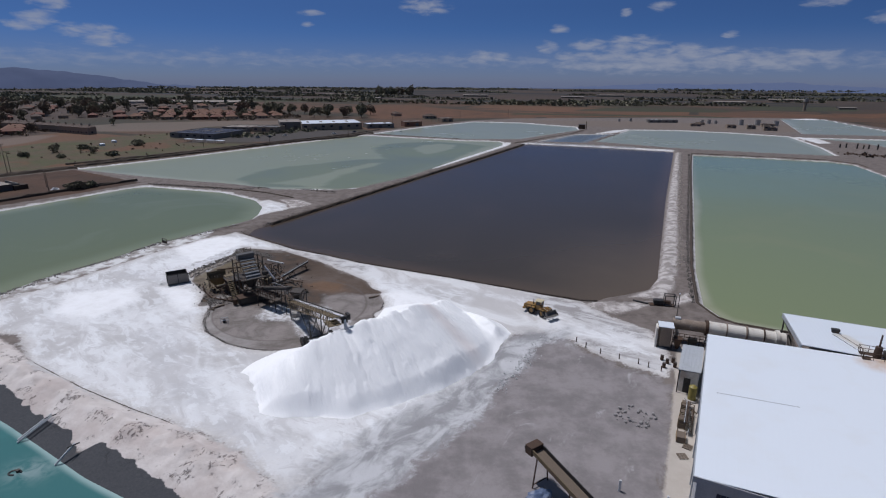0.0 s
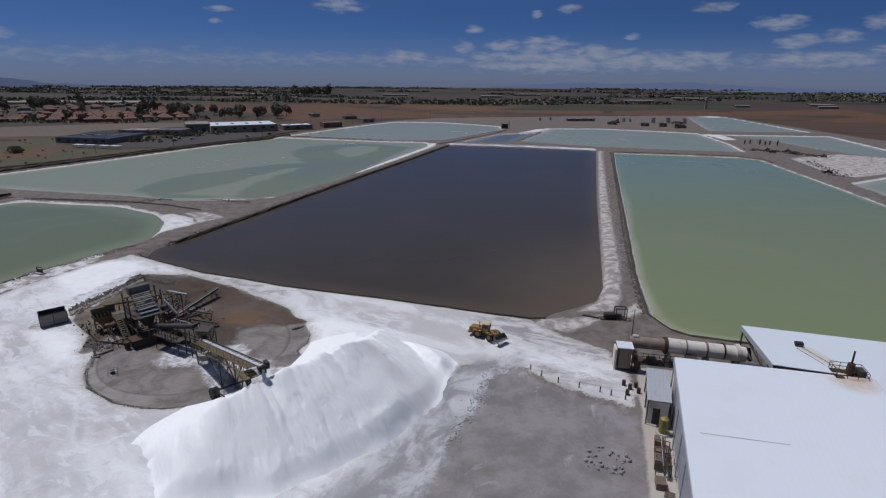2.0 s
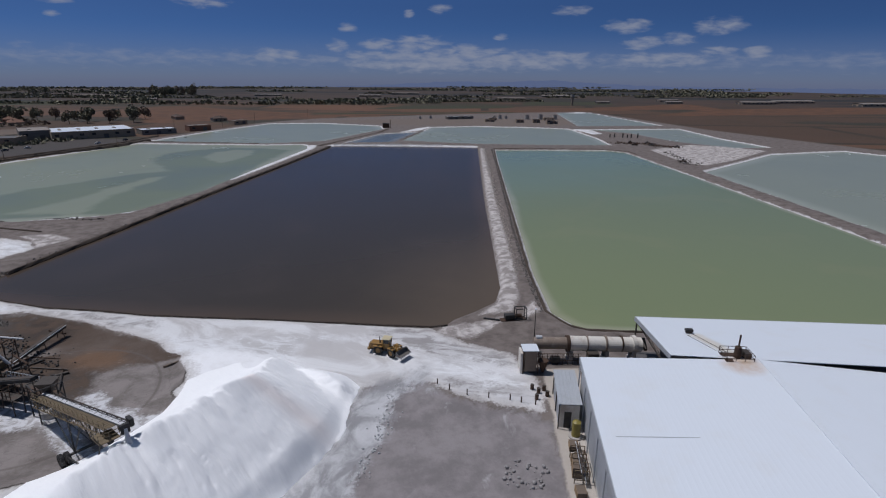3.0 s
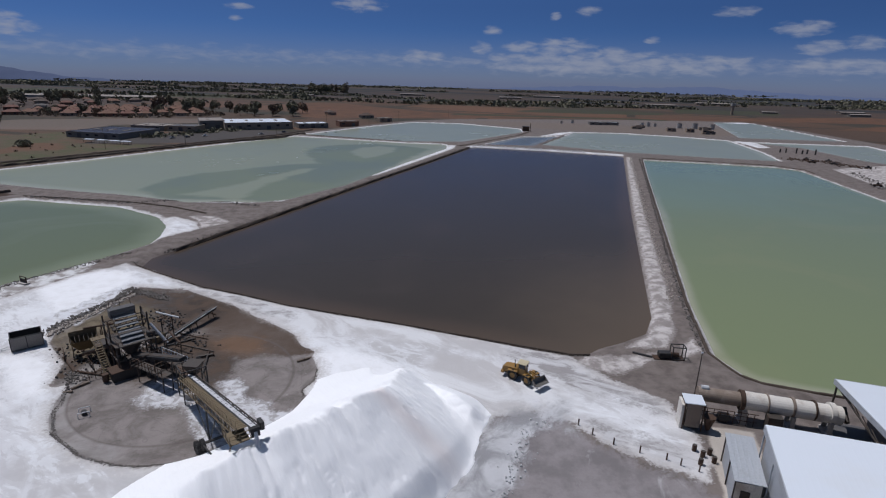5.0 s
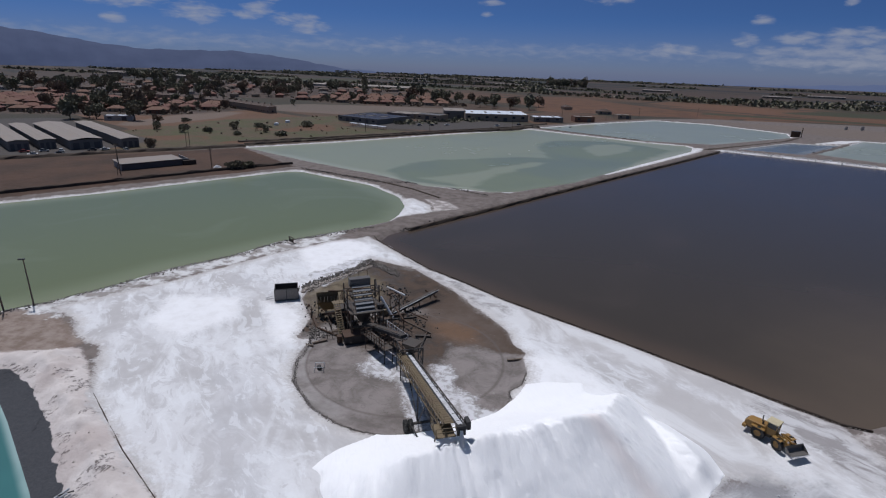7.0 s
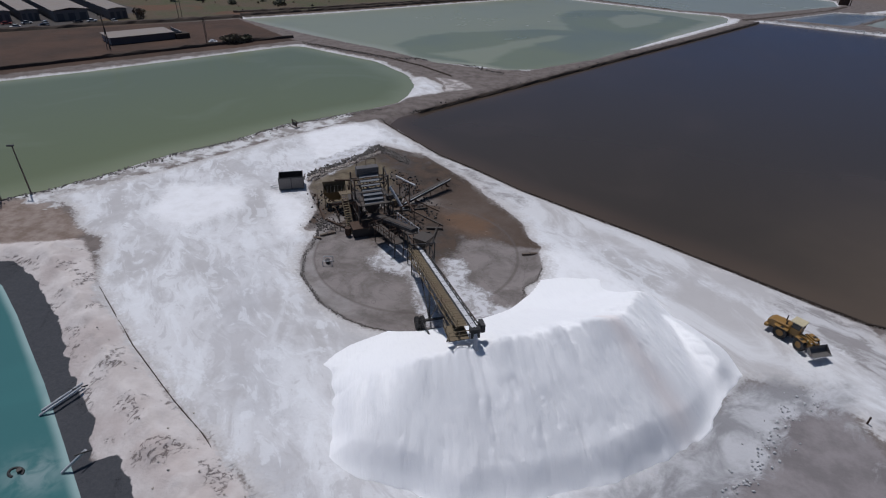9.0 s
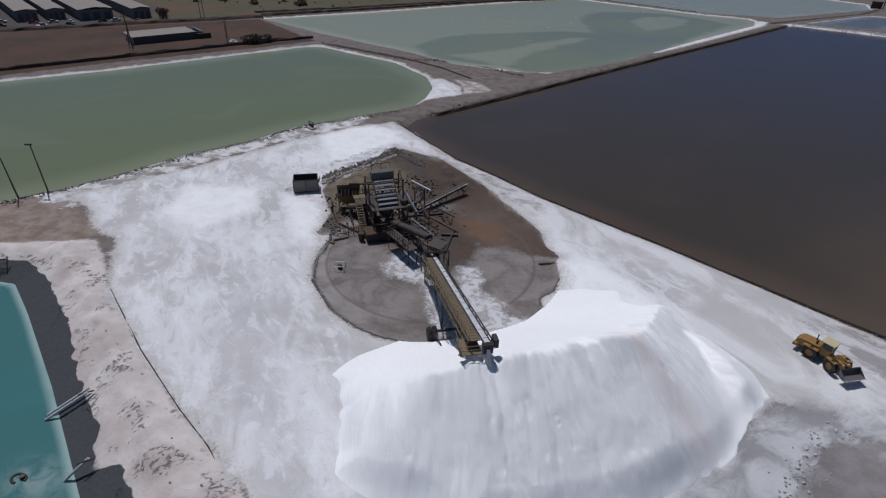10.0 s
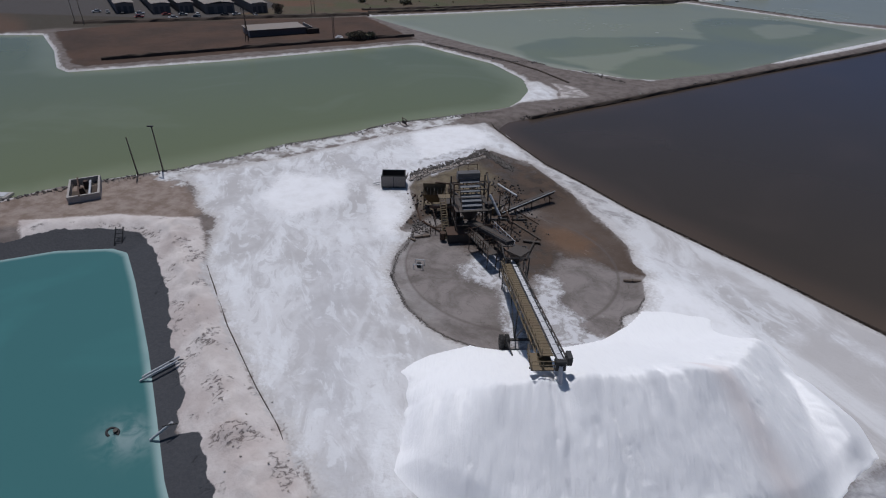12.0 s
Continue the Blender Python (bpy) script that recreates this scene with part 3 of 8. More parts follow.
padc = n.mix(n.math("MULTIPLY", n.math("MULTIPLY", n.math("SUBTRACT", n.ramp(n.attr("ring"), 16.2, 16.6), n.ramp(n.attr("ring"), 18.6, 20.2)), n.math("SUBTRACT", 1.0, n.ramp(n.add("ShaderNodeSeparateXYZ", co), -34.0, -26.0))), n.math("MULTIPLY_ADD", n2, 1.2, -0.25)), padc, (0.42, 0.40, 0.39))
c = n.mix(padm, c, padc)
c = n.mix(n.math("MULTIPLY", zone("spill", 5.0, 0.8, -0.2), 0.88), c, n.mix(n.ramp(n.noise(co, 0.5, 6, 0.7, 1.0), 0.46, 0.6), (0.66, 0.66, 0.685), (0.38, 0.365, 0.365)))
lotc = n.mix(n.ramp(n.noise(co, 0.16, 6, 0.68), 0.36, 0.64), (0.275, 0.25, 0.25), (0.185, 0.167, 0.168))
smear = n.ramp(n.noise(n.stretch(turned, (1.6, 0.7, 1)), 0.14, 6, 0.7, 0.8), 0.58, 0.74)
lotc = n.mix(n.math("MULTIPLY", smear, 0.55), lotc, (0.55, 0.54, 0.54))
toe = n.add("ShaderNodeMapping", co, i_Rotation=(0, 0, -0.83))
streaks = n.ramp(n.noise(n.stretch(toe, (0.7, 1.2, 1)), 0.2, 5, 0.62, 0.6), 0.40, 0.60)
c = n.mix(n.math("MULTIPLY", zone("halo", 6, 2.2), 0.92), c, n.mix(streaks, n.mix(n2, (0.60, 0.60, 0.62), (0.48, 0.48, 0.495)), n.mix(n2, (0.35, 0.35, 0.365), (0.24, 0.237, 0.243))))
lotm = n.math("MULTIPLY_ADD", n.math("SUBTRACT", n.noise(n.stretch(toe, (0.8, 1.2, 1)), 0.3, 6, 0.75, 0.8), 0.5), 9.0, n.attr("lot"))
c = n.mix(n.ramp(lotm, -1.0, 1.2), c, lotc)
c = n.mix(zone("apron", 1.2, 0.3), c, n.mix(n2, (0.52, 0.48, 0.43), (0.36, 0.31, 0.27)))
c = n.mix(zone("liner", 0.5, 0.08), c, n.mix(n3, (0.045, 0.048, 0.056), (0.085, 0.085, 0.09)))
relief = n.math("ADD", n.math("MULTIPLY", n2, 0.7), n.math("MULTIPLY", n3, 0.3))
relief = n.math("SUBTRACT", relief, n.math("MULTIPLY", n.math("MULTIPLY", pits, zone("sand", 2.5, 0.5)), 0.7))
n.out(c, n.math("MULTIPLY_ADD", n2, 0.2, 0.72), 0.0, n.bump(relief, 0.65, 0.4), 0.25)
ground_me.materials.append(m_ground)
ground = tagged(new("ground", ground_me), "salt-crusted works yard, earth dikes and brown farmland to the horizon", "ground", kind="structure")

# ---- ponds ----
m_water = {
    "dark": water("dark_brine", (0.053, 0.043, 0.034), (0.080, 0.058, 0.044), 8, 0.16, (0.068, 0.053, 0.043), 0.02, spec=0.32),
    "west": water("green_brine", (0.145, 0.168, 0.085), (0.205, 0.228, 0.135), 10, 0.16, (0.175, 0.197, 0.115)),
    "pale": water("pale_brine", (0.265, 0.282, 0.185), (0.33, 0.34, 0.25), 8, 0.2, (0.24, 0.26, 0.18)),
    "green": water("olive_brine", (0.20, 0.235, 0.125), (0.34, 0.345, 0.25), 3, 0.10, (0.225, 0.245, 0.13)),
    "light": water("grey_brine", (0.26, 0.282, 0.22), (0.33, 0.35, 0.285), 9, 0.2),
    "pool": water("turquoise_brine", (0.055, 0.16, 0.162), (0.30, 0.42, 0.41), 1.1, 0.06, (0.065, 0.20, 0.20)),
}
m_water.update(far=m_water["light"], back=m_water["light"], east=m_water["light"], rear=m_water["light"], end=m_water["light"], slim=water("blue_grey_brine", (0.12, 0.135, 0.135), (0.2, 0.21, 0.2), 9, 0.2))
LABELS = {
    "dark": "dark brown evaporation pond reflecting the blue sky", "west": "milky green evaporation pond with white salt shore",
    "pale": "pale grey-green evaporation pond with darker sediment tongues", "green": "olive green evaporation pond beside a dirt road",
}
DEEP = [(-89.4, 261.6), (-85.6, 280.6), (-74.3, 295.3), (-58, 308), (-42.4, 320.6), (-21.8, 326.1), (-28.1, 348.2), (-33.3, 372), (-29.8, 394.8), (-14.8, 407.5), (12.8, 413.7),
        (31.5, 403.3), (46, 388), (30, 350), (12, 303), (-4, 268), (-20, 240), (-36, 234), (-46.8, 238.3), (-62, 238), (-77.5, 241)]
DEEP_HOLE = [(-71, 247.4), (-55.4, 263.5), (-43.3, 288.3), (-28.2, 310), (-20, 313.7), (-26.9, 298.4), (-40.3, 271.7), (-43.5, 252.4), (-46.8, 238.3), (-57, 243.3)]
DEEP_HOLE2 = [(-5.8, 374.7), (1.2, 392.4), (12.6, 401.2), (25.5, 396), (20.9, 374.7), (11.7, 355.5), (3.4, 345.7), (-2.7, 356.9)]


def pond(key, poly, level, cell):
    q = np.array(poly)
    u, v = q @ GU, q @ GV
    us_ = np.arange(u.min() - 2 * cell, u.max() + 3 * cell, cell)
    vs_ = np.arange(v.min() - 2 * cell, v.max() + 3 * cell, cell)

    def fields(px, py):
        d = sdf(px, py, poly)
        at = dict(edge=d)
        if key == "pool":
            at["churn"] = np.exp(-((px + 50.0) ** 2 / 9 + (py - 55.4) ** 2 / 5))
        if key == "pale":
            at["deep"] = np.minimum(sdf(px, py, DEEP), -union(px, py, [DEEP_HOLE, DEEP_HOLE2]))
        return np.full(px.shape, level), at
    me = grid_mesh("pond", us_, vs_, fields, keep=lambda px, py, z, at: at["edge"] > -1.6)
    me.materials.append(m_water[key])
    return tagged(new("water", me), LABELS.get(key, "grey-green evaporation pond between salt-edged dikes"), "pond", "evaporation ponds", "structure")


nt = Nodes(m_water["pale"].node_tree, fresh=False)
bsdf = next(x for x in nt.tree.nodes if x.type == "BSDF_PRINCIPLED")
old = bsdf.inputs["Base Color"].links[0].from_socket
dd = nt.math("MULTIPLY_ADD", nt.math("SUBTRACT", nt.noise(nt.pos(), 0.06, 4, 0.6), 0.5), 9.0, nt.attr("deep"))
nt.put(bsdf.inputs["Base Color"], nt.mix(nt.math("MULTIPLY", nt.ramp(dd, -2.5, 2.5), 0.72), old, nt.mix(nt.ramp(nt.noise(nt.pos(), 0.012, 3), 0.4, 0.6), (0.165, 0.19, 0.105), (0.135, 0.165, 0.115))))
nt = Nodes(m_water["dark"].node_tree, fresh=False)
bsdf = next(x for x in nt.tree.nodes if x.type == "BSDF_PRINCIPLED")
old = bsdf.inputs["Base Color"].links[0].from_socket
# a silted shallow corner
east_, north_ = nt.add("ShaderNodeSeparateXYZ", nt.pos()), nt.add("ShaderNodeSeparateXYZ", nt.pos(), out=1)
silt = nt.math("MULTIPLY", nt.ramp(nt.math("MULTIPLY_ADD", nt.math("SUBTRACT", nt.noise(nt.pos(), 0.05, 4), 0.5), 30.0, nt.math("MULTIPLY_ADD", north_, -0.35, east_)), -35.0, 25.0),
               nt.math("SUBTRACT", 1.0, nt.ramp(north_, 112.0, 185.0)))
nt.put(bsdf.inputs["Base Color"], nt.mix(nt.math("MULTIPLY", silt, 0.85), old, (0.118, 0.090, 0.065)))
nt = Nodes(m_water["green"].node_tree, fresh=False)
bsdf = next(x for x in nt.tree.nodes if x.type == "BSDF_PRINCIPLED")
old = bsdf.inputs["Base Color"].links[0].from_socket
# bluish sky reflection of the far end, put into the water colour
away = nt.add("ShaderNodeSeparateXYZ", nt.pos(), out=1)
away = nt.ramp(nt.math("MULTIPLY_ADD", nt.math("SUBTRACT", nt.noise(nt.pos(), 0.02, 4), 0.5), 90.0, away), 150.0, 320.0)
nt.put(bsdf.inputs["Base Color"], nt.mix(nt.math("MULTIPLY", away, 0.9), old, (0.195, 0.262, 0.195)))
nt = Nodes(m_water["pool"].node_tree, fresh=False)
bsdf = next(x for x in nt.tree.nodes if x.type == "BSDF_PRINCIPLED")
old = bsdf.inputs["Base Color"].links[0].from_socket
foam = nt.math("MULTIPLY", nt.attr("churn"), nt.ramp(nt.noise(nt.pos(), 0.5, 4, 0.6, 0.8), 0.3, 0.65))
nt.put(bsdf.inputs["Base Color"], nt.mix(nt.math("MULTIPLY", foam, 0.75), old, (0.30, 0.38, 0.38)))
for key, poly in PONDS.items():
    pond(key, poly, -0.6, 2.6)
tagged(pond("pool", POOL, -2.0, 1.2), "turquoise process pool with a black plastic liner", "pool", kind="structure")

# ---- distant ridges ----
RIDGE = [(-180, 0.3), (-120, 0.5), (-80, 1.2), (-60, 1.9), (-52.4, 1.58), (-50.1, 1.34), (-46.1, 0.68), (-42.7, 0.3), (-38.9, 0.3), (-35, 0.37), (-30.9, -0.03), (-28.8, -0.33),
         (-26.5, -0.7), (-25, -0.95), (-21, -1.15), (-15, -1.3), (8, -1.3), (13.6, -1.2), (19.2, -0.9), (23.4, -0.68), (27, -0.78), (29.5, -0.66), (33, -0.5), (36.5, -0.72),
         (42.6, -0.95), (50, -1.0), (60, -0.9), (100, -0.3), (180, 0.3)]
m_ridge, n = material("glowing_haze_hills")
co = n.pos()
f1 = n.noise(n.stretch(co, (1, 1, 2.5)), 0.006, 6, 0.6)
# haze painted as blue emission; the hills glow instead of taking sunlight
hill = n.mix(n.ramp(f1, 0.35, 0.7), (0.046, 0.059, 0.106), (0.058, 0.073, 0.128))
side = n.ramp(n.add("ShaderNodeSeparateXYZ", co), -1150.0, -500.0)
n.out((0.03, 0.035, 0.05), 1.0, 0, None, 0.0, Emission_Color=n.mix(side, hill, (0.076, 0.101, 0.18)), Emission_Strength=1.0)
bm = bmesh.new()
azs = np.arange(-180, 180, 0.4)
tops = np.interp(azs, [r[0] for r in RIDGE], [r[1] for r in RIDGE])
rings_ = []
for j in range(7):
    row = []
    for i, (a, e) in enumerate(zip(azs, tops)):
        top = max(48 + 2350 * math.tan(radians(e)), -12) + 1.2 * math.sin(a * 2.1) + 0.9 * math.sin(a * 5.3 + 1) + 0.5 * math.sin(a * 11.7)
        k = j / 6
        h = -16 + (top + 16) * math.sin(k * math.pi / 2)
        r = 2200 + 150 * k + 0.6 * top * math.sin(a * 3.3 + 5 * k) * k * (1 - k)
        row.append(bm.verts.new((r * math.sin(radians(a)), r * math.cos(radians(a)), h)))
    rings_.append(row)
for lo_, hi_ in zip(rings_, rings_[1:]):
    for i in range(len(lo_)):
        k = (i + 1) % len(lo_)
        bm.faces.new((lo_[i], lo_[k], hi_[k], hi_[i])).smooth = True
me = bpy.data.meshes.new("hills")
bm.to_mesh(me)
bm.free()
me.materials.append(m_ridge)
tagged(new("backdrop", me), "mountain backdrop along the horizon in painted haze blue", "hills", kind="structure")

# ---- salt heap ----
m_salt, n = material("heaped_salt")
co = n.pos()
fanned = n.add("ShaderNodeMapping", co, i_Rotation=(0, 0, -0.45))
run = n.noise(n.stretch(fanned, (1.5, 0.16, 0.15)), 2.3, 7, 0.7)
s2 = n.noise(co, 0.10, 4)
s3 = n.noise(co, 6.0, 5, 0.75)
c = n.mix(n.math("MULTIPLY", n.ramp(run, 0.45, 0.70), 0.5), (0.96, 0.96, 0.965), (0.89, 0.89, 0.905))
c = n.mix(n.math("MULTIPLY", n.ramp(s2, 0.5, 0.7), 0.35), c, (0.90, 0.892, 0.897))
c = n.mix(n.math("MULTIPLY", n.attr("stain"), 0.5), c, (0.80, 0.70, 0.66))
n.out(c, 0.75, 0, n.bump(n.math("ADD", run, n.math("MULTIPLY", s3, 0.35)), 0.5, 0.22), 0.3)


def lattice(a, b, seed):
    """Smoothed random values on a lattice."""
    table = np.random.RandomState(seed).rand(256, 256)
    i, j = np.floor(a).astype(int), np.floor(b).astype(int)
    f, g_ = a - i, b - j
    f, g_ = f * f * (3 - 2 * f), g_ * g_ * (3 - 2 * g_)
    t = lambda p, q: table[p % 256, q % 256]
    return (t(i, j) * (1 - f) + t(i + 1, j) * f) * (1 - g_) + (t(i, j + 1) * (1 - f) + t(i + 1, j + 1) * f) * g_


def salt_fields(px, py):
    rough_ = 0.16 * wobble(px, py, 11, 5)
    z = np.maximum.reduce([heap(px, py, CREST, 0.685) + rough_, heap(px, py, BERM, 0.6), heap(px, py, SHOULDER, 0.42) + rough_])
    for _ in range(3):
        z = (z + np.roll(z, 1, 0) + np.roll(z, -1, 0) + np.roll(z, 1, 1) + np.roll(z, -1, 1)) / 5
    # scalloped rim and runnels down the face, fanning out from the pivot
    ang = np.arctan2(py - PIVOT[1], px - PIVOT[0])
    rad = np.hypot(px - PIVOT[0], py - PIVOT[1])
    arc = ang * 40 + 0.3 * wobble(px, py, 7, 3)
    ridge = lambda k, seed, drag: 1 - np.abs(2 * lattice(arc * k, rad * drag, seed) - 1)
    face = np.clip((rad - 32.4) / 1.4, 0, 1) * np.clip(z / 2.5, 0, 1)
    rim = np.clip(1 - (rad - 34.5) / 5, 0.22, 1)
    z += face * (rim * (0.75 * (ridge(0.36, 1, 0.03) - 0.62) + 0.34 * (ridge(0.95, 2, 0.05) - 0.5)) + 0.20 * (ridge(1.9, 6, 0.09) - 0.5) + 0.10 * (ridge(4.2, 7, 0.3) - 0.5))
    notch = np.clip((lattice(arc * 2.6, rad * 0.55, 3) - 0.72) / 0.08, 0, 1) * np.clip((lattice(arc * 0.25, rad * 0.2, 4) - 0.42) / 0.2, 0, 1)
    z += face * (0.07 * (lattice(px * 1.6, py * 1.6, 5) - 0.5) - 0.14 * notch)
    # a thin apron spread out at the toe
    spread = sdf(px, py, FAN)
    fan = np.clip((spread + 0.25 * wobble(px, py, 5, 8) + 0.8 * (lattice(px * 0.9, py * 0.9, 9) - 0.5)) / 6, 0, 1)
    z = np.where(fan > 0, np.maximum(z, 0.8 * fan ** 0.6), z)
    edge_ = sdf(px, py, TOE)
    ragged = np.clip(1.0 - edge_ / 0.9, 0, 1) * (0.35 * wobble(px, py, 4, 7) + 0.6 * (lattice(px * 0.8, py * 0.8, 10) - 0.5))
    rim_ = edge_ + 0.6 * ragged
    k = np.clip(rim_ / 3.0, 0, 1)
    toe_ = np.where(rim_ < 0, 0.04 + 1.2 * np.maximum(rim_, -0.4), np.minimum(z, 0.04 + z * k * (2 - k)))
    z = z + np.clip((rad - 31) / 2, 0, 1) * (np.minimum(z, toe_) - z)
    g = ground_height(px, py)[0]
    # the back runs out gently on to the yard
    up = z - g
    soft_ = np.clip((33 - rad) / 4, 0, 1) * np.clip(up + 3, 0, 1)
    z = np.where(soft_ > 0, g + up + soft_ * (0.5 * (np.sqrt(up * up + 1.0) - up) - 0.04 * np.clip(-up, 0, 3)), z)
    z = np.where(rad < 20.6, -50, z)
    return np.where(z > g - 0.2, z, g - 0.6), dict(lift=z - g, stain=np.exp(-((ang + radians(34.5)) / radians(2.4)) ** 2) * face)


salt_me = grid_mesh("salt_heap", np.arange(-75, 8, 0.2), np.arange(45, 108, 0.2), salt_fields, keep=lambda px, py, z, at: at["lift"] > -0.1)
salt_me.materials.append(m_salt)
tagged(new("salt_heap", salt_me), "tall heap of bright white harvested salt with runnels", "salt heap")


# ---- building blocks ----
def part(name, bm, mat, parent=None, label="", smooth=False):
    """Links a bmesh as one mesh object under a thing or a part."""
    me = bpy.data.meshes.new(name)
    bmesh.ops.recalc_face_normals(bm, faces=bm.faces)
    bm.to_mesh(me)
    bm.free()
    me.materials.append(mat)
    if smooth:
        me.polygons.foreach_set("use_smooth", np.ones(len(me.polygons), bool))
    ob = new(name, me)
    ob.parent = parent
    return tagged(ob, label) if label else ob


def thing(name, label, category, at, group=""):
    """An empty at the base of a thing, which its parts hang on."""
    ob = new(name)
    ob.matrix_world = at
    return tagged(ob, label, category, group)


def box(bm, x0, y0, z0, x1, y1, z1, m=None):
    vs_ = [bm.verts.new((x, y, z)) for z in (z0, z1) for y in (y0, y1) for x in (x0, x1)]
    for f in ((0, 2, 3, 1), (4, 5, 7, 6), (0, 1, 5, 4), (2, 6, 7, 3), (0, 4, 6, 2), (1, 3, 7, 5)):
        bm.faces.new([vs_[i] for i in f])
    if m is not None:
        bmesh.ops.transform(bm, matrix=m, verts=vs_)
    return bm


def bevelled(x0, y0, z0, x1, y1, z1, r=0.05):
    bm = box(bmesh.new(), x0, y0, z0, x1, y1, z1)
    bmesh.ops.bevel(bm, geom=bm.edges[:], offset=r, segments=2, affect="EDGES", profile=0.5)
    return bm


def beam(bm, a, b, w=0.1, h=None):
    """A square bar from a to b."""
    a, b = Vector(a), Vector(b)
    m = Matrix.Translation((a + b) / 2) @ (b - a).to_track_quat("Z", "Y").to_matrix().to_4x4()
    d, h = (b - a).length / 2, w if h is None else h
    return box(bm, -w / 2, -h / 2, -d, w / 2, h / 2, d, m)


def tube(bm, a, b, r=0.1, r2=None, n=12, caps=True):
    a, b = Vector(a), Vector(b)
    m = Matrix.Translation((a + b) / 2) @ (b - a).to_track_quat("Z", "Y").to_matrix().to_4x4()
    bmesh.ops.create_cone(bm, cap_ends=caps, segments=n, radius1=r, radius2=r if r2 is None else r2, depth=(b - a).length, matrix=m)
    return bm


def wheel(parent, x, y, z, r, w, mat_tyre, mat_rim, axis="Y"):
    """A tyre with tread blocks, and a rim under it."""
    prof = [(0.55 * r, -w / 2), (0.9 * r, -w / 2), (r, -w / 3), (r, w / 3), (0.9 * r, w / 2), (0.55 * r, w / 2)]
    bm = bmesh.new()
    n = 20
    rows = [[bm.verts.new((math.cos(i * 6.2832 / n) * p, q, math.sin(i * 6.2832 / n) * p)) for p, q in prof] for i in range(n)]
    for i in range(n):
        for j in range(len(prof)):
            k = (j + 1) % len(prof)
            bm.faces.new((rows[i][j], rows[(i + 1) % n][j], rows[(i + 1) % n][k], rows[i][k]))
    for i in range(n):
        a = (i + 0.5) * 6.2832 / n
        m = Matrix.Rotation(-a, 4, "Y")
        box(bm, r * 0.985, -w * 0.42, -0.05 * r, r * 1.035, w * 0.42, 0.05 * r, m)
    turn = Matrix.Identity(4) if axis == "Y" else Matrix.Rotation(radians(90), 4, "Z")
    t = part("tyre", bm, mat_tyre, parent, "black rubber tyre")
    t.matrix_local = Matrix.Translation((x, y, z)) @ turn
    b = bmesh.new()
    tube(b, (0, -w * 0.36, 0), (0, w * 0.36, 0), 0.56 * r, n=16)
    tube(b, (0, -w * 0.48, 0), (0, w * 0.48, 0), 0.2 * r, n=10)
    part("rim", b, mat_rim, t)
    return t


def gable(bm, x0, x1, y0, y1, z0, rise, over=0.3, thick=0.12):
    """A pitched roof with its ridge along x."""
    ym = (y0 + y1) / 2
    for s, ya in ((-1, y0 - over), (1, y1 + over)):
        k = abs(ya - ym) / ((y1 - y0) / 2)
        za = z0 + rise - rise * k
        vs_ = [bm.verts.new(p) for p in ((x0 - over, ya, za), (x1 + over, ya, za), (x1 + over, ym, z0 + rise), (x0 - over, ym, z0 + rise),
                                         (x0 - over, ya, za + thick), (x1 + over, ya, za + thick), (x1 + over, ym, z0 + rise + thick), (x0 - over, ym, z0 + rise + thick))]
        for f in ((0, 1, 2, 3), (4, 7, 6, 5), (0, 4, 5, 1), (0, 3, 7, 4), (1, 5, 6, 2), (2, 6, 7, 3)):
            bm.faces.new([vs_[i] for i in f])
    return bm


def scatter_mesh(name, base_v, base_f, mats_, jitter, seed):
    """One mesh of many small copies of a shape, each at its own matrix and a little misshapen."""
    rng = np.random.default_rng(seed)
    base = np.array(base_v)
    n_, k = len(mats_), len(base)
    M = np.array([np.array(m) for m in mats_])
    pts = base[None] * rng.uniform(1 - jitter, 1 + jitter, (n_, k, 1))
    pts = np.einsum("nij,nkj->nki", M[:, :3, :3], pts) + M[:, None, :3, 3]
    faces = (np.array(base_f)[None] + (np.arange(n_) * k)[:, None, None]).reshape(-1, len(base_f[0]))
    me = bpy.data.meshes.new(name)
    w_ = faces.shape[1]
    me.vertices.add(n_ * k)
    me.vertices.foreach_set("co", pts.reshape(-1).astype(np.float32))
    me.loops.add(faces.size)
    me.loops.foreach_set("vertex_index", faces.ravel().astype(np.int32))
    me.polygons.add(len(faces))
    me.polygons.foreach_set("loop_start", np.arange(0, faces.size, w_, dtype=np.int32))
    me.update(calc_edges=True)
    return me


ICO_V = [(0, 0, -.5), (.362, -.263, -.224), (-.138, -.425, -.224), (-.447, 0, -.224), (-.138, .425, -.224), (.362, .263, -.224),
         (.138, -.425, .224), (-.362, -.263, .224), (-.362, .263, .224), (.138, .425, .224), (.447, 0, .224), (0, 0, .5)]
ICO_F = [(0, 1, 2), (1, 0, 5), (0, 2, 3), (0, 3, 4), (0, 4, 5), (1, 5, 10), (2, 1, 6), (3, 2, 7), (4, 3, 8), (5, 4, 9),
         (1, 10, 6), (2, 6, 7), (3, 7, 8), (4, 8, 9), (5, 9, 10), (6, 10, 11), (7, 6, 11), (8, 7, 11), (9, 8, 11), (10, 9, 11)]
ICO_F = [f[::-1] for f in ICO_F]


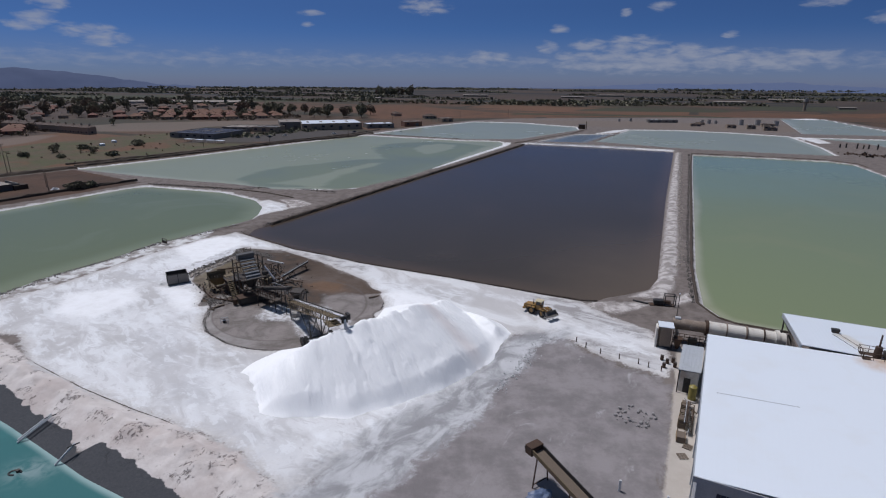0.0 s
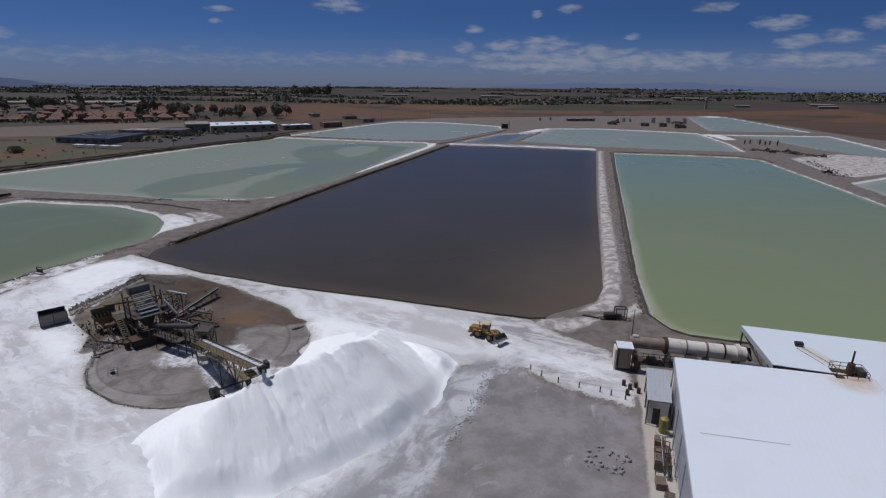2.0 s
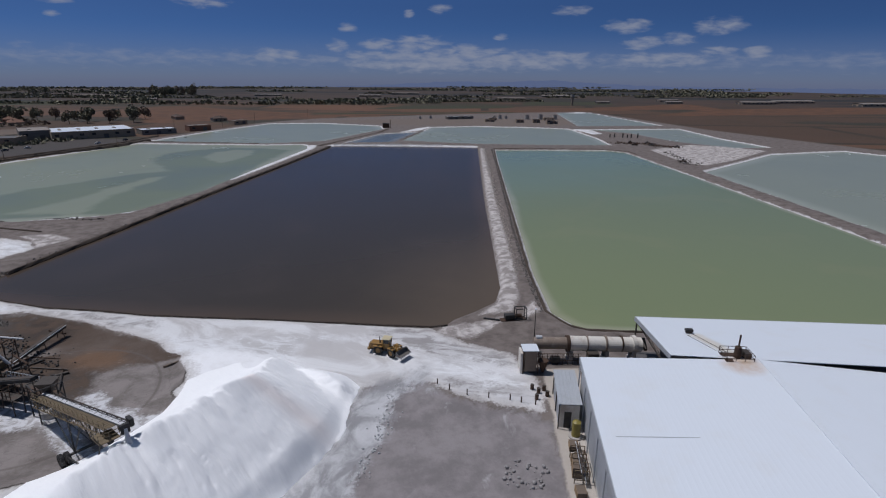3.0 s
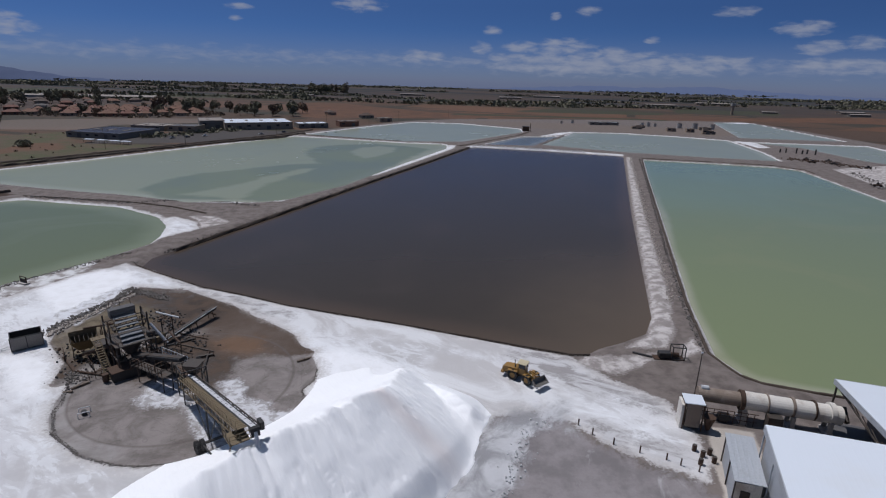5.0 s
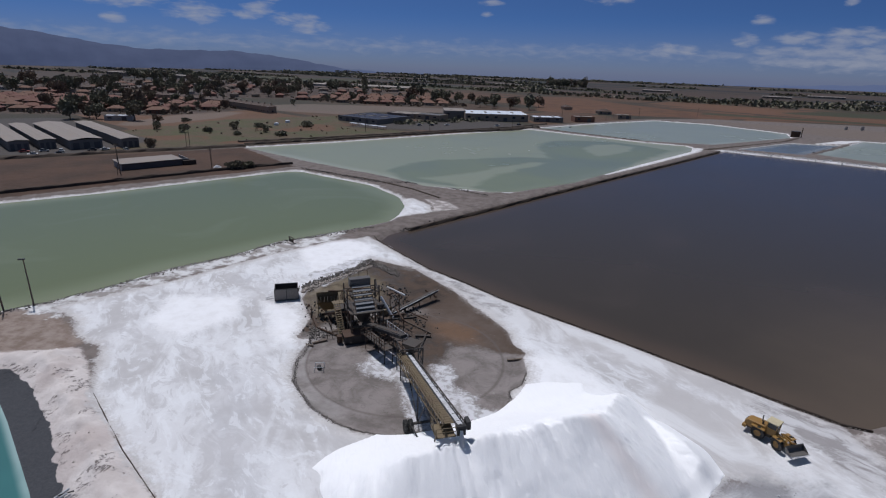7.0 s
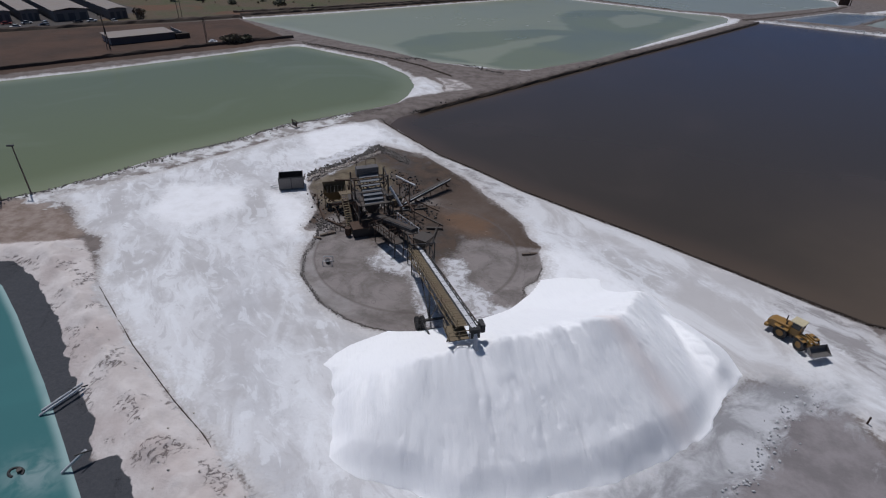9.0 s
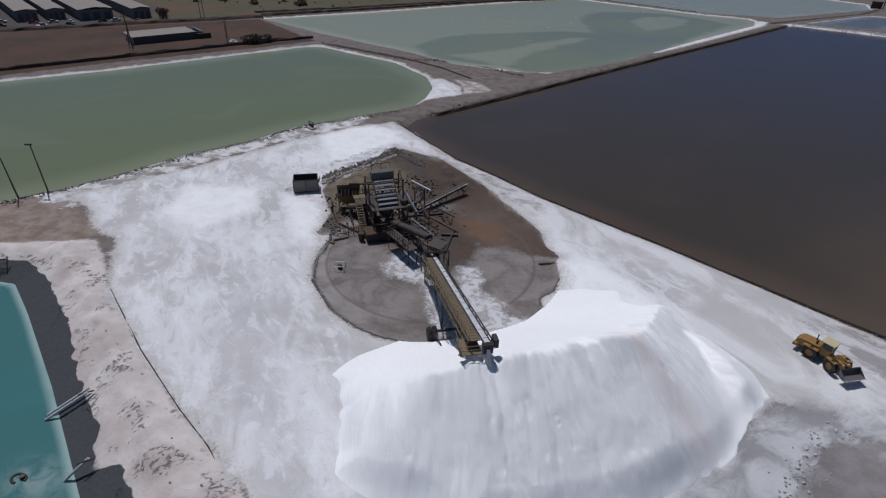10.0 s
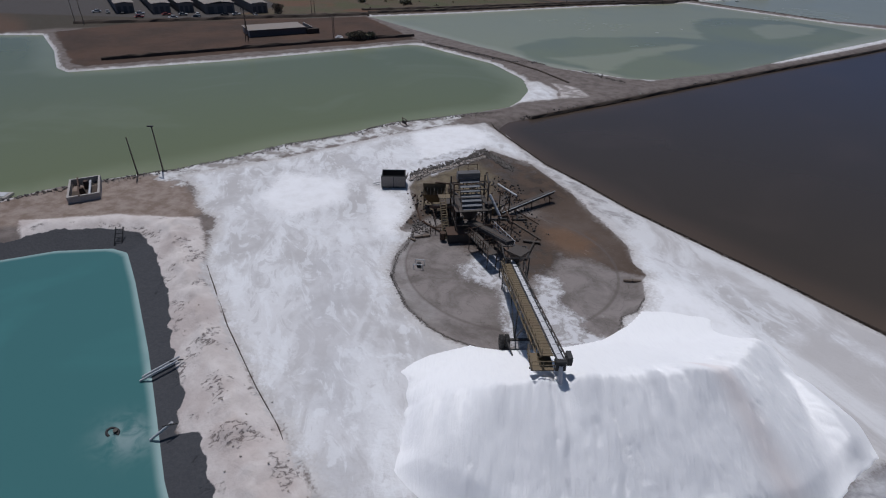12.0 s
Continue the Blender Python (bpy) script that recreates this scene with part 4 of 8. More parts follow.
def lumps(name, spots, size, mat, label, category, seed=1, flat=0.7):
    """Rubble: many small uneven stones in one mesh."""
    rnd = random.Random(seed)
    mats_ = []
    for x, y, z in spots:
        s = size * rnd.uniform(0.4, 1.5)
        mats_.append(pose(x, y, z + s * 0.2, rnd.uniform(0, 360), rnd.uniform(0, 360), rnd.uniform(0, 360)) @ Matrix.Diagonal((s, s * rnd.uniform(0.6, 1.1), s * flat, 1)))
    me = scatter_mesh(name, ICO_V, ICO_F, mats_, 0.22, seed)
    me.materials.append(mat)
    return tagged(new(name, me), label, category, kind="stuff")


def level(x, y):
    """The ground's height at one spot."""
    return float(ground_height(np.array([float(x)]), np.array([float(y)]))[0][0])


m_white = plain("white_sheet", (0.70, 0.74, 0.795), 0.42, 0.0, 0.05, 0.5, (0.60, 0.55, 0.47), 0.12, 0.05)
m_grey_sheet = plain("grey_sheet", (0.42, 0.44, 0.47), 0.5, 0.0, 0.15, 0.8)
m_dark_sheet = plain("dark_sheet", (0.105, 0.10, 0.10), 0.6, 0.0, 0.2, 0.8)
m_steel = plain("weathered_steel", (0.075, 0.062, 0.053), 0.65, 0.2, 0.4, 1.5, (0.12, 0.06, 0.03), 0.6)
m_tan = plain("tan_painted_steel", (0.175, 0.13, 0.072), 0.65, 0.0, 0.35, 1.2, (0.12, 0.075, 0.045), 0.7)
m_rust = plain("rusty_steel", (0.085, 0.05, 0.033), 0.8, 0.2, 0.4, 2.0, (0.10, 0.05, 0.03), 0.5)
m_black = plain("black_steel", (0.035, 0.034, 0.035), 0.6, 0.2, 0.3, 2.0)
m_yellow = plain("yellow_machine_paint", (0.31, 0.17, 0.04), 0.5, 0.0, 0.25, 2.0, (0.17, 0.11, 0.06), 0.6)
m_cabroof = plain("cream_paint", (0.58, 0.50, 0.32), 0.5, 0.0, 0.15, 2.0)
m_tyre = plain("rubber", (0.022, 0.021, 0.021), 0.85, 0.0, 0.3, 4.0, (0.3, 0.29, 0.28), 0.3)
m_belt = plain("salty_belt", (0.62, 0.62, 0.64), 0.8, 0.0, 0.15, 3.0)
m_bluegrey = plain("blue_grey_screen", (0.12, 0.13, 0.15), 0.55, 0.3, 0.35, 2.0, (0.09, 0.07, 0.055), 0.6)
m_concrete = plain("concrete", (0.42, 0.39, 0.36), 0.85, 0.0, 0.25, 1.5)
m_cream = plain("crusted_insulation", (0.72, 0.68, 0.62), 0.75, 0.0, 0.25, 1.5, (0.34, 0.24, 0.17), 0.5)
m_drum = plain("dusty_brown_steel", (0.27, 0.21, 0.165), 0.75, 0.1, 0.35, 1.5, (0.5, 0.45, 0.4), 0.5)
m_blue_door = plain("dark_blue_sheet", (0.03, 0.038, 0.085), 0.5, 0.0, 0.2, 1.0)
m_wood = plain("weathered_wood", (0.17, 0.13, 0.10), 0.85, 0.0, 0.35, 3.0)
m_plastic = plain("dark_liner", (0.05, 0.052, 0.06), 0.45, 0.0, 0.2, 1.0)
m_pipe = plain("pale_pipe", (0.55, 0.56, 0.58), 0.5, 0.0, 0.2, 2.0)
m_stone = plain("dark_rubble", (0.17, 0.15, 0.135), 0.9, 0.0, 0.45, 2.0, (0.5, 0.49, 0.48), 0.35)
m_clod = plain("salty_clods", (0.50, 0.44, 0.39), 0.9, 0.0, 0.35, 2.0, (0.25, 0.2, 0.17), 0.4)
m_lotclod = plain("grey_lot_clods", (0.36, 0.34, 0.335), 0.9, 0.0, 0.4, 2.0, (0.2, 0.18, 0.17), 0.4)
m_sandlump = plain("sandy_lumps", (0.52, 0.46, 0.405), 0.95, 0.0, 0.2, 2.0, (0.45, 0.39, 0.34), 0.3)
m_mirror_glass = plain("dark_glass", (0.02, 0.024, 0.028), 0.12, 0.0, 0.1, 1.0, (0.1, 0.1, 0.1), 0.1, 0.0)
m_store = plain("dull_grey_wall", (0.22, 0.20, 0.185), 0.8, 0, 0.2, 0.8)
m_gold = plain("yellow_tank_paint", (0.27, 0.22, 0.05), 0.5, 0.0, 0.2, 1.5)


# ---- large white shed ----
m_stained, n = material("stained_white_sheet")
co = n.pos()
ex, ey = n.math("SUBTRACT", n.add("ShaderNodeSeparateXYZ", co), 70.6), n.math("SUBTRACT", n.add("ShaderNodeSeparateXYZ", co, out=1), 73.3)
# rust washed along the run between the vent and the stack
across = n.math("SUBTRACT", n.math("MULTIPLY", ey, 0.163), n.math("MULTIPLY", ex, 0.987))
down = n.math("ADD", n.math("MULTIPLY", ex, -0.163), n.math("MULTIPLY", ey, -0.987))
blot = n.noise(co, 0.8, 5, 0.65)
run_ = n.math("SUBTRACT", 1.0, n.ramp(n.math("ABSOLUTE", n.math("ADD", across, 0.5)), 0.5, 1.7))
run_ = n.math("MULTIPLY", n.math("MULTIPLY", run_, n.ramp(down, -0.3, 1.2)), n.math("SUBTRACT", 1.0, n.ramp(down, 11.0, 15.0)))
c = n.mix(n.math("MULTIPLY", n.ramp(n.noise(co, 0.2, 4), 0.5, 0.75), 0.12), (0.70, 0.74, 0.795), (0.60, 0.55, 0.47))
c = n.mix(n.math("MULTIPLY", run_, n.math("MULTIPLY_ADD", blot, 0.7, 0.15)), c, (0.56, 0.45, 0.29))
far_x, far_y = n.math("ADD", ex, 2.6), n.math("ADD", ey, 12.2)
near_stack = n.math("SUBTRACT", 1.0, n.ramp(n.math("ADD", n.math("MULTIPLY", far_x, far_x), n.math("MULTIPLY", far_y, far_y)), 0.5, 14.0))
c = n.mix(n.math("MULTIPLY", near_stack, n.math("MULTIPLY_ADD", blot, 1.0, -0.05)), c, (0.50, 0.30, 0.16))
n.out(c, 0.45, 0, n.bump(blot, 0.05, 0.03))


def corrugated(bm, x0, y0, x1, y1, z_at, pitch=0.6, depth=0.022, thick=0.1):
    """A ribbed sheet whose ribs run along y; z_at(x) gives its height."""
    xs, x = [], x0
    while x < x1 - 1e-6:
        for dx, dz in ((0, 0), (0.62, 0), (0.68, depth), (0.94, depth)):
            if x + dx * pitch < x1:
                xs.append((x + dx * pitch, dz))
        x += pitch
    xs.append((x1, 0))
    top = [[bm.verts.new((x, y, z_at(x) + dz)) for x, dz in xs] for y in (y0, y1)]
    low = [[bm.verts.new((x, y, z_at(x) - thick)) for x in (x0, x1)] for y in (y0, y1)]
    for i in range(len(xs) - 1):
        bm.faces.new((top[0][i], top[0][i + 1], top[1][i + 1], top[1][i]))
    bm.faces.new((low[0][0], low[1][0], low[1][1], low[0][1]))
    bm.faces.new((top[0][0], top[1][0], low[1][0], low[0][0]))
    bm.faces.new((top[0][-1], low[0][1], low[1][1], top[1][-1]))
    return bm


def big_shed():
    t = thing("storage_shed", "large white corrugated steel shed with shaded blue-grey walls", "shed", pose(31.75, 40.7, 0, 0, 0, -28.8))
    L, W, R = 36.6, 50.0, 25.0

    def rise(x):
        return 8.2 + 1.3 * (1 - abs(x - R) / R)
    part("roof", corrugated(bmesh.new(), -0.4, -0.5, R, L + 0.15, rise, 0.7, 0.004), m_stained, t, "white ribbed sheet roof with faint stains")
    part("roof", corrugated(bmesh.new(), R, -0.5, W + 0.4, L + 0.15, rise, 0.7, 0.004), m_stained, t, "white ribbed sheet roof with faint stains")
    b = bmesh.new()
    box(b, R - 0.4, -0.5, 9.52, R + 0.4, L + 0.15, 9.6)
    part("ridge_cap", b, m_white, t)
    for n_, (x0, y0, x1, y1) in {"w": (0, 0, 0.25, L), "e": (W - 0.25, 0, W, L), "n": (0.25, L - 0.4, W - 0.25, L - 0.15)}.items():
        b = box(bmesh.new(), x0, y0, 0, x1, y1, 8.05)
        part("wall", b, m_grey_sheet, t)
    # front wall in bays; dark blue slats fill two of them
    for x0, x1, z0 in ((0.25, 2.0, 0), (2.0, 9.0, 6.4), (9.0, 12.0, 0), (12.0, 20.0, 6.4), (20.0, W - 0.25, 0)):
        part("wall", box(bmesh.new(), x0, 0.1, z0, x1, 0.35, 8.0), m_grey_sheet, t)
    for x0, x1 in ((2.0, 9.0), (12.0, 20.0)):
        b = bmesh.new()
        for i in range(int((x1 - x0) / 0.5)):
            box(b, x0 + i * 0.5, 0.42, 0, x0 + i * 0.5 + 0.45, 0.5, 6.4)
        part("door", b, m_blue_door, t, "dark blue sheet sliding door")
    part("fascia", box(bmesh.new(), -0.5, -0.62, 7.55, W + 0.5, -0.5, 8.25), m_grey_sheet, t)
    part("fascia", box(bmesh.new(), -0.52, -0.5, 7.3, -0.41, L + 0.1, 8.18), m_grey_sheet, t, "grey eaves flashing")
    for y in np.arange(3.0, L, 5.6):
        part("downpipe", tube(bmesh.new(), (-0.3, y, 0), (-0.3, y, 7.4), 0.09), m_grey_sheet, t)
    part("floor_slab", box(bmesh.new(), -0.2, -0.2, -0.3, W, L, 0.06), m_concrete, t)
    seam = bmesh.new()
    for x0, x1 in ((1.3, 4.4), (4.4, 7.6), (7.6, 10.7)):
        beam(seam, (x0, 18 + 0.03 * x0, rise(x0) + 0.03), (x1, 18 + 0.03 * x1, rise(x1) + 0.03), 0.10, 0.02)
    part("roof_seam", seam, m_grey_sheet, t, "thin dark lap joint across the roof")
    # lean-to canopy on the west side
    c = thing("canopy", "pale grey sheet lean-to canopy on steel posts", "canopy", t.matrix_world.copy())
    part("roof", corrugated(bmesh.new(), -3.9, L - 6.6, -0.6, L + 2.9, lambda x: 4.2 + 0.05 * (x + 3.9), 0.6, 0.03), m_grey_sheet, c)
    for y in (L - 6.3, L - 2.0, L + 2.6):
        part("post", tube(bmesh.new(), (-3.7, y, 0), (-3.7, y, 4.1), 0.09), m_steel, c)
    part("side_panel", box(bmesh.new(), -3.5, L - 5.9, 0.0, -0.8, L - 5.7, 4.0), m_cream, c, "cream plastered wall")
    # black panel on the wall paints the darkness of an opening
    part("doorway", box(bmesh.new(), -2.9, L - 5.95, 0.0, -1.9, L - 5.9, 2.6), m_black, c, "black panel painted as a dark doorway")
    part("back_wall", box(bmesh.new(), -3.6, L - 5.7, 0.0, -3.4, L + 2.5, 3.9), m_grey_sheet, c)
    return t


shed = big_shed()


def open_shed():
    t = thing("open_shed", "white sheet roof on open steel posts, painted dark underneath for shade", "shed", pose(68.5, 82.9, 0, 0, 0, -26.0))
    W, D = 48.0, 17.6

    def rise(x):
        return 7.1
    def tilted(bm):
        for v in bm.verts:
            if v.co.y < -D + 0.1:
                v.co.y -= 0.2 + 0.048 * max(v.co.x, 0)
            v.co.z += max(-v.co.y, 0) * 0.125
        return bm
    part("roof", tilted(corrugated(bmesh.new(), -0.2, -D, W, 0.2, rise, 0.6, 0.008)), m_stained, t, "white ribbed sheet roof with rust streaks")
    part("fascia", tilted(box(bmesh.new(), -0.34, -D, 6.35, -0.2, 0.25, 7.12)), m_grey_sheet, t, "grey gable flashing")
    part("fascia", box(bmesh.new(), -0.2, 0.22, 6.5, W, 0.34, 7.1), m_grey_sheet, t)
    for x in (0.1, 12, 24, 36, 47.6):
        for y in (0, -D + 3):
            part("post", tube(bmesh.new(), (x, y, -0.3), (x, y, 7.0), 0.14), m_steel, t)
    b = bmesh.new()
    for k in range(6):
        beam(b, (0.0, -D + k * 2.9, 6.35), (0.0, -D + k * 2.9 + 2.9, 6.9), 0.1)
    beam(b, (0, -D, 6.3), (0, 0, 6.3), 0.16)
    part("truss", b, m_steel, t)
    # dark walls and slab paint the deep shade under this roof
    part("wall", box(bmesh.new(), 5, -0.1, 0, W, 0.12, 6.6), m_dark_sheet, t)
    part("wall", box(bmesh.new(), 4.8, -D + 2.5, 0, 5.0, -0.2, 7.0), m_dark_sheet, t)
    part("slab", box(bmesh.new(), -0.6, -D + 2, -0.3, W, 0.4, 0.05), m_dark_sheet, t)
    part("pipe_bend", tube(bmesh.new(), (1.2, -3, 2.2), (1.2, -1.0, 3.4), 0.35), m_steel, t)
    hatch = thing("roof_vent", "small dark roof vent with rust runs below it", "vent", pose(70.6, 73.3, 8.16, 0, 0, -26.0))
    part("hood", bevelled(-0.6, -0.4, 0.25, 0.6, 0.4, 0.65, 0.08), m_black, hatch)
    part("curb", box(bmesh.new(), -0.5, -0.3, 0, 0.5, 0.3, 0.26), m_steel, hatch)
    r_ = thing("roof_conduit", "pair of thin rusty conduits laid on the white roof", "conduit", pose(0, 0, 0))
    for k in (-0.1, 1.0):
        part("conduit", tube(bmesh.new(), (70.4 - k, 72.6 - 0.16 * k, 8.36), (68.9 - k, 63.6 - 0.16 * k, 9.27), 0.03, n=6), m_rust, r_)
    s = thing("exhaust_stack", "rusty exhaust stack with a railed service platform on the roof", "stack", pose(68.9, 63.0, 8.7, 0, 0, -26.0))
    part("platform", box(bmesh.new(), -1.9, -1.4, 0.5, 1.9, 1.4, 0.6), m_rust, s)
    for x in (-1.7, 1.7):
        for y in (-1.2, 1.2):
            part("leg", beam(bmesh.new(), (x, y, -0.6), (x, y, 0.5), 0.12), m_rust, s)
    part("drum", tube(bmesh.new(), (0.1, 0, 0.6), (0.1, 0, 2.3), 0.55, 0.45, 18), m_rust, s, smooth=False)
    part("chimney", tube(bmesh.new(), (0.1, 0, 2.3), (0.1, 0, 4.2), 0.12), m_rust, s)
    part("box", bevelled(0.9, -0.7, 0.6, 1.8, 0.8, 1.6, 0.05), m_steel, s)
    for (x0, y0, x1, y1) in ((-1.9, -1.4, 1.9, -1.4), (1.9, -1.4, 1.9, 1.4), (1.9, 1.4, -1.9, 1.4), (-1.9, 1.4, -1.9, -1.4)):
        b = bmesh.new()
        for z in (1.1, 1.65):
            beam(b, (x0, y0, z), (x1, y1, z), 0.06)
        for k in range(4):
            q = k / 3
            beam(b, (x0 + (x1 - x0) * q, y0 + (y1 - y0) * q, 0.6), (x0 + (x1 - x0) * q, y0 + (y1 - y0) * q, 1.65), 0.06)
        part("railing", b, m_rust, s)


open_shed()


# ---- rotary dryer ----
def dryer():
    a, b_ = Vector((50.0, 87.3, 3.4)), Vector((67.5, 80.2, 3.0))
    t = thing("rotary_dryer", "long rotary dryer drum with crusted cream lagging on steel piers", "dryer", pose(50.0, 87.3, 0, 0, 0, math.degrees(math.atan2(-7.1, 17.5))))
    L = (b_ - a).length
    part("burner_drum", tube(bmesh.new(), (0, 0, 3.4), (6.2, 0, 3.4), 1.05, n=22), m_drum, t, "bare brown steel drum section")
    part("shell", tube(bmesh.new(), (6.2, 0, 3.4), (L, 0, 3.1), 1.3, n=24), m_cream, t, "cream crusted lagging")
    for x, w_, mt in ((6.0, 0.28, m_rust), (9.3, 0.1, m_drum), (12.6, 0.16, m_drum), (15.4, 0.1, m_rust), (17.6, 0.3, m_cream)):
        part("tyre_ring", tube(bmesh.new(), (x - w_, 0, 3.35), (x + w_, 0, 3.35), 1.45, n=24), mt, t)
    for x in (1.0, 6.5, 12.8, 17.6):
        p = bmesh.new()
        box(p, x - 0.5, -1.3, 0, x + 0.5, 1.3, 0.5)
        for y in (-1.0, 1.0):
            box(p, x - 0.3, y - 0.2, 0.5, x + 0.3, y + 0.2, 2.3)
        part("pier", p, m_concrete, t)
    p = bmesh.new()
    for x in np.arange(0.5, 8, 0.9):
        beam(p, (x, -1.5, 0), (x, -1.5, 2.1), 0.08)
    for z in (0.8, 1.5, 2.1):
        beam(p, (0.3, -1.5, z), (8.2, -1.5, z), 0.08)
    part("guard_rail", p, m_rust, t)
    part("motor", bevelled(3.0, -1.6, 0.3, 4.6, -0.6, 1.3, 0.1), m_black, t)
    part("chute", box(bmesh.new(), 9.1, -2.6, 0.2, 11.0, -1.2, 2.6), m_steel, t, "dark discharge chute")
    p = bmesh.new()
    tube(p, (0.4, 0, 4.5), (1.4, 0, 4.5), 0.35)
    part("duct", p, m_pipe, t)
    # burner house
    h = thing("burner_house", "salt-caked burner house with white roof and rusty frame", "machine house", pose(47.4, 84.3, 0, 0, 0, -20))
    part("roof", box(bmesh.new(), -1.3, -1.1, 4.3, 1.4, 1.5, 4.42), m_white, h)
    part("body", box(bmesh.new(), -0.9, -0.8, 0.4, 1.1, 1.2, 4.28), m_drum, h)
    for x in (-1.2, 1.3):
        for y in (-1.0, 1.4):
            part("post", beam(bmesh.new(), (x, y, 0), (x, y, 4.3), 0.14), m_rust, h)
    part("side_panel", box(bmesh.new(), -1.6, -0.9, 0.1, -1.25, 1.3, 3.9), m_cream, h, "white crusted side panel")
    part("hopper", tube(bmesh.new(), (2.3, -0.6, 0.2), (2.3, -0.6, 2.4), 0.25, 0.9, 8), m_rust, h)
    p = thing("utility_pole", "slim grey utility pole beside the dryer", "pole", pose(53.0, 91.8, 0))
    part("shaft", tube(bmesh.new(), (0, 0, 0), (0, 0, 7.5), 0.09, 0.06), m_steel, p)
    part("cap", bevelled(-0.15, -0.1, 7.4, 0.15, 0.1, 7.6, 0.03), m_white, p)
    sk = thing("pump_skid", "black framed pump skid with hoses on the road", "pump", pose(56.6, 103.0, 0, 0, 0, -12))
    f = bmesh.new()
    for x in (-1.1, 1.1):
        for y in (-0.7, 0.7):
            beam(f, (x, y, 0), (x, y, 2.5), 0.14)
    for z in (0.15, 2.5):
        for y in (-0.7, 0.7):
            beam(f, (-1.1, y, z), (1.1, y, z), 0.14)
        for x in (-1.1, 1.1):
            beam(f, (x, -0.7, z), (x, 0.7, z), 0.14)
    part("frame", f, m_black, sk)
    part("pump", bevelled(-3.4, -0.7, 0.3, -1.3, 0.6, 1.3, 0.15), m_black, sk)
    part("skid_base", box(bmesh.new(), -4.2, -0.8, 0.0, 1.1, 0.8, 0.15), m_rust, sk)
    part("hose", tube(bmesh.new(), (-4.4, -0.2, 0.2), (-7.5, 1.2, 0.2), 0.18), m_black, sk)
    part("motor", tube(bmesh.new(), (-1.2, 0, 0.8), (0.2, 0, 0.8), 0.4), m_rust, sk)


dryer()
tank = thing("storage_tank", "yellow vertical chemical tank beside the shed wall", "tank", pose(44.4, 66.6, 0))
part("shell", tube(bmesh.new(), (0, 0, 0.2), (0, 0, 2.4), 0.6, n=20), m_gold, tank, smooth=False)
part("lid", tube(bmesh.new(), (0, 0, 2.4), (0, 0, 2.7), 0.6, 0.2, 20), m_gold, tank)
part("plinth", tube(bmesh.new(), (0, 0, 0), (0, 0, 0.22), 1.0, n=20), m_concrete, tank)


# ---- wheel loader ----
m_bucket = plain("worn_bucket_steel", (0.17, 0.16, 0.15), 0.5, 0.3, 0.3, 3.0, (0.16, 0.11, 0.08), 0.5)


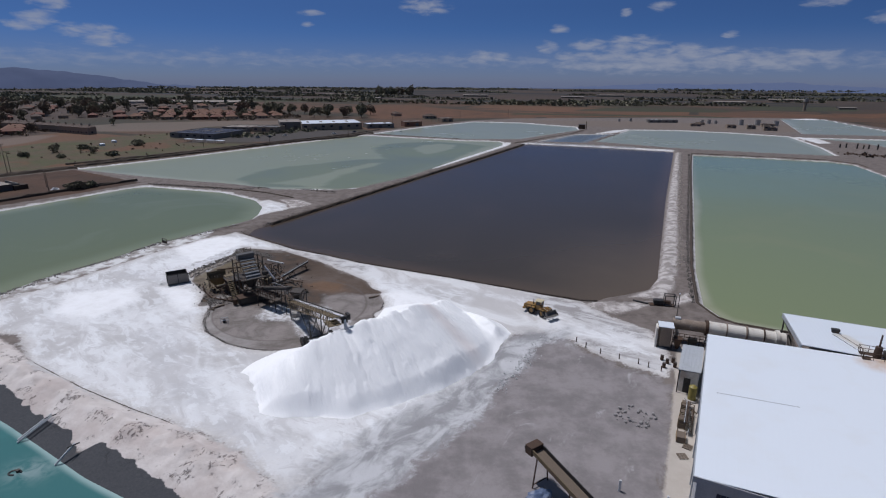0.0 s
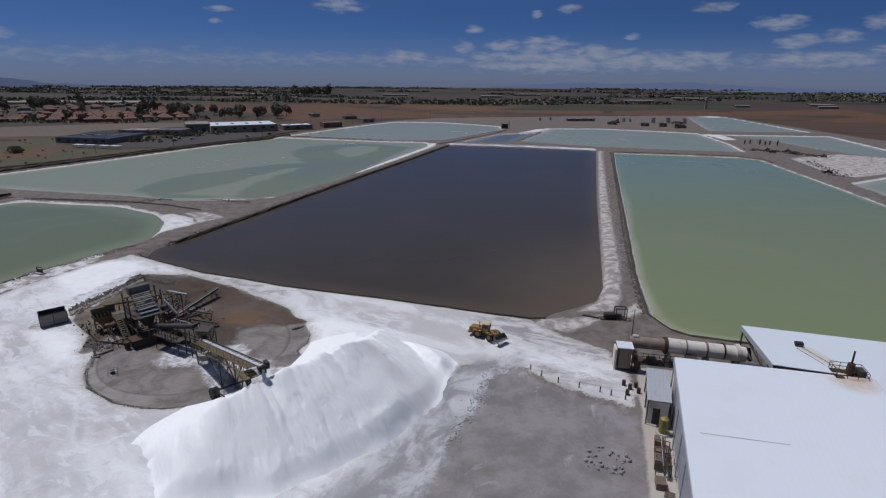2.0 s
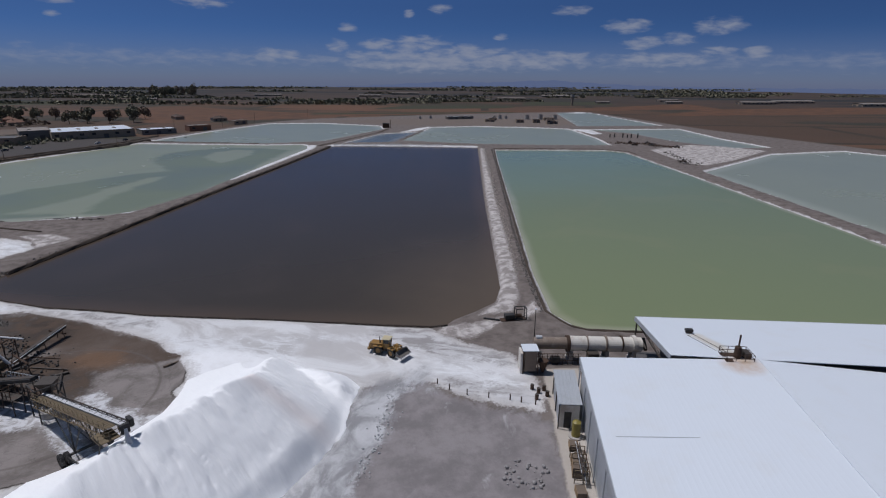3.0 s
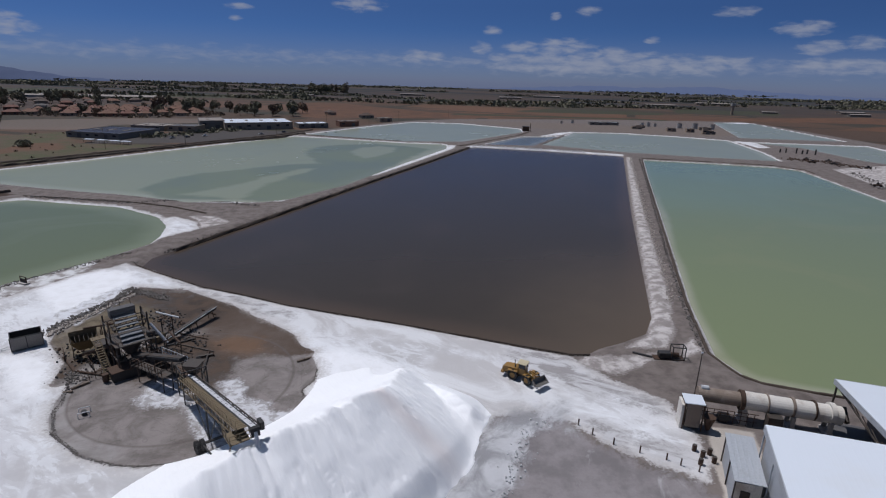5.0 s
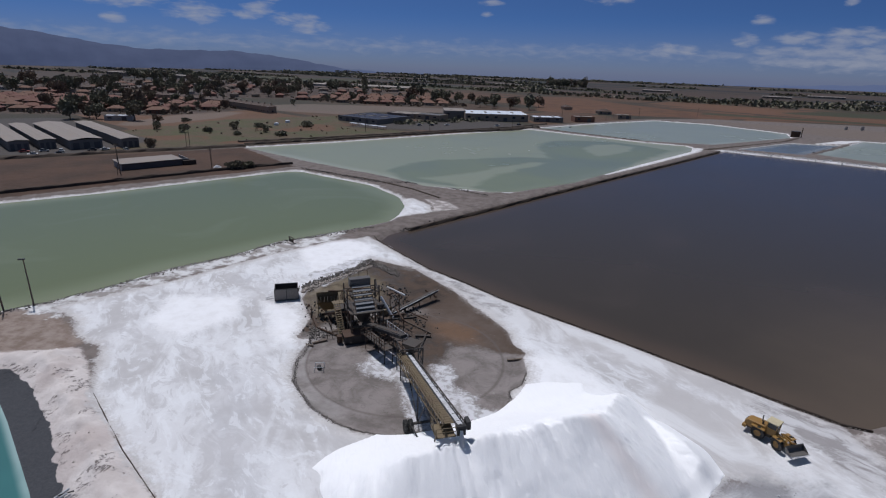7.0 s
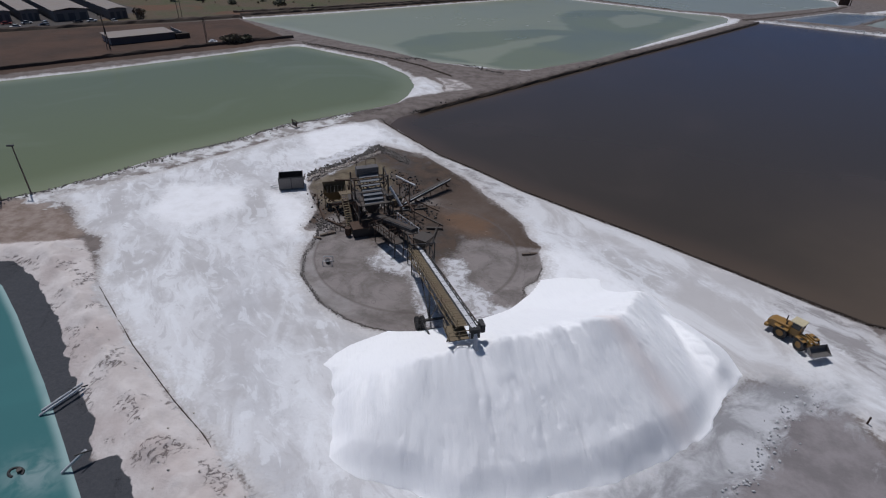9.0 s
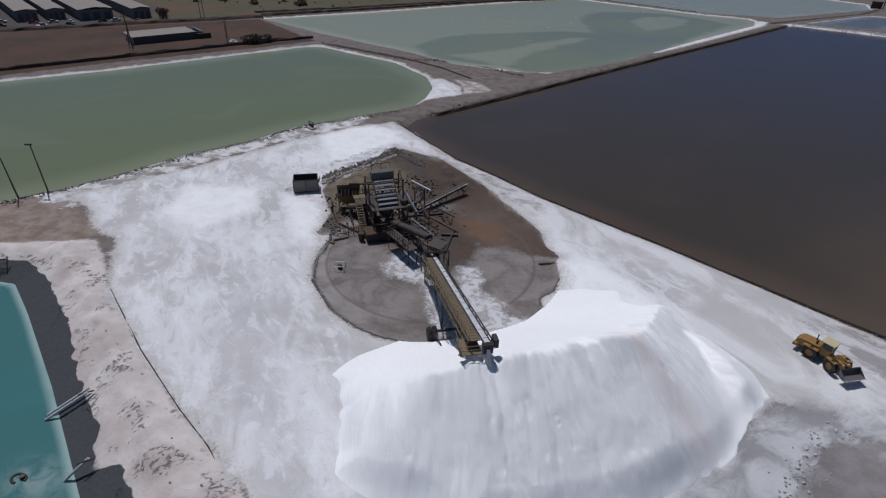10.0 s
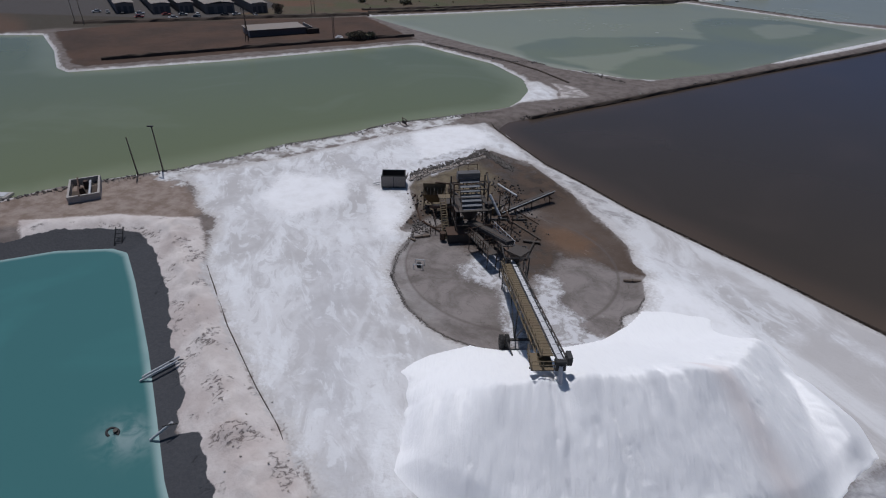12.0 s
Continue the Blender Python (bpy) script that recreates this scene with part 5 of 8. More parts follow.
def loader():
    t = thing("wheel_loader", "yellow articulated wheel loader with raised bucket on the salt yard", "wheel loader", pose(27.0, 99.0, 0.14, 0, 0, -37) @ Matrix.Scale(0.9, 4))
    bend = Matrix.Translation((0.25, 0, 0)) @ Matrix.Rotation(radians(-24), 4, "Z") @ Matrix.Translation((-0.25, 0, 0))
    lift = Matrix.Translation((-0.35, 0, 0.15))
    R = 0.95
    for x in (-1.75, 1.75):
        for y in (-1.12, 1.12):
            ty = wheel(t, x, y, R, R, 0.62, m_tyre, m_yellow)
            if x > 0:
                ty.matrix_local = bend @ Matrix.Translation((x, y, R))
    b = bmesh.new()
    vs_ = [(-3.9, 1.05), (-1.0, 1.05), (-0.9, 1.9), (-1.1, 2.25), (-3.5, 2.15), (-3.95, 1.8)]
    for s in (-0.85, 0.85):
        b.faces.new([b.verts.new((x, s, z)) for x, z in vs_])
    b.verts.ensure_lookup_table()
    for i in range(6):
        j = (i + 1) % 6
        b.faces.new((b.verts[i], b.verts[j], b.verts[6 + j], b.verts[6 + i]))
    bmesh.ops.recalc_face_normals(b, faces=b.faces)
    bmesh.ops.bevel(b, geom=b.edges[:], offset=0.07, segments=2, affect="EDGES", profile=0.5)
    hood = part("engine_hood", b, m_yellow, t)
    gr = bmesh.new()
    for k in range(6):
        box(gr, -3.99, -0.6, 1.2 + k * 0.11, -3.92, 0.6, 1.26 + k * 0.11)
    part("grille", gr, m_black, hood)
    part("exhaust", tube(bmesh.new(), (-2.0, 0.45, 2.2), (-2.0, 0.45, 3.15), 0.08), m_black, hood)
    part("air_intake", tube(bmesh.new(), (-1.6, -0.4, 2.2), (-1.6, -0.4, 2.75), 0.13), m_black, hood)
    part("counterweight", bevelled(-4.1, -1.2, 0.75, -3.5, 1.2, 1.25, 0.1), m_yellow, t)
    part("rear_frame", bevelled(-3.6, -0.55, 0.6, -0.2, 0.55, 1.1, 0.05), m_steel, t)
    part("front_frame", bevelled(0.1, -0.5, 0.6, 2.3, 0.5, 1.5, 0.06), m_yellow, t).matrix_local = bend
    for y in (-1.45, 0.85):
        part("fender", bevelled(-2.8, y, 1.75, -0.9, y + 0.6, 1.87, 0.05), m_yellow, t)
        part("fender", bevelled(0.9, y, 1.75, 2.4, y + 0.6, 1.87, 0.05), m_yellow, t).matrix_local = bend
    cab = part("cab", bevelled(-0.95, -0.75, 1.2, 0.45, 0.75, 2.3, 0.06), m_yellow, t)
    part("window", box(bmesh.new(), -0.85, -0.68, 2.3, 0.38, 0.68, 3.2), m_mirror_glass, cab, "dark cab glazing")
    for x in (-0.9, 0.42):
        for y in (-0.72, 0.72):
            part("pillar", beam(bmesh.new(), (x, y, 2.25), (x * 0.95, y, 3.25), 0.1), m_yellow, cab)
    part("cab_roof", bevelled(-1.15, -0.9, 3.2, 0.6, 0.9, 3.38, 0.06), m_cabroof, cab, "cream cab roof")
    for y in (-0.55, 0.55):
        a = bmesh.new()
        for p, q in (((1.2, 1.6), (2.6, 1.75)), ((2.6, 1.75), (3.7, 1.25))):
            beam(a, (p[0], y, p[1]), (q[0], y, q[1]), 0.16, 0.34)
        part("lift_arm", a, m_yellow, t).matrix_local = bend @ lift
        part("ram", tube(bmesh.new(), (1.3, y * 0.8, 1.1), (2.9, y * 0.8, 1.95), 0.08), m_pipe, t).matrix_local = bend
    part("tilt_link", beam(bmesh.new(), (1.4, 0, 1.9), (3.5, 0, 1.75), 0.16), m_yellow, t).matrix_local = bend @ lift
    prof = [(3.75, 1.85), (3.7, 1.25), (3.95, 0.9), (4.4, 0.82), (5.0, 0.9)]
    b = bmesh.new()
    w_ = 1.5
    for s in (0, 0.06):
        for x, z in prof:
            for y in (-w_, w_):
                b.verts.new((x + s, y, z + s))
    b.verts.ensure_lookup_table()
    v = b.verts
    for o in (0, 10):
        for i in range(4):
            b.faces.new((v[o + 2 * i], v[o + 2 * i + 1], v[o + 2 * i + 3], v[o + 2 * i + 2]))
    for y in (0, 1):
        b.faces.new([v[2 * i + y] for i in range(5)])
    bucket = part("bucket", b, m_bucket, t, "worn steel bucket")
    bucket.matrix_local = bend @ lift
    part("cutting_edge", box(bmesh.new(), 4.9, -1.55, 0.84, 5.15, 1.55, 0.92), m_pipe, bucket)
    for y in (-0.6, 0.6):
        part("headlight", bevelled(2.2, y - 0.12, 1.9, 2.35, y + 0.12, 2.1, 0.03), m_cabroof, t).matrix_local = bend
    for k in range(4):
        part("step", box(bmesh.new(), -0.7, 0.95, 0.7 + 0.33 * k, -0.2, 1.2, 0.74 + 0.33 * k), m_black, t)


loader()


# ---- radial stacker ----
def stacker():
    tail, head = Vector((-24.4, 99.4, 3.5)), Vector((-11.1, 76.6, 10.3))
    d = head - tail
    ang = math.degrees(math.atan2(d.y, d.x))
    L, H = math.hypot(d.x, d.y), d.z
    t = thing("radial_stacker", "tan steel radial stacking conveyor with salt on its belt", "conveyor", pose(tail.x, tail.y, 0, 0, 0, ang))

    def z(x):
        return tail.z + H * x / L
    # local x runs to the head; y to the left is the belt side
    b = bmesh.new()
    beam(b, (-1.5, 0, z(-1.5)), (L + 0.6, 0, z(L + 0.6)), 0.9, 0.05)
    belt = part("belt", b, m_black, t)
    s = bmesh.new()
    n_ = 60
    for k in range(n_):
        x0, x1 = -1.5 + (L + 2) * k / n_, -1.5 + (L + 2) * (k + 1) / n_
        h0 = 0.14 + 0.05 * math.sin(k * 1.7)
        prof = [(-0.27, 0.05), (-0.12, h0), (0.12, h0), (0.27, 0.05)]
        va = [s.verts.new((x0, y, z(x0) + q)) for y, q in prof]
        vb = [s.verts.new((x1, y, z(x1) + q)) for y, q in prof]
        for i in range(3):
            s.faces.new((va[i], va[i + 1], vb[i + 1], vb[i]))
    part("salt_load", s, m_belt, belt, "ribbon of white salt", smooth=True)
    for y in (-1.75, 0.6):
        b = bmesh.new()
        for dz in (0.1, -1.3):
            beam(b, (-1.0, y, z(-1.0) + dz), (L, y, z(L) + dz * (1 if dz > 0 else 0.6)), 0.13)
        m_ = 18
        for k in range(m_):
            xa, xb = L * k / m_, L * (k + 1) / m_
            beam(b, (xa, y, z(xa) + 0.1), (xa, y, z(xa) - 1.25), 0.07)
            beam(b, (xa, y, z(xa) - 1.25) if k % 2 else (xa, y, z(xa) + 0.1), (xb, y, z(xb) + 0.1) if k % 2 else (xb, y, z(xb) - 1.25), 0.07)
        part("truss", b, m_tan if y < 0 else m_steel, t)
    b = bmesh.new()
    for k in range(40):
        xa = L * k / 40
        beam(b, (xa, -1.7, z(xa) + 0.06), (xa, -0.5, z(xa) + 0.06), 0.05)
    beam(b, (0, -1.1, z(0) + 0.02), (L - 0.2, -1.1, z(L - 0.2) + 0.02), 1.2, 0.05)
    part("walkway", b, m_tan, t, "tan walkway plating")
    b = bmesh.new()
    for k in range(17):
        x = L * k / 16
        beam(b, (x, -1.72, z(x)), (x, -1.72, z(x) + 1.1), 0.05)
    for dz in (0.6, 1.1):
        beam(b, (0, -1.72, z(0) + dz), (L, -1.72, z(L) + dz), 0.05)
    part("handrail", b, m_tan, t)
    for k in range(24):
        x = L * (k + 0.5) / 24
        if k % 2 == 0:
            part("idler", tube(bmesh.new(), (x, -0.45, z(x) - 0.12), (x, 0.55, z(x) - 0.12), 0.08, n=8), m_steel, t)
    part("head_pulley", tube(bmesh.new(), (L + 0.5, -0.5, z(L + 0.5) - 0.25), (L + 0.5, 0.5, z(L + 0.5) - 0.25), 0.32, n=16), m_black, t)
    part("head_platform", box(bmesh.new(), L - 1.8, -2.7, z(L) - 1.2, L + 0.6, -0.5, z(L) - 1.1), m_tan, t)
    b = bmesh.new()
    for x, y in ((L - 1.8, -2.7), (L + 0.6, -2.7), (L + 0.6, -0.5), (L - 0.6, -2.7), (L + 0.6, -1.6)):
        beam(b, (x, y, z(L) - 1.1), (x, y, z(L)), 0.06)
    for dz in (-0.5, 0.0):
        beam(b, (L - 1.8, -2.7, z(L) + dz), (L + 0.6, -2.7, z(L) + dz), 0.06)
        beam(b, (L + 0.6, -2.7, z(L) + dz), (L + 0.6, -0.5, z(L) + dz), 0.06)
    part("platform_rail", b, m_tan, t)
    part("drive_box", bevelled(L - 0.6, 0.7, z(L) - 0.7, L + 0.5, 1.2, z(L) + 0.3, 0.06), m_black, t)
    part("falling_salt", tube(bmesh.new(), (L + 0.95, 0, z(L) - 0.2), (L + 1.3, 0, 8.2), 0.16, 0.35, 10, False), m_belt, t, "thin stream of falling salt", smooth=True)
    part("discharge_chute", box(bmesh.new(), L + 0.85, -0.5, z(L) - 0.9, L + 0.95, 0.5, z(L) + 0.25), m_black, t)
    # travelling undercarriage
    ax = 13.2
    part("axle", beam(bmesh.new(), (ax, -3.0, 0.9), (ax, 2.6, 0.9), 0.28), m_black, t)
    for p, q, w_ in (((ax, -1.6, 0.9), (ax, -1.6, z(ax) - 1.2), 0.18), ((ax, 0.6, 0.9), (ax, 0.6, z(ax) - 1.2), 0.18), ((ax, -1.6, 0.9), (ax - 5.5, -1.6, z(ax - 5.5) - 1.2), 0.14),
                     ((ax, 0.6, 0.9), (ax - 5.5, 0.6, z(ax - 5.5) - 1.2), 0.14), ((ax, -1.6, 0.9), (ax + 4.5, -1.6, z(ax + 4.5) - 1.2), 0.14), ((ax, 0.6, 0.9), (ax + 4.5, 0.6, z(ax + 4.5) - 1.2), 0.14),
                     ((ax, -1.6, z(ax) - 1.2), (ax, 0.6, 1.0), 0.1), ((ax, -2.6, 1.0), (ax + 7.5, -1.9, 1.4), 0.16), ((ax + 7.5, -1.9, 1.4), (L - 1.5, -1.7, z(L - 1.5) - 1.0), 0.14)):
        part("strut", beam(bmesh.new(), p, q, w_), m_black, t)
    for y in (-3.2, -2.5, 2.5):
        wheel(t, ax, y, 0.62, 0.85, 0.55, m_tyre, m_steel)
    # tail hopper and pivot
    b = bmesh.new()
    for x in (-2.4, 0.8):
        for y in (-1.6, 1.9):
            beam(b, (x, y, -0.3), (x, y, 5.0), 0.16)
    for zz in (2.6, 5.0):
        beam(b, (-2.4, -1.6, zz), (0.8, -1.6, zz), 0.12)
        beam(b, (-2.4, 1.9, zz), (0.8, 1.9, zz), 0.12)
        beam(b, (-2.4, -1.6, zz), (-2.4, 1.9, zz), 0.12)
        beam(b, (0.8, -1.6, zz), (0.8, 1.9, zz), 0.12)
    part("tail_frame", b, m_black, t)
    part("tail_hopper", tube(bmesh.new(), (-1.0, 0.6, 3.4), (-1.0, 0.6, 5.2), 0.7, 1.7, 4), m_steel, t)
    part("pivot_base", tube(bmesh.new(), (-1.0, 0, -0.35), (-1.0, 0, 0.6), 1.3, n=18), m_concrete, t)
    part("side_skirt", box(bmesh.new(), 0.9, 1.5, 0.8, 3.2, 1.6, 3.0), m_black, t)


stacker()


# ---- screening plant ----
def screening_plant():
    t = thing("screening_plant", "dark rusty steel screening tower with louvred grey screen decks", "plant", pose(-37.2, 110.6, -0.3, 0, 0, 37))
    fr = [(-2.6, -2.4), (3.2, -2.4), (-2.6, 3.4), (3.2, 3.4), (-2.6, 0.4), (3.2, 0.4)]
    for x, y in fr:
        part("post", beam(bmesh.new(), (x, y, 0), (x, y, 8.8 if y > -1 else 5.2), 0.22), m_steel, t)
    for z in (2.6, 5.0, 7.6):
        b = bmesh.new()
        y0 = -2.4 if z < 5.2 else 0.4
        for y in (y0, 3.4):
            beam(b, (-2.6, y, z), (3.2, y, z), 0.16)
        for x in (-2.6, 3.2):
            beam(b, (x, y0, z), (x, 3.4, z), 0.16)
        part("ring_beam", b, m_steel, t)
    for x in (-2.6, 3.2):
        b = bmesh.new()
        beam(b, (x, -2.4, 0.2), (x, 0.4, 5.0), 0.1)
        beam(b, (x, 0.4, 0.2), (x, 3.4, 5.0), 0.1)
        beam(b, (x, 3.4, 5.0), (x, 0.4, 7.6), 0.1)
        part("brace", b, m_rust, t)
    part("floor", box(bmesh.new(), -2.6, -2.4, 4.95, 3.2, 3.4, 5.03), m_steel, t)
    deck = part("screen_frame", beam(beam(bmesh.new(), (-1.5, -1.9, 4.9), (-1.5, 2.6, 9.2), 0.14), (1.9, -1.9, 4.9), (1.9, 2.6, 9.2), 0.14), m_steel, t)
    for k in range(8):
        q = k / 7
        y, z = -1.8 + 4.2 * q, 5.0 + 4.0 * q
        b = bmesh.new()
        box(b, -1.45, -0.32, -0.04, 1.85, 0.32, 0.04, Matrix.Translation((0, y, z)) @ Matrix.Rotation(radians(18), 4, "X"))
        part("louvre", b, m_bluegrey, deck, "blue-grey screen panel" if k == 0 else "")
    part("feed_box", bevelled(-1.7, 2.2, 8.2, 2.1, 3.6, 9.7, 0.06), m_dark_sheet, t)
    b = bmesh.new()
    for x in (-1.4, 0.2, 1.8):
        beam(b, (x, 3.4, 9.6), (x, 3.4, 10.8), 0.07)
    beam(b, (-1.4, 3.4, 10.8), (1.8, 3.4, 10.8), 0.07)
    part("top_rail", b, m_rust, t)
    st = bmesh.new()
    for k in range(16):
        box(st, -4.6, -2.2 + 0.33 * k, 0.2 + 0.3 * k, -3.6, -1.95 + 0.33 * k, 0.25 + 0.3 * k)
    for x in (-4.6, -3.6):
        beam(st, (x, -2.2, 0.1), (x, 3.0, 4.9), 0.1)
        beam(st, (x, -2.2, 1.1), (x, 3.0, 5.9), 0.05)
    part("stair", st, m_tan, t, "tan steel stair with handrails")
    part("landing", box(bmesh.new(), -4.7, 3.0, 4.9, -2.6, 4.4, 5.0), m_tan, t)
    part("motor", bevelled(2.4, -1.6, 5.05, 3.6, -0.6, 5.9, 0.08), m_black, t)
    part("side_duct", tube(bmesh.new(), (3.5, 0.5, 6.5), (5.2, -1.5, 3.0), 0.25), m_pipe, t)
    part("lower_hopper", tube(bmesh.new(), (0.2, 0.3, 2.2), (0.2, 0.3, 4.9), 0.7, 2.2, 4), m_steel, t)
    for x in (-2.2, 2.8):
        b = bmesh.new()
        for z in (5.5, 6.05):
            beam(b, (x, -2.4, z), (x, 0.4, z), 0.05)
        beam(b, (x, -2.4, 5.0), (x, -2.4, 6.05), 0.05)
        part("guard_rail", b, m_rust, t)

    # transfer conveyor to the stacker's tail
    c = thing("transfer_conveyor", "dark covered conveyor leading from the tower to the stacker", "conveyor", pose(-35.5, 108.9, -0.3, 0, 0, math.degrees(math.atan2(-7.2, 9.6))))
    b = bmesh.new()
    beam(b, (-1, 0, 2.6), (11.5, 0, 5.4), 1.3, 0.5)
    part("trough", b, m_black, c)
    b = bmesh.new()
    beam(b, (-1, 0, 2.9), (11.5, 0, 5.7), 0.8, 0.06)
    part("belt", b, m_steel, c)
    for x in (1.5, 5.5, 9.8):
        b = bmesh.new()
        for y in (-0.8, 0.8):
            beam(b, (x, y * 1.4, 0), (x, y, 2.6 + 0.22 * x), 0.14)
        beam(b, (x, -1.0, 1.4), (x, 1.0, 1.4), 0.1)
        part("trestle", b, m_steel, c)
    for y, z0 in ((2.2, 0), (-2.4, 0)):
        b = bmesh.new()
        for k in range(9):
            beam(b, (3 + k * 0.8, y, 2.8), (3 + k * 0.8, y, 4.1), 0.07)
        for zz in (3.4, 4.1):
            beam(b, (3, y, zz), (9.6, y, zz), 0.07)
        part("cage_rail", b, m_pipe if y > 0 else m_rust, c)
    part("side_platform", box(bmesh.new(), 2.8, 0.8, 2.7, 9.7, 2.4, 2.8), m_steel, c)
    part("side_platform", box(bmesh.new(), 2.8, -2.5, 2.7, 9.7, -0.8, 2.8), m_steel, c)
    for x in (3.2, 9.3):
        for y in (2.2, -2.3):
            part("leg", beam(bmesh.new(), (x, y, 0), (x, y, 2.7), 0.12), m_steel, c)

    # feed hopper and its conveyor
    h = thing("feed_hopper", "brown steel feed hopper on legs beside the tower", "hopper", pose(-46.6, 115.4, -0.3, 0, 0, 28) @ Matrix.Scale(0.8, 4))
    b = bmesh.new()
    lo_, hi_ = (-1.2, -1.0, 1.2, 1.0), (-2.6, -2.0, 2.6, 2.0)
    v = [b.verts.new(p) for p in ((lo_[0], lo_[1], 1.7), (lo_[2], lo_[1], 1.7), (lo_[2], lo_[3], 1.7), (lo_[0], lo_[3], 1.7),
                                  (hi_[0], hi_[1], 4.0), (hi_[2], hi_[1], 4.0), (hi_[2], hi_[3], 4.0), (hi_[0], hi_[3], 4.0))]
    for k in range(4):
        b.faces.new((v[k], v[(k + 1) % 4], v[4 + (k + 1) % 4], v[4 + k]))
    bmesh.ops.solidify(b, geom=b.faces[:], thickness=0.1)
    part("bin", b, m_tan, h)
    part("back_plate", box(bmesh.new(), -2.6, 2.0, 2.6, 2.6, 2.1, 5.0), m_tan, h)
    for x in (-2.3, 2.3):
        for y in (-1.8, 1.8):
            part("leg", beam(bmesh.new(), (x, y, 0), (x, y, 3.7), 0.16), m_tan, h)
    b = bmesh.new()
    for k in range(7):
        beam(b, (-2.4 + k * 0.8, -1.9, 4.02), (-2.4 + k * 0.8, 1.9, 4.02), 0.07)
    part("grizzly", b, m_steel, h, "steel bar grid over the bin")
    f = thing("feed_conveyor", "rusty feed conveyor between hopper and tower", "conveyor", pose(-46.0, 113.6, -0.3, 0, 0, math.degrees(math.atan2(-3.0, 8.2))))
    part("frame", beam(bmesh.new(), (0, 0, 1.1), (8.8, 0, 4.6), 1.2, 0.4), m_rust, f)
    part("belt", beam(bmesh.new(), (-0.2, 0, 1.3), (8.9, 0, 4.85), 0.8, 0.06), m_black, f)
    for x in (2.0, 6.5):
        b = bmesh.new()
        for y in (-0.6, 0.6):
            beam(b, (x, y * 1.3, 0), (x, y, 1.0 + 0.4 * x), 0.12)
        part("trestle", b, m_steel, f)
    # low stacking conveyor lying to the north-east
    lo = thing("reject_conveyor", "low dark conveyor lying across the muddy pad", "conveyor", pose(-34.5, 118.2, -0.35, 0, 0, math.degrees(math.atan2(11.4, 5.9))))
    part("frame", beam(bmesh.new(), (0, 0, 0.8), (12.6, 0, 1.9), 0.9, 0.5), m_black, lo)
    part("belt", beam(bmesh.new(), (0, 0, 1.1), (12.7, 0, 2.2), 0.6, 0.05), m_steel, lo)
    part("side_rail", beam(bmesh.new(), (0, -0.62, 1.15), (12.6, -0.62, 2.25), 0.1), m_pipe, lo)
    for x in (3, 7, 11.5):
        b = bmesh.new()
        for y in (-0.5, 0.5):
            beam(b, (x, y * 1.5, 0), (x, y, 0.8 + 0.07 * x), 0.1)
        part("trestle", b, m_rust, lo)


screening_plant()


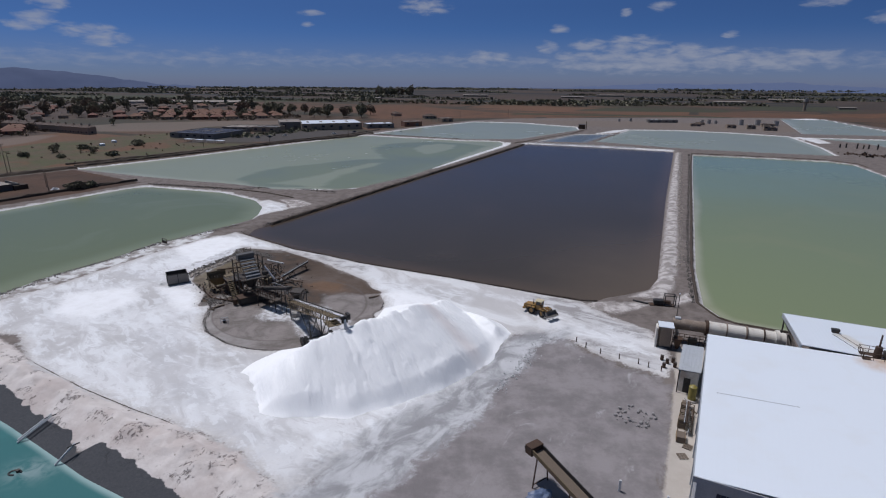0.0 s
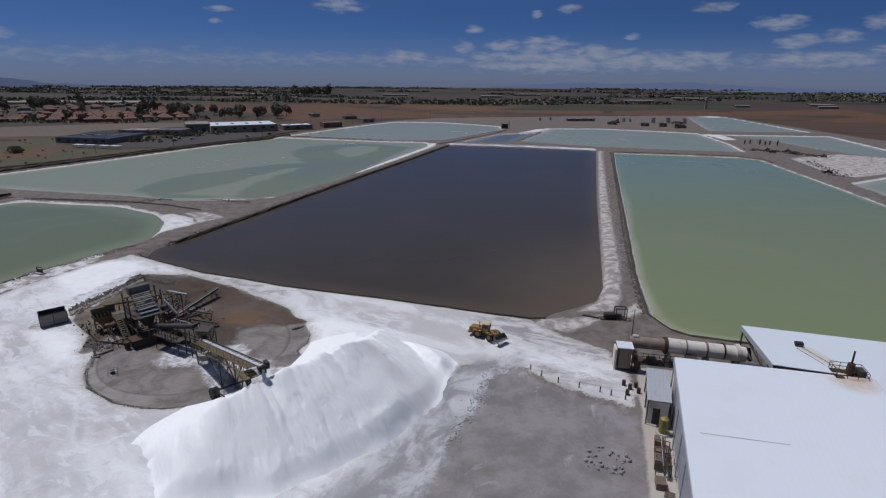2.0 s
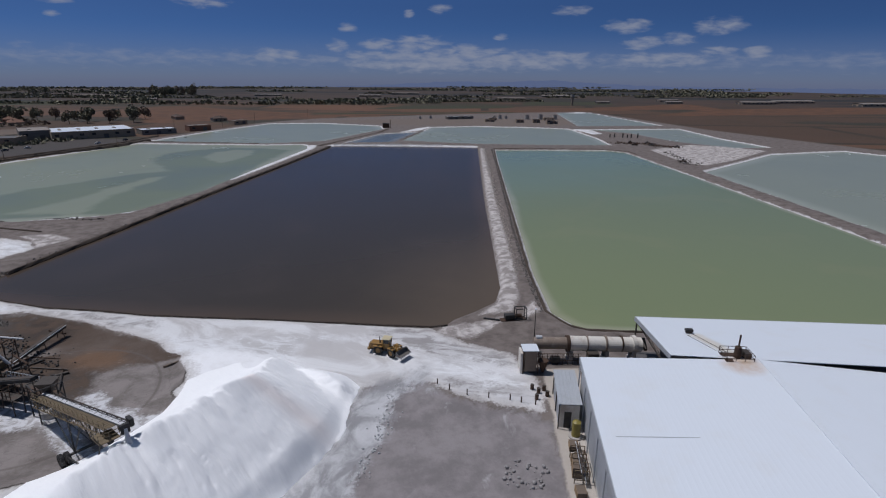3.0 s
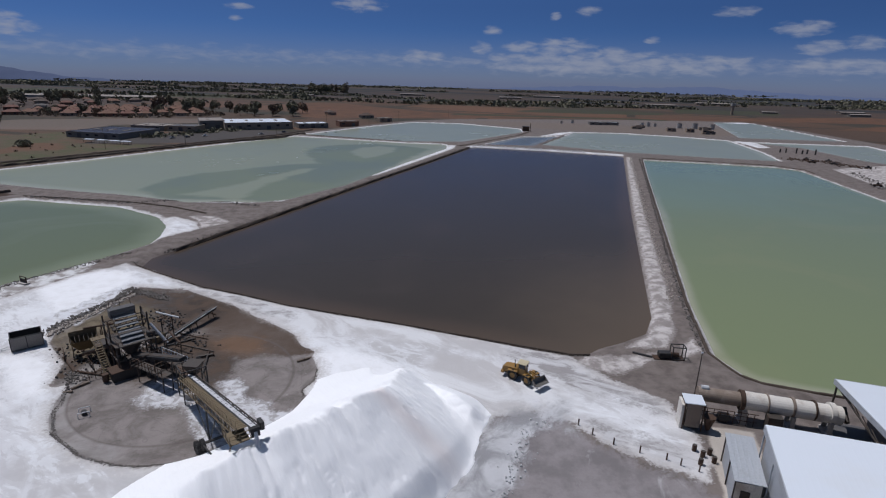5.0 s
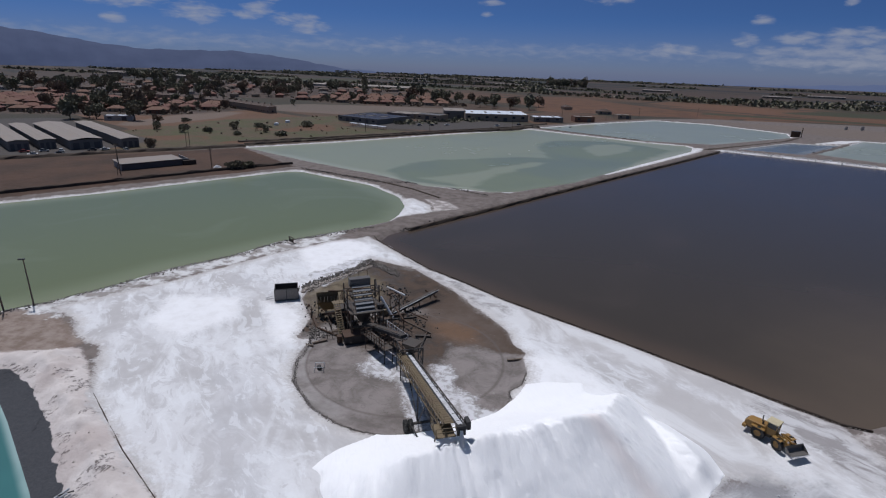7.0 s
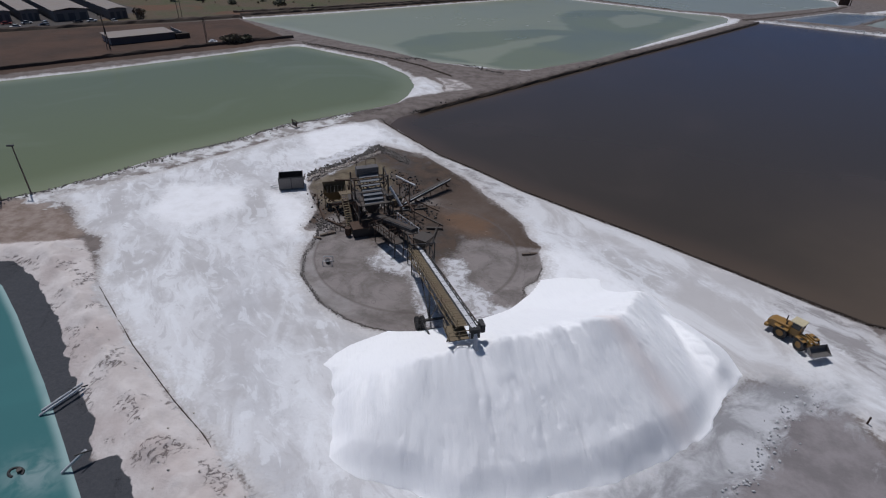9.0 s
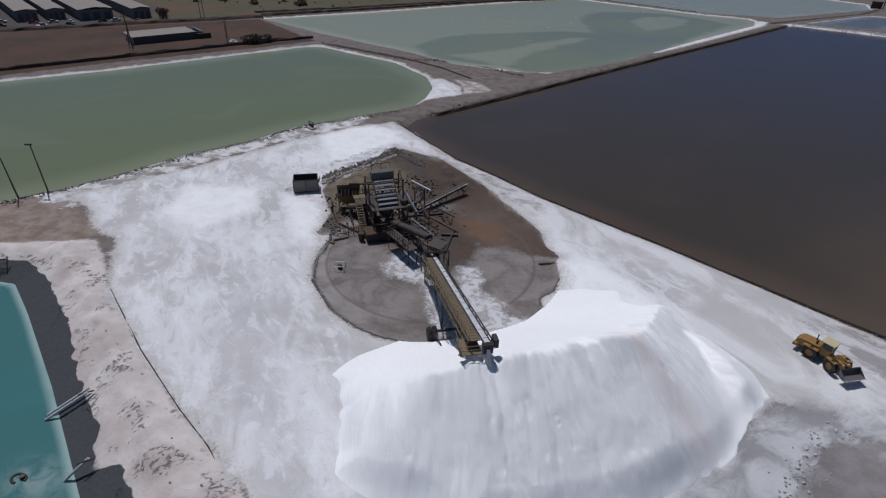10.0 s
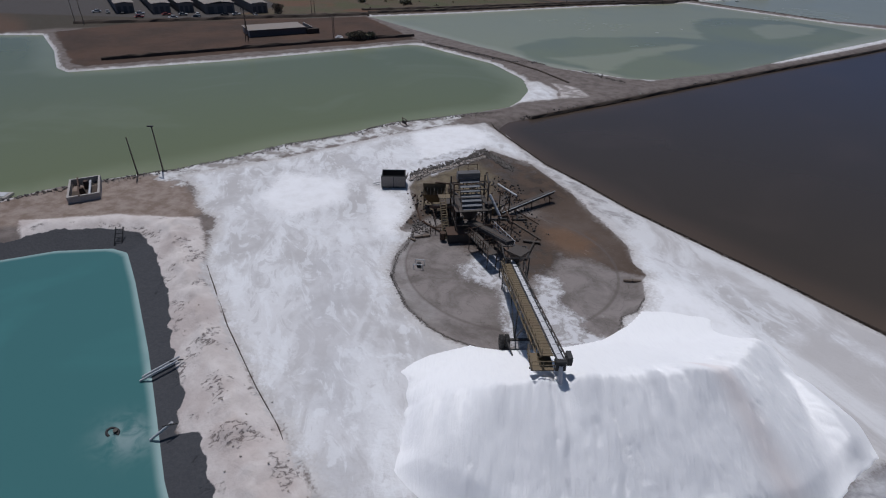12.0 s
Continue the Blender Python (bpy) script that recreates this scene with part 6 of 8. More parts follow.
def plant_clutter():
    """Scrap, pipes and low walls round the screening plant."""
    r = random.Random(41)
    u = thing("sump_box", "dark steel sump box under the tower", "sump", pose(-36.5, 110.4, -0.35, 0, 0, 37))
    part("tank", bevelled(-4.5, -3.2, 0, 4.0, -0.6, 1.6, 0.08), m_black, u)
    part("rim", box(bmesh.new(), -4.6, -3.3, 1.6, 4.1, -0.5, 1.7), m_rust, u)
    part("pump", tube(bmesh.new(), (-5.2, -2, 0.3), (-5.2, -2, 1.5), 0.5, n=12), m_rust, u)
    k = thing("control_cabin", "small brown steel control cabin beside the tower", "cabin", pose(-42.2, 113.4, -0.35, 0, 0, 37))
    part("body", bevelled(-1.6, -1.4, 0.8, 1.6, 1.4, 3.4, 0.06), m_rust, k)
    part("roof", box(bmesh.new(), -1.8, -1.6, 3.4, 1.8, 1.6, 3.52), m_steel, k)
    part("window", box(bmesh.new(), -1.0, -1.46, 2.0, 1.0, -1.39, 3.0), m_mirror_glass, k)
    for x in (-1.4, 1.4):
        for y in (-1.2, 1.2):
            part("leg", beam(bmesh.new(), (x, y, 0), (x, y, 0.8), 0.14), m_steel, k)
    spots = [(-33, 118), (-30, 121), (-36, 122), (-41, 124), (-44, 121), (-33, 126), (-38, 130), (-43, 133), (-27, 113), (-25.5, 110), (-47, 111), (-44, 108), (-29, 116), (-36, 126), (-46, 126), (-31, 131)]
    for x, y in spots:
        t = thing("scrap_pipe", "rusty scrap pipe lying in the mud", "pipe", pose(x + r.uniform(-1, 1), y + r.uniform(-1, 1), -0.3, 0, 0, r.uniform(0, 180)), "scrap round the plant")
        l_ = r.uniform(1.2, 4.0)
        rad = r.uniform(0.08, 0.22)
        part("pipe", tube(bmesh.new(), (-l_, 0, rad), (l_, 0, rad), rad, n=8), r.choice((m_rust, m_steel, m_black)), t)
        part("flange", tube(bmesh.new(), (l_ - 0.1, 0, rad), (l_, 0, rad), rad * 1.5, n=10), m_rust, t)
    for x, y, h, a in ((-40.5, 117.5, 5.5, 20), (-33.2, 116.4, 6.2, 60), (-44.5, 117.2, 4.2, 110), (-31.0, 112.0, 4.0, 35)):
        t = thing("pipe_trestle", "dark steel pipe trestle beside the tower", "trestle", pose(x, y, -0.35, 0, 0, a), "trestles of the plant")
        for q in (-1.1, 1.1):
            part("post", beam(bmesh.new(), (q, 0, 0), (q, 0, h), 0.14), m_steel, t)
        part("header", beam(bmesh.new(), (-1.5, 0, h), (1.5, 0, h), 0.16), m_rust, t)
        part("brace", beam(bmesh.new(), (-1.1, 0, 0.4), (1.1, 0, h - 0.4), 0.08), m_rust, t)
        part("pipe", tube(bmesh.new(), (0.3, -2.6, h + 0.2), (0.3, 2.6, h + 0.2), 0.16, n=10), m_pipe if h > 6 else m_rust, t)

    for x, y, a, l_, z0 in ((-33.5, 106.5, 53, 5.0, 2.6), (-30.2, 103.6, 53, 4.0, 2.9), (-38.6, 115.6, 37, 4.5, 0.0), (-43.8, 110.6, 127, 4.0, 0.0), (-40.8, 107.4, 37, 3.5, 0.0), (-34.6, 113.2, 127, 4.0, 0.0),
                            (-31.6, 109.6, 37, 3.5, 0.0), (-47.4, 118.8, 28, 5.0, 0.0), (-49.6, 114.2, 118, 4.0, 0.0), (-29.0, 107.2, 143, 4.5, 0.0)):
        t = thing("guard_railing", "dark rusty guard railing of the plant", "railing", pose(x, y, z0 - 0.35, 0, 0, a), "railings of the plant")
        for k in range(5):
            part("post", beam(bmesh.new(), (l_ * k / 4 - l_ / 2, 0, 0), (l_ * k / 4 - l_ / 2, 0, 1.3), 0.09), m_rust, t)
        for z in (0.7, 1.3):
            part("rail", beam(bmesh.new(), (-l_ / 2, 0, z), (l_ / 2, 0, z), 0.08), m_rust if z > 1 else m_steel, t)
        if z0:
            part("bracket", beam(bmesh.new(), (0, 0, -z0 + 0.05), (0, 0, 0), 0.12), m_steel, t)
    for x, y, a, w_, h in ((-41.6, 119.6, 20, 2.8, 1.6), (-36.2, 119.4, 70, 2.2, 1.3), (-49.0, 121.4, 30, 2.0, 1.1)):
        t = thing("machine_box", "dark rusty machine box standing in the mud", "machine", pose(x, y, -0.36, 0, 0, a), "machine boxes of the plant")
        part("casing", bevelled(-w_ / 2, -w_ * 0.35, 0.15, w_ / 2, w_ * 0.35, h, 0.06), r.choice((m_rust, m_steel, m_tan)), t)
        part("skid", box(bmesh.new(), -w_ / 2 - 0.2, -w_ * 0.3, 0, w_ / 2 + 0.2, w_ * 0.3, 0.15), m_black, t)
        part("motor", tube(bmesh.new(), (-w_ * 0.3, 0, h + 0.2), (w_ * 0.3, 0, h + 0.2), 0.28, n=12), m_black, t)


plant_clutter()


def skip_bin():
    t = thing("skip_container", "dark grey open-top steel container standing on the salt", "container", pose(-57.6, 118.8, 0.15, 0, 0, 30))
    L, W, H = 4.6, 3.0, 2.5
    for x0, y0, x1, y1 in ((-L / 2, -W / 2, L / 2, -W / 2 + 0.1), (-L / 2, W / 2 - 0.1, L / 2, W / 2), (-L / 2, -W / 2 + 0.1, -L / 2 + 0.1, W / 2 - 0.1),
                           (L / 2 - 0.1, -W / 2 + 0.1, L / 2, W / 2 - 0.1)):
        # front and one end grey, other sides black: shading put into the colour
        part("side", box(bmesh.new(), x0, y0, 0.2, x1, y1, H), m_store if y0 < -1 and x1 > 2 else m_black, t)
    part("base", box(bmesh.new(), -L / 2, -W / 2, 0.1, L / 2, W / 2, 0.2), m_black, t)
    for x in (-L / 2, 0, L / 2):
        part("rib", box(bmesh.new(), x - 0.06, -W / 2 - 0.07, 0.1, x + 0.06, -W / 2 - 0.003, H + 0.05), m_black, t)
    part("top_rim", beam(beam(bmesh.new(), (-L / 2, -W / 2, H), (L / 2, -W / 2, H), 0.12), (-L / 2, W / 2, H), (L / 2, W / 2, H), 0.12), m_black, t)
    part("tow_bar", beam(beam(bmesh.new(), (-L / 2, -0.8, 0.3), (-L / 2 - 1.8, 0, 0.3), 0.1), (-L / 2, 0.8, 0.3), (-L / 2 - 1.8, 0, 0.3), 0.1), m_pipe, t)


skip_bin()


# ---- loading conveyor on the grey lot ----
def loading_conveyor():
    t = thing("loading_conveyor", "rusty inclined loading conveyor with brown side boards", "conveyor", pose(24.6, 36.6, 0, 0, 0, math.degrees(math.atan2(13.6, -8.5))))
    L = 15.6

    def z(x):
        return 1.2 + 3.2 * x / L
    part("trough", beam(bmesh.new(), (0, 0, z(0)), (L, 0, z(L)), 1.6, 0.12), m_wood, t)
    for y in (-0.85, 0.85):
        part("side_board", beam(bmesh.new(), (0, y, z(0) + 0.3), (L, y, z(L) + 0.3), 0.1, 0.6), m_tan if y > 0 else m_black, t)
    part("head_box", bevelled(L - 0.3, -1.0, z(L) - 0.5, L + 0.9, 1.0, z(L) + 0.7, 0.08), m_rust, t, "rust-red head box")
    part("head_pulley", tube(bmesh.new(), (L + 0.8, -0.8, z(L)), (L + 0.8, 0.8, z(L)), 0.4, n=14), m_black, t)
    for x in (3, 9, 14.5):
        b = bmesh.new()
        for y in (-0.8, 0.8):
            beam(b, (x, y * 1.6, 0), (x, y, z(x)), 0.13)
        beam(b, (x, -1.2, 0.5), (x, 1.2, 0.5), 0.1)
        part("trestle", b, m_rust, t)
    part("rod", tube(bmesh.new(), (L - 1.0, -1.2, z(L) - 0.2), (L - 0.4, -1.6, 1.5), 0.07), m_rust, t)
    c = thing("tarpaulin_bundle", "blue and white tarpaulin bundle on the grey lot", "tarpaulin", pose(16.3, 46.6, 0, 0, 0, 20))
    bm = bmesh.new()
    bmesh.ops.create_icosphere(bm, subdivisions=3, radius=1.0)
    rnd = random.Random(5)
    for v in bm.verts:
        v.co = Vector((v.co.x * 2.0, v.co.y * 1.3, max(v.co.z, -0.05) * 0.9)) * (0.85 + 0.3 * noise.noise(v.co * 2.2))
        v.co.z = max(v.co.z, 0)
    part("sheet", bm, plain("blue_tarpaulin", (0.10, 0.14, 0.24), 0.5, 0, 0.3, 2.0), c)
    for x, y, h in ((26.4, 47.5, 1.6), (31.4, 45.2, 1.2)):
        p = thing("marker_post", "short white marker post on the lot", "post", pose(x, y, 0), "marker posts")
        part("shaft", tube(bmesh.new(), (0, 0, 0), (0, 0, h), 0.16), m_pipe, p)


loading_conveyor()


# ---- low wall, drums and clutter beside the shed ----
m_crate = plain("tan_boards", (0.30, 0.20, 0.11), 0.85, 0.0, 0.35, 2.0)


def clutter():
    rnd = random.Random(11)
    drum = thing("oil_drum", "rusty steel drum beside the shed", "drum", pose(44.2, 76.5, 0), "drums beside the shed")
    part("body", tube(bmesh.new(), (0, 0, 0), (0, 0, 0.9), 0.3, n=14), m_rust, drum)
    part("lid", tube(bmesh.new(), (0, 0, 0.9), (0, 0, 0.94), 0.27, n=14), m_steel, drum)
    for x, y in ((45.4, 77.9), (46.2, 76.6), (45.0, 79.2), (46.6, 78.2)):
        copy_thing(drum, pose(x, y, 0, 0, 0, rnd.uniform(0, 360)))
    post = thing("guard_post", "short rusty guard post at the lot's edge", "post", pose(31.4, 86.2, 0), "guard posts")
    part("shaft", tube(bmesh.new(), (0, 0, 0), (0, 0, 1.1), 0.1, n=8), m_rust, post)
    for x, y in ((32.6, 84.0), (34.6, 81.6), (37.4, 79.6), (40.2, 77.8), (41.5, 76.6), (43.2, 75.2)):
        copy_thing(post, pose(x, y, 0))
    rack = thing("pipe_rack", "tan steel rack with pipes and scrap against the shed wall", "rack", pose(39.6, 58.6, 0, 0, 0, 61.4))
    for k in range(4):
        b = bmesh.new()
        for y in (-0.9, 0.9):
            beam(b, (k * 1.6, y, 0), (k * 1.6, y, 1.9), 0.1)
        for z in (0.5, 1.2, 1.9):
            beam(b, (k * 1.6, -0.9, z), (k * 1.6, 0.9, z), 0.08)
        part("frame", b, m_tan, rack)
    for k in range(9):
        y, z = rnd.uniform(-0.8, 0.8), rnd.choice((0.58, 1.28, 1.98))
        part("pipe", tube(bmesh.new(), (-0.6, y, z), (rnd.uniform(4, 5.6), y, z), 0.07, n=8), rnd.choice((m_rust, m_pipe, m_steel)), rack)
    for x, y, r in ((37.0, 53.5, 0), (41.6, 62.0, 30), (42.9, 63.4, 10), (38.6, 55.4, 50)):
        p = thing("pallet", "weathered wooden pallet beside the shed", "pallet", pose(x, y, 0.0, 0, 0, r), "pallets")
        b = bmesh.new()
        for k in range(6):
            box(b, -0.6, -0.55 + k * 0.2, 0.12, 0.6, -0.42 + k * 0.2, 0.15)
        part("deck", b, m_wood, p)
        for k in (-0.55, 0, 0.45):
            part("bearer", box(bmesh.new(), k, -0.55, 0, k + 0.1, 0.6, 0.12), m_wood, p)
    for x, y, r, h in ((41.0, 61.8, 62, 1.2), (40.0, 60.2, 58, 1.6), (38.3, 57.0, 66, 1.0), (42.6, 64.6, 60, 0.9)):
        c = thing("wooden_crate", "tan wooden crate of parts beside the shed", "crate", pose(x, y, 0, 0, 0, r), "crates")
        for k in range(4):
            z0 = 0.08 + k * (h - 0.1) / 4
            part("slat", box(box(bmesh.new(), -0.8, -0.6, z0, 0.8, -0.55, z0 + h / 5), -0.8, 0.55, z0, 0.8, 0.6, z0 + h / 5), m_crate, c)
        part("body", box(bmesh.new(), -0.76, -0.55, 0.0, 0.76, 0.55, h - 0.08), m_wood, c)
    # tyres tracks left as loops of salt lumps on the lot
    lumps("salt_clumps", [(36 + 2.2 * math.cos(a) * rnd.uniform(0.5, 1.4) - 2.0, 62.5 + 2.4 * math.sin(a) * rnd.uniform(0.5, 1.4), 0.0) for a in np.arange(0, 6.28, 0.13)],
          0.45, m_lotclod, "scattered grey salt clumps on the lot", "salt clumps", 3)
    # sleeper, crate and small frames on the pad
    for x, y, r, l_ in ((-9.2, 109.6, 26, 2.6), (-42.9, 104.8, 45, 2.6), (-44.0, 103.0, 10, 1.6)):
        t = thing("timber_beam", "dark timber beam lying on the muddy pad", "beam", pose(x, y, -0.35, 0, 0, r), "timber beams")
        part("timber", bevelled(-l_ / 2, -0.2, 0.0, l_ / 2, 0.2, 0.35, 0.04), m_wood, t)
        part("strap", box(bmesh.new(), -0.05, -0.215, 0.05, 0.05, 0.215, 0.365), m_steel, t)
    c = thing("valve_frame", "small rusty valve frame on the round pad", "valve", pose(-43.4 + 4.6, 96.9, -0.35, 0, 0, 20))
    for x, y in ((-0.7, -0.7), (0.7, -0.7), (-0.7, 0.7), (0.7, 0.7)):
        part("leg", beam(bmesh.new(), (x, y, 0), (x, y, 0.8), 0.1), m_pipe, c)
    part("valve", tube(bmesh.new(), (0, 0, 0), (0, 0, 0.7), 0.35, n=12), m_black, c)
    part("frame", beam(beam(bmesh.new(), (-0.7, -0.7, 0.8), (0.7, -0.7, 0.8), 0.1), (-0.7, 0.7, 0.8), (0.7, 0.7, 0.8), 0.1), m_pipe, c)
    s = thing("sluice_gate", "small rusty sluice gate frame beside the pond", "gate", pose(-75.0, 150.3, 0.2, 0, 0, -30))
    for x in (-1.0, 1.0):
        part("post", beam(bmesh.new(), (x, 0, 0), (x, 0, 1.5), 0.16), m_rust, s)
    part("gate", box(bmesh.new(), -0.9, -0.06, 0.2, 0.9, 0.06, 1.0), m_steel, s)
    part("header", beam(bmesh.new(), (-1.1, 0, 1.5), (1.1, 0, 1.5), 0.14), m_rust, s)
    part("base", box(bmesh.new(), -1.3, -0.7, -0.1, 1.3, 0.7, 0.12), m_concrete, s)
    # long pipe lying at the dark pond's corner
    p = thing("drain_pipe", "thin pale pipe lying in the dark pond's corner", "pipe", pose(-50.5, 158.5, -0.45))
    part("run", tube(bmesh.new(), (0, 0, 0), (12.5, -12.0, 0.3), 0.13), m_pipe, p)
    part("collar", tube(bmesh.new(), (6, -5.76, 0.14), (6.4, -6.14, 0.16), 0.2), m_pipe, p)


clutter()

# rubble along dikes and banks
rnd = random.Random(21)
m_saltclod = plain("grey_salt_clods", (0.60, 0.60, 0.61), 0.9, 0.0, 0.4, 2.0, (0.3, 0.28, 0.27), 0.5)


def along(line, gap, spread):
    out = []
    for (ax, ay), (bx, by) in zip(line, line[1:]):
        d = math.hypot(bx - ax, by - ay)
        for k in range(int(d / gap)):
            q = (k + rnd.random()) * gap / d
            x, y = ax + (bx - ax) * q + rnd.gauss(0, spread), ay + (by - ay) * q + rnd.gauss(0, spread)
            out.append((x, y))
    zs = ground_height(np.array([o[0] for o in out]), np.array([o[1] for o in out]))[0]
    return [(x, y, z) for (x, y), z in zip(out, zs)]


lumps("rubble", along([(-57, 123.5), (-55.6, 129), (-53, 134.6), (-50.8, 140), (-50.6, 144.6), (-46.5, 143), (-41, 139)], 0.022, 0.55), 0.36, m_stone, "dark rubble wall behind the plant", "rubble", 4)
lumps("rubble", along([(-56.2, 122.5), (-55, 128.5), (-52.2, 134.2), (-50, 139.6), (-48.6, 142.5)], 0.06, 0.35), 0.42, m_clod, "pale salt-crusted rubble along the dark wall", "rubble", 15)
lumps("rubble", along([(-43.6, 105), (-45.5, 107.5), (-46.5, 109), (-43, 107)], 0.08, 0.9), 0.4, m_stone, "dark rubble and scrap at the pad's edge", "rubble", 5)
lumps("debris", along([(-51, 119), (-47, 114), (-30, 111), (-34, 115), (-40, 121), (-45, 127), (-40, 132), (-33, 124), (-28, 115)], 0.12, 1.5), 0.38, m_black,
      "dark scrap and clods trodden into the mud", "debris", 17)
lumps("debris", along([(-50, 117), (-46, 114), (-36, 117), (-43, 124)], 0.3, 2.0), 0.5, m_rust, "rusty scrap lying in the mud", "debris", 18)
lumps("shore_stones", along([(-52, 172), (-30, 211), (4, 271), (40, 334), (74, 395)], 0.22, 0.4), 0.5, m_stone, "dark stones along the dike's shore", "stones", 6)
lumps("shore_stones", along([(-57, 163.5), (-35, 144.9), (-26, 140), (-14, 132.5), (-2.2, 126.8), (8.5, 121.7), (18.5, 116.4), (29, 110.8), (38, 106.2), (41, 105.9)], 0.15, 0.2), 0.28, m_stone,
      "dark stones along the pond's near shore", "stones", 7)
lumps("shore_stones", along([(-118, 70), (-110, 85), (-100, 101.5), (-94.5, 112), (-89.5, 125), (-82, 138), (-77, 151), (-68, 162), (-60, 172)], 0.11, 0.7), 0.32,
      m_stone, "grey rubble along the green pond's shore", "stones", 8)
lumps("shore_stones", along([(62.5, 104), (72, 127), (92.5, 171), (148, 288), (173, 342)], 0.25, 0.25), 0.4, m_stone, "dark stones along the road's edge", "stones", 9)
lumps("shore_stones", along([(70, 127), (84, 158), (108, 212), (171, 350)], 0.22, 0.7), 0.4, m_clod, "salt-crusted clods along the strip beside the road", "clods", 10)
lumps("salt_clods", along([(27, 87.5), (23, 85.5), (20.5, 79), (18, 75.5), (14, 69)], 0.16, 0.8), 0.28, m_saltclod, "broken grey salt clods along the lot's edge", "clods", 14)
lumps("bank_clods", along([(-76, 84), (-62, 75), (-48, 66), (-40, 61.5), (-31, 56), (-20, 49), (-10, 38)], 1.2, 1.8), 0.22, m_sandlump, "broken salty clods on the bank", "clods", 11)
lumps("pad_edge_stones", along([(-45.6, 108.5), (-43.5, 100.7), (-43, 97), (-40.5, 92), (-34.7, 86.8), (-30, 84.8), (-26.4, 84.3), (-19, 85.5)], 0.05, 0.16), 0.17,
      m_stone, "dark broken kerb round the pad", "kerb stones", 12)
lumps("pad_edge_stones", along([(-19, 85.5), (-16.4, 86.8), (-12.9, 89.6), (-11, 91.6), (-9, 94), (-8.2, 95.7), (-8.2, 98), (-8.6, 99.8), (-7, 102.2), (-6.7, 105.9)], 0.06, 0.12), 0.15,
      m_stone, "dark broken kerb round the pad", "kerb stones", 16)
lumps("shore_stones", along([(-123, 243), (-107, 238), (-84, 231), (-62, 236), (-45, 228), (-36, 224)], 0.18, 0.7), 0.45, m_stone, "dark stones along the dike between ponds", "stones", 13)


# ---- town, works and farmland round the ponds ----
# leaf colours lightened to stand in for haze over the far trees
m_leaf, n = material("haze_lifted_foliage")
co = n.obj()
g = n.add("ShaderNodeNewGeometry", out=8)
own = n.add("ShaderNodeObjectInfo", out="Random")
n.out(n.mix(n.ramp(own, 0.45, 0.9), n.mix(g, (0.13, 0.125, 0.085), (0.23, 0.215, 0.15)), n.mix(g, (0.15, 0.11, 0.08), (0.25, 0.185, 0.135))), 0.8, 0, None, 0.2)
m_bark = plain("bark", (0.10, 0.075, 0.055), 0.9, 0, 0.4, 3.0)
m_tile = [plain(nm, c_, 0.8, 0, 0.3, 1.2, (0.12, 0.08, 0.06), 0.35) for nm, c_ in
          (("red_tile", (0.155, 0.056, 0.036)), ("orange_tile", (0.17, 0.077, 0.045)), ("brown_tile", (0.09, 0.058, 0.045)), ("grey_tile", (0.10, 0.086, 0.08)))]
m_plaster = [plain(nm, c_, 0.85, 0, 0.15, 1.0) for nm, c_ in
             (("cream_plaster", (0.36, 0.28, 0.21)), ("terracotta_plaster", (0.21, 0.105, 0.07)), ("white_plaster", (0.40, 0.38, 0.36)))]
m_pane = plain("window_glass", (0.03, 0.035, 0.045), 0.15, 0, 0.1, 1.0, (0.1, 0.1, 0.1), 0.1, 0)
m_roof_pale = plain("pale_sheet_roof", (0.26, 0.225, 0.20), 0.8, 0, 0.15, 0.6, (0.30, 0.22, 0.16), 0.35)
m_solar = plain("solar_panel", (0.022, 0.025, 0.048), 0.5, 0.1, 0.3, 0.5, (0.1, 0.1, 0.12), 0.15, 0.02)
m_bank = plain("dark_earth", (0.075, 0.055, 0.042), 0.95, 0, 0.4, 0.6)
m_cars = [plain(nm, c_, 0.3, 0.2, 0.05, 1.0, (0.3, 0.27, 0.22), 0.15, 0) for nm, c_ in
          (("white_car_paint", (0.7, 0.7, 0.7)), ("silver_car_paint", (0.35, 0.36, 0.37)), ("dark_car_paint", (0.04, 0.04, 0.05)), ("red_car_paint", (0.30, 0.04, 0.03)))]


def leafy(seed, rx, rz, cz, count, leaf):
    """A crown of many small leaf clumps with an uneven outline."""
    r = random.Random(seed)
    lobes = [(r.uniform(-0.55, 0.55) * rx, r.uniform(-0.55, 0.55) * rx, cz + r.uniform(-0.5, 0.5) * rz, r.uniform(0.4, 0.7)) for _ in range(7)]
    mats_ = []
    for _ in range(count):
        lx, ly, lz, s = r.choice(lobes)
        d = Vector((r.gauss(0, 1), r.gauss(0, 1), r.gauss(0, 1))).normalized() * r.uniform(0.6, 1.05)
        k = leaf * r.uniform(0.6, 1.4)
        mats_.append(pose(lx + d.x * rx * s, ly + d.y * rx * s, lz + d.z * rz * s, r.uniform(0, 360), r.uniform(0, 360), r.uniform(0, 360)) @ Matrix.Diagonal((k, k, k, 1)))
    base_v = [(-.5, -.3, 0), (.1, -.55, .15), (.55, 0, -.05), (.15, .5, .12), (-.45, .3, -.1)]
    me = scatter_mesh("crown", base_v, [(0, 1, 2), (0, 2, 3), (0, 3, 4)], mats_, 0.25, seed)
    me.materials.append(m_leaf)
    return me


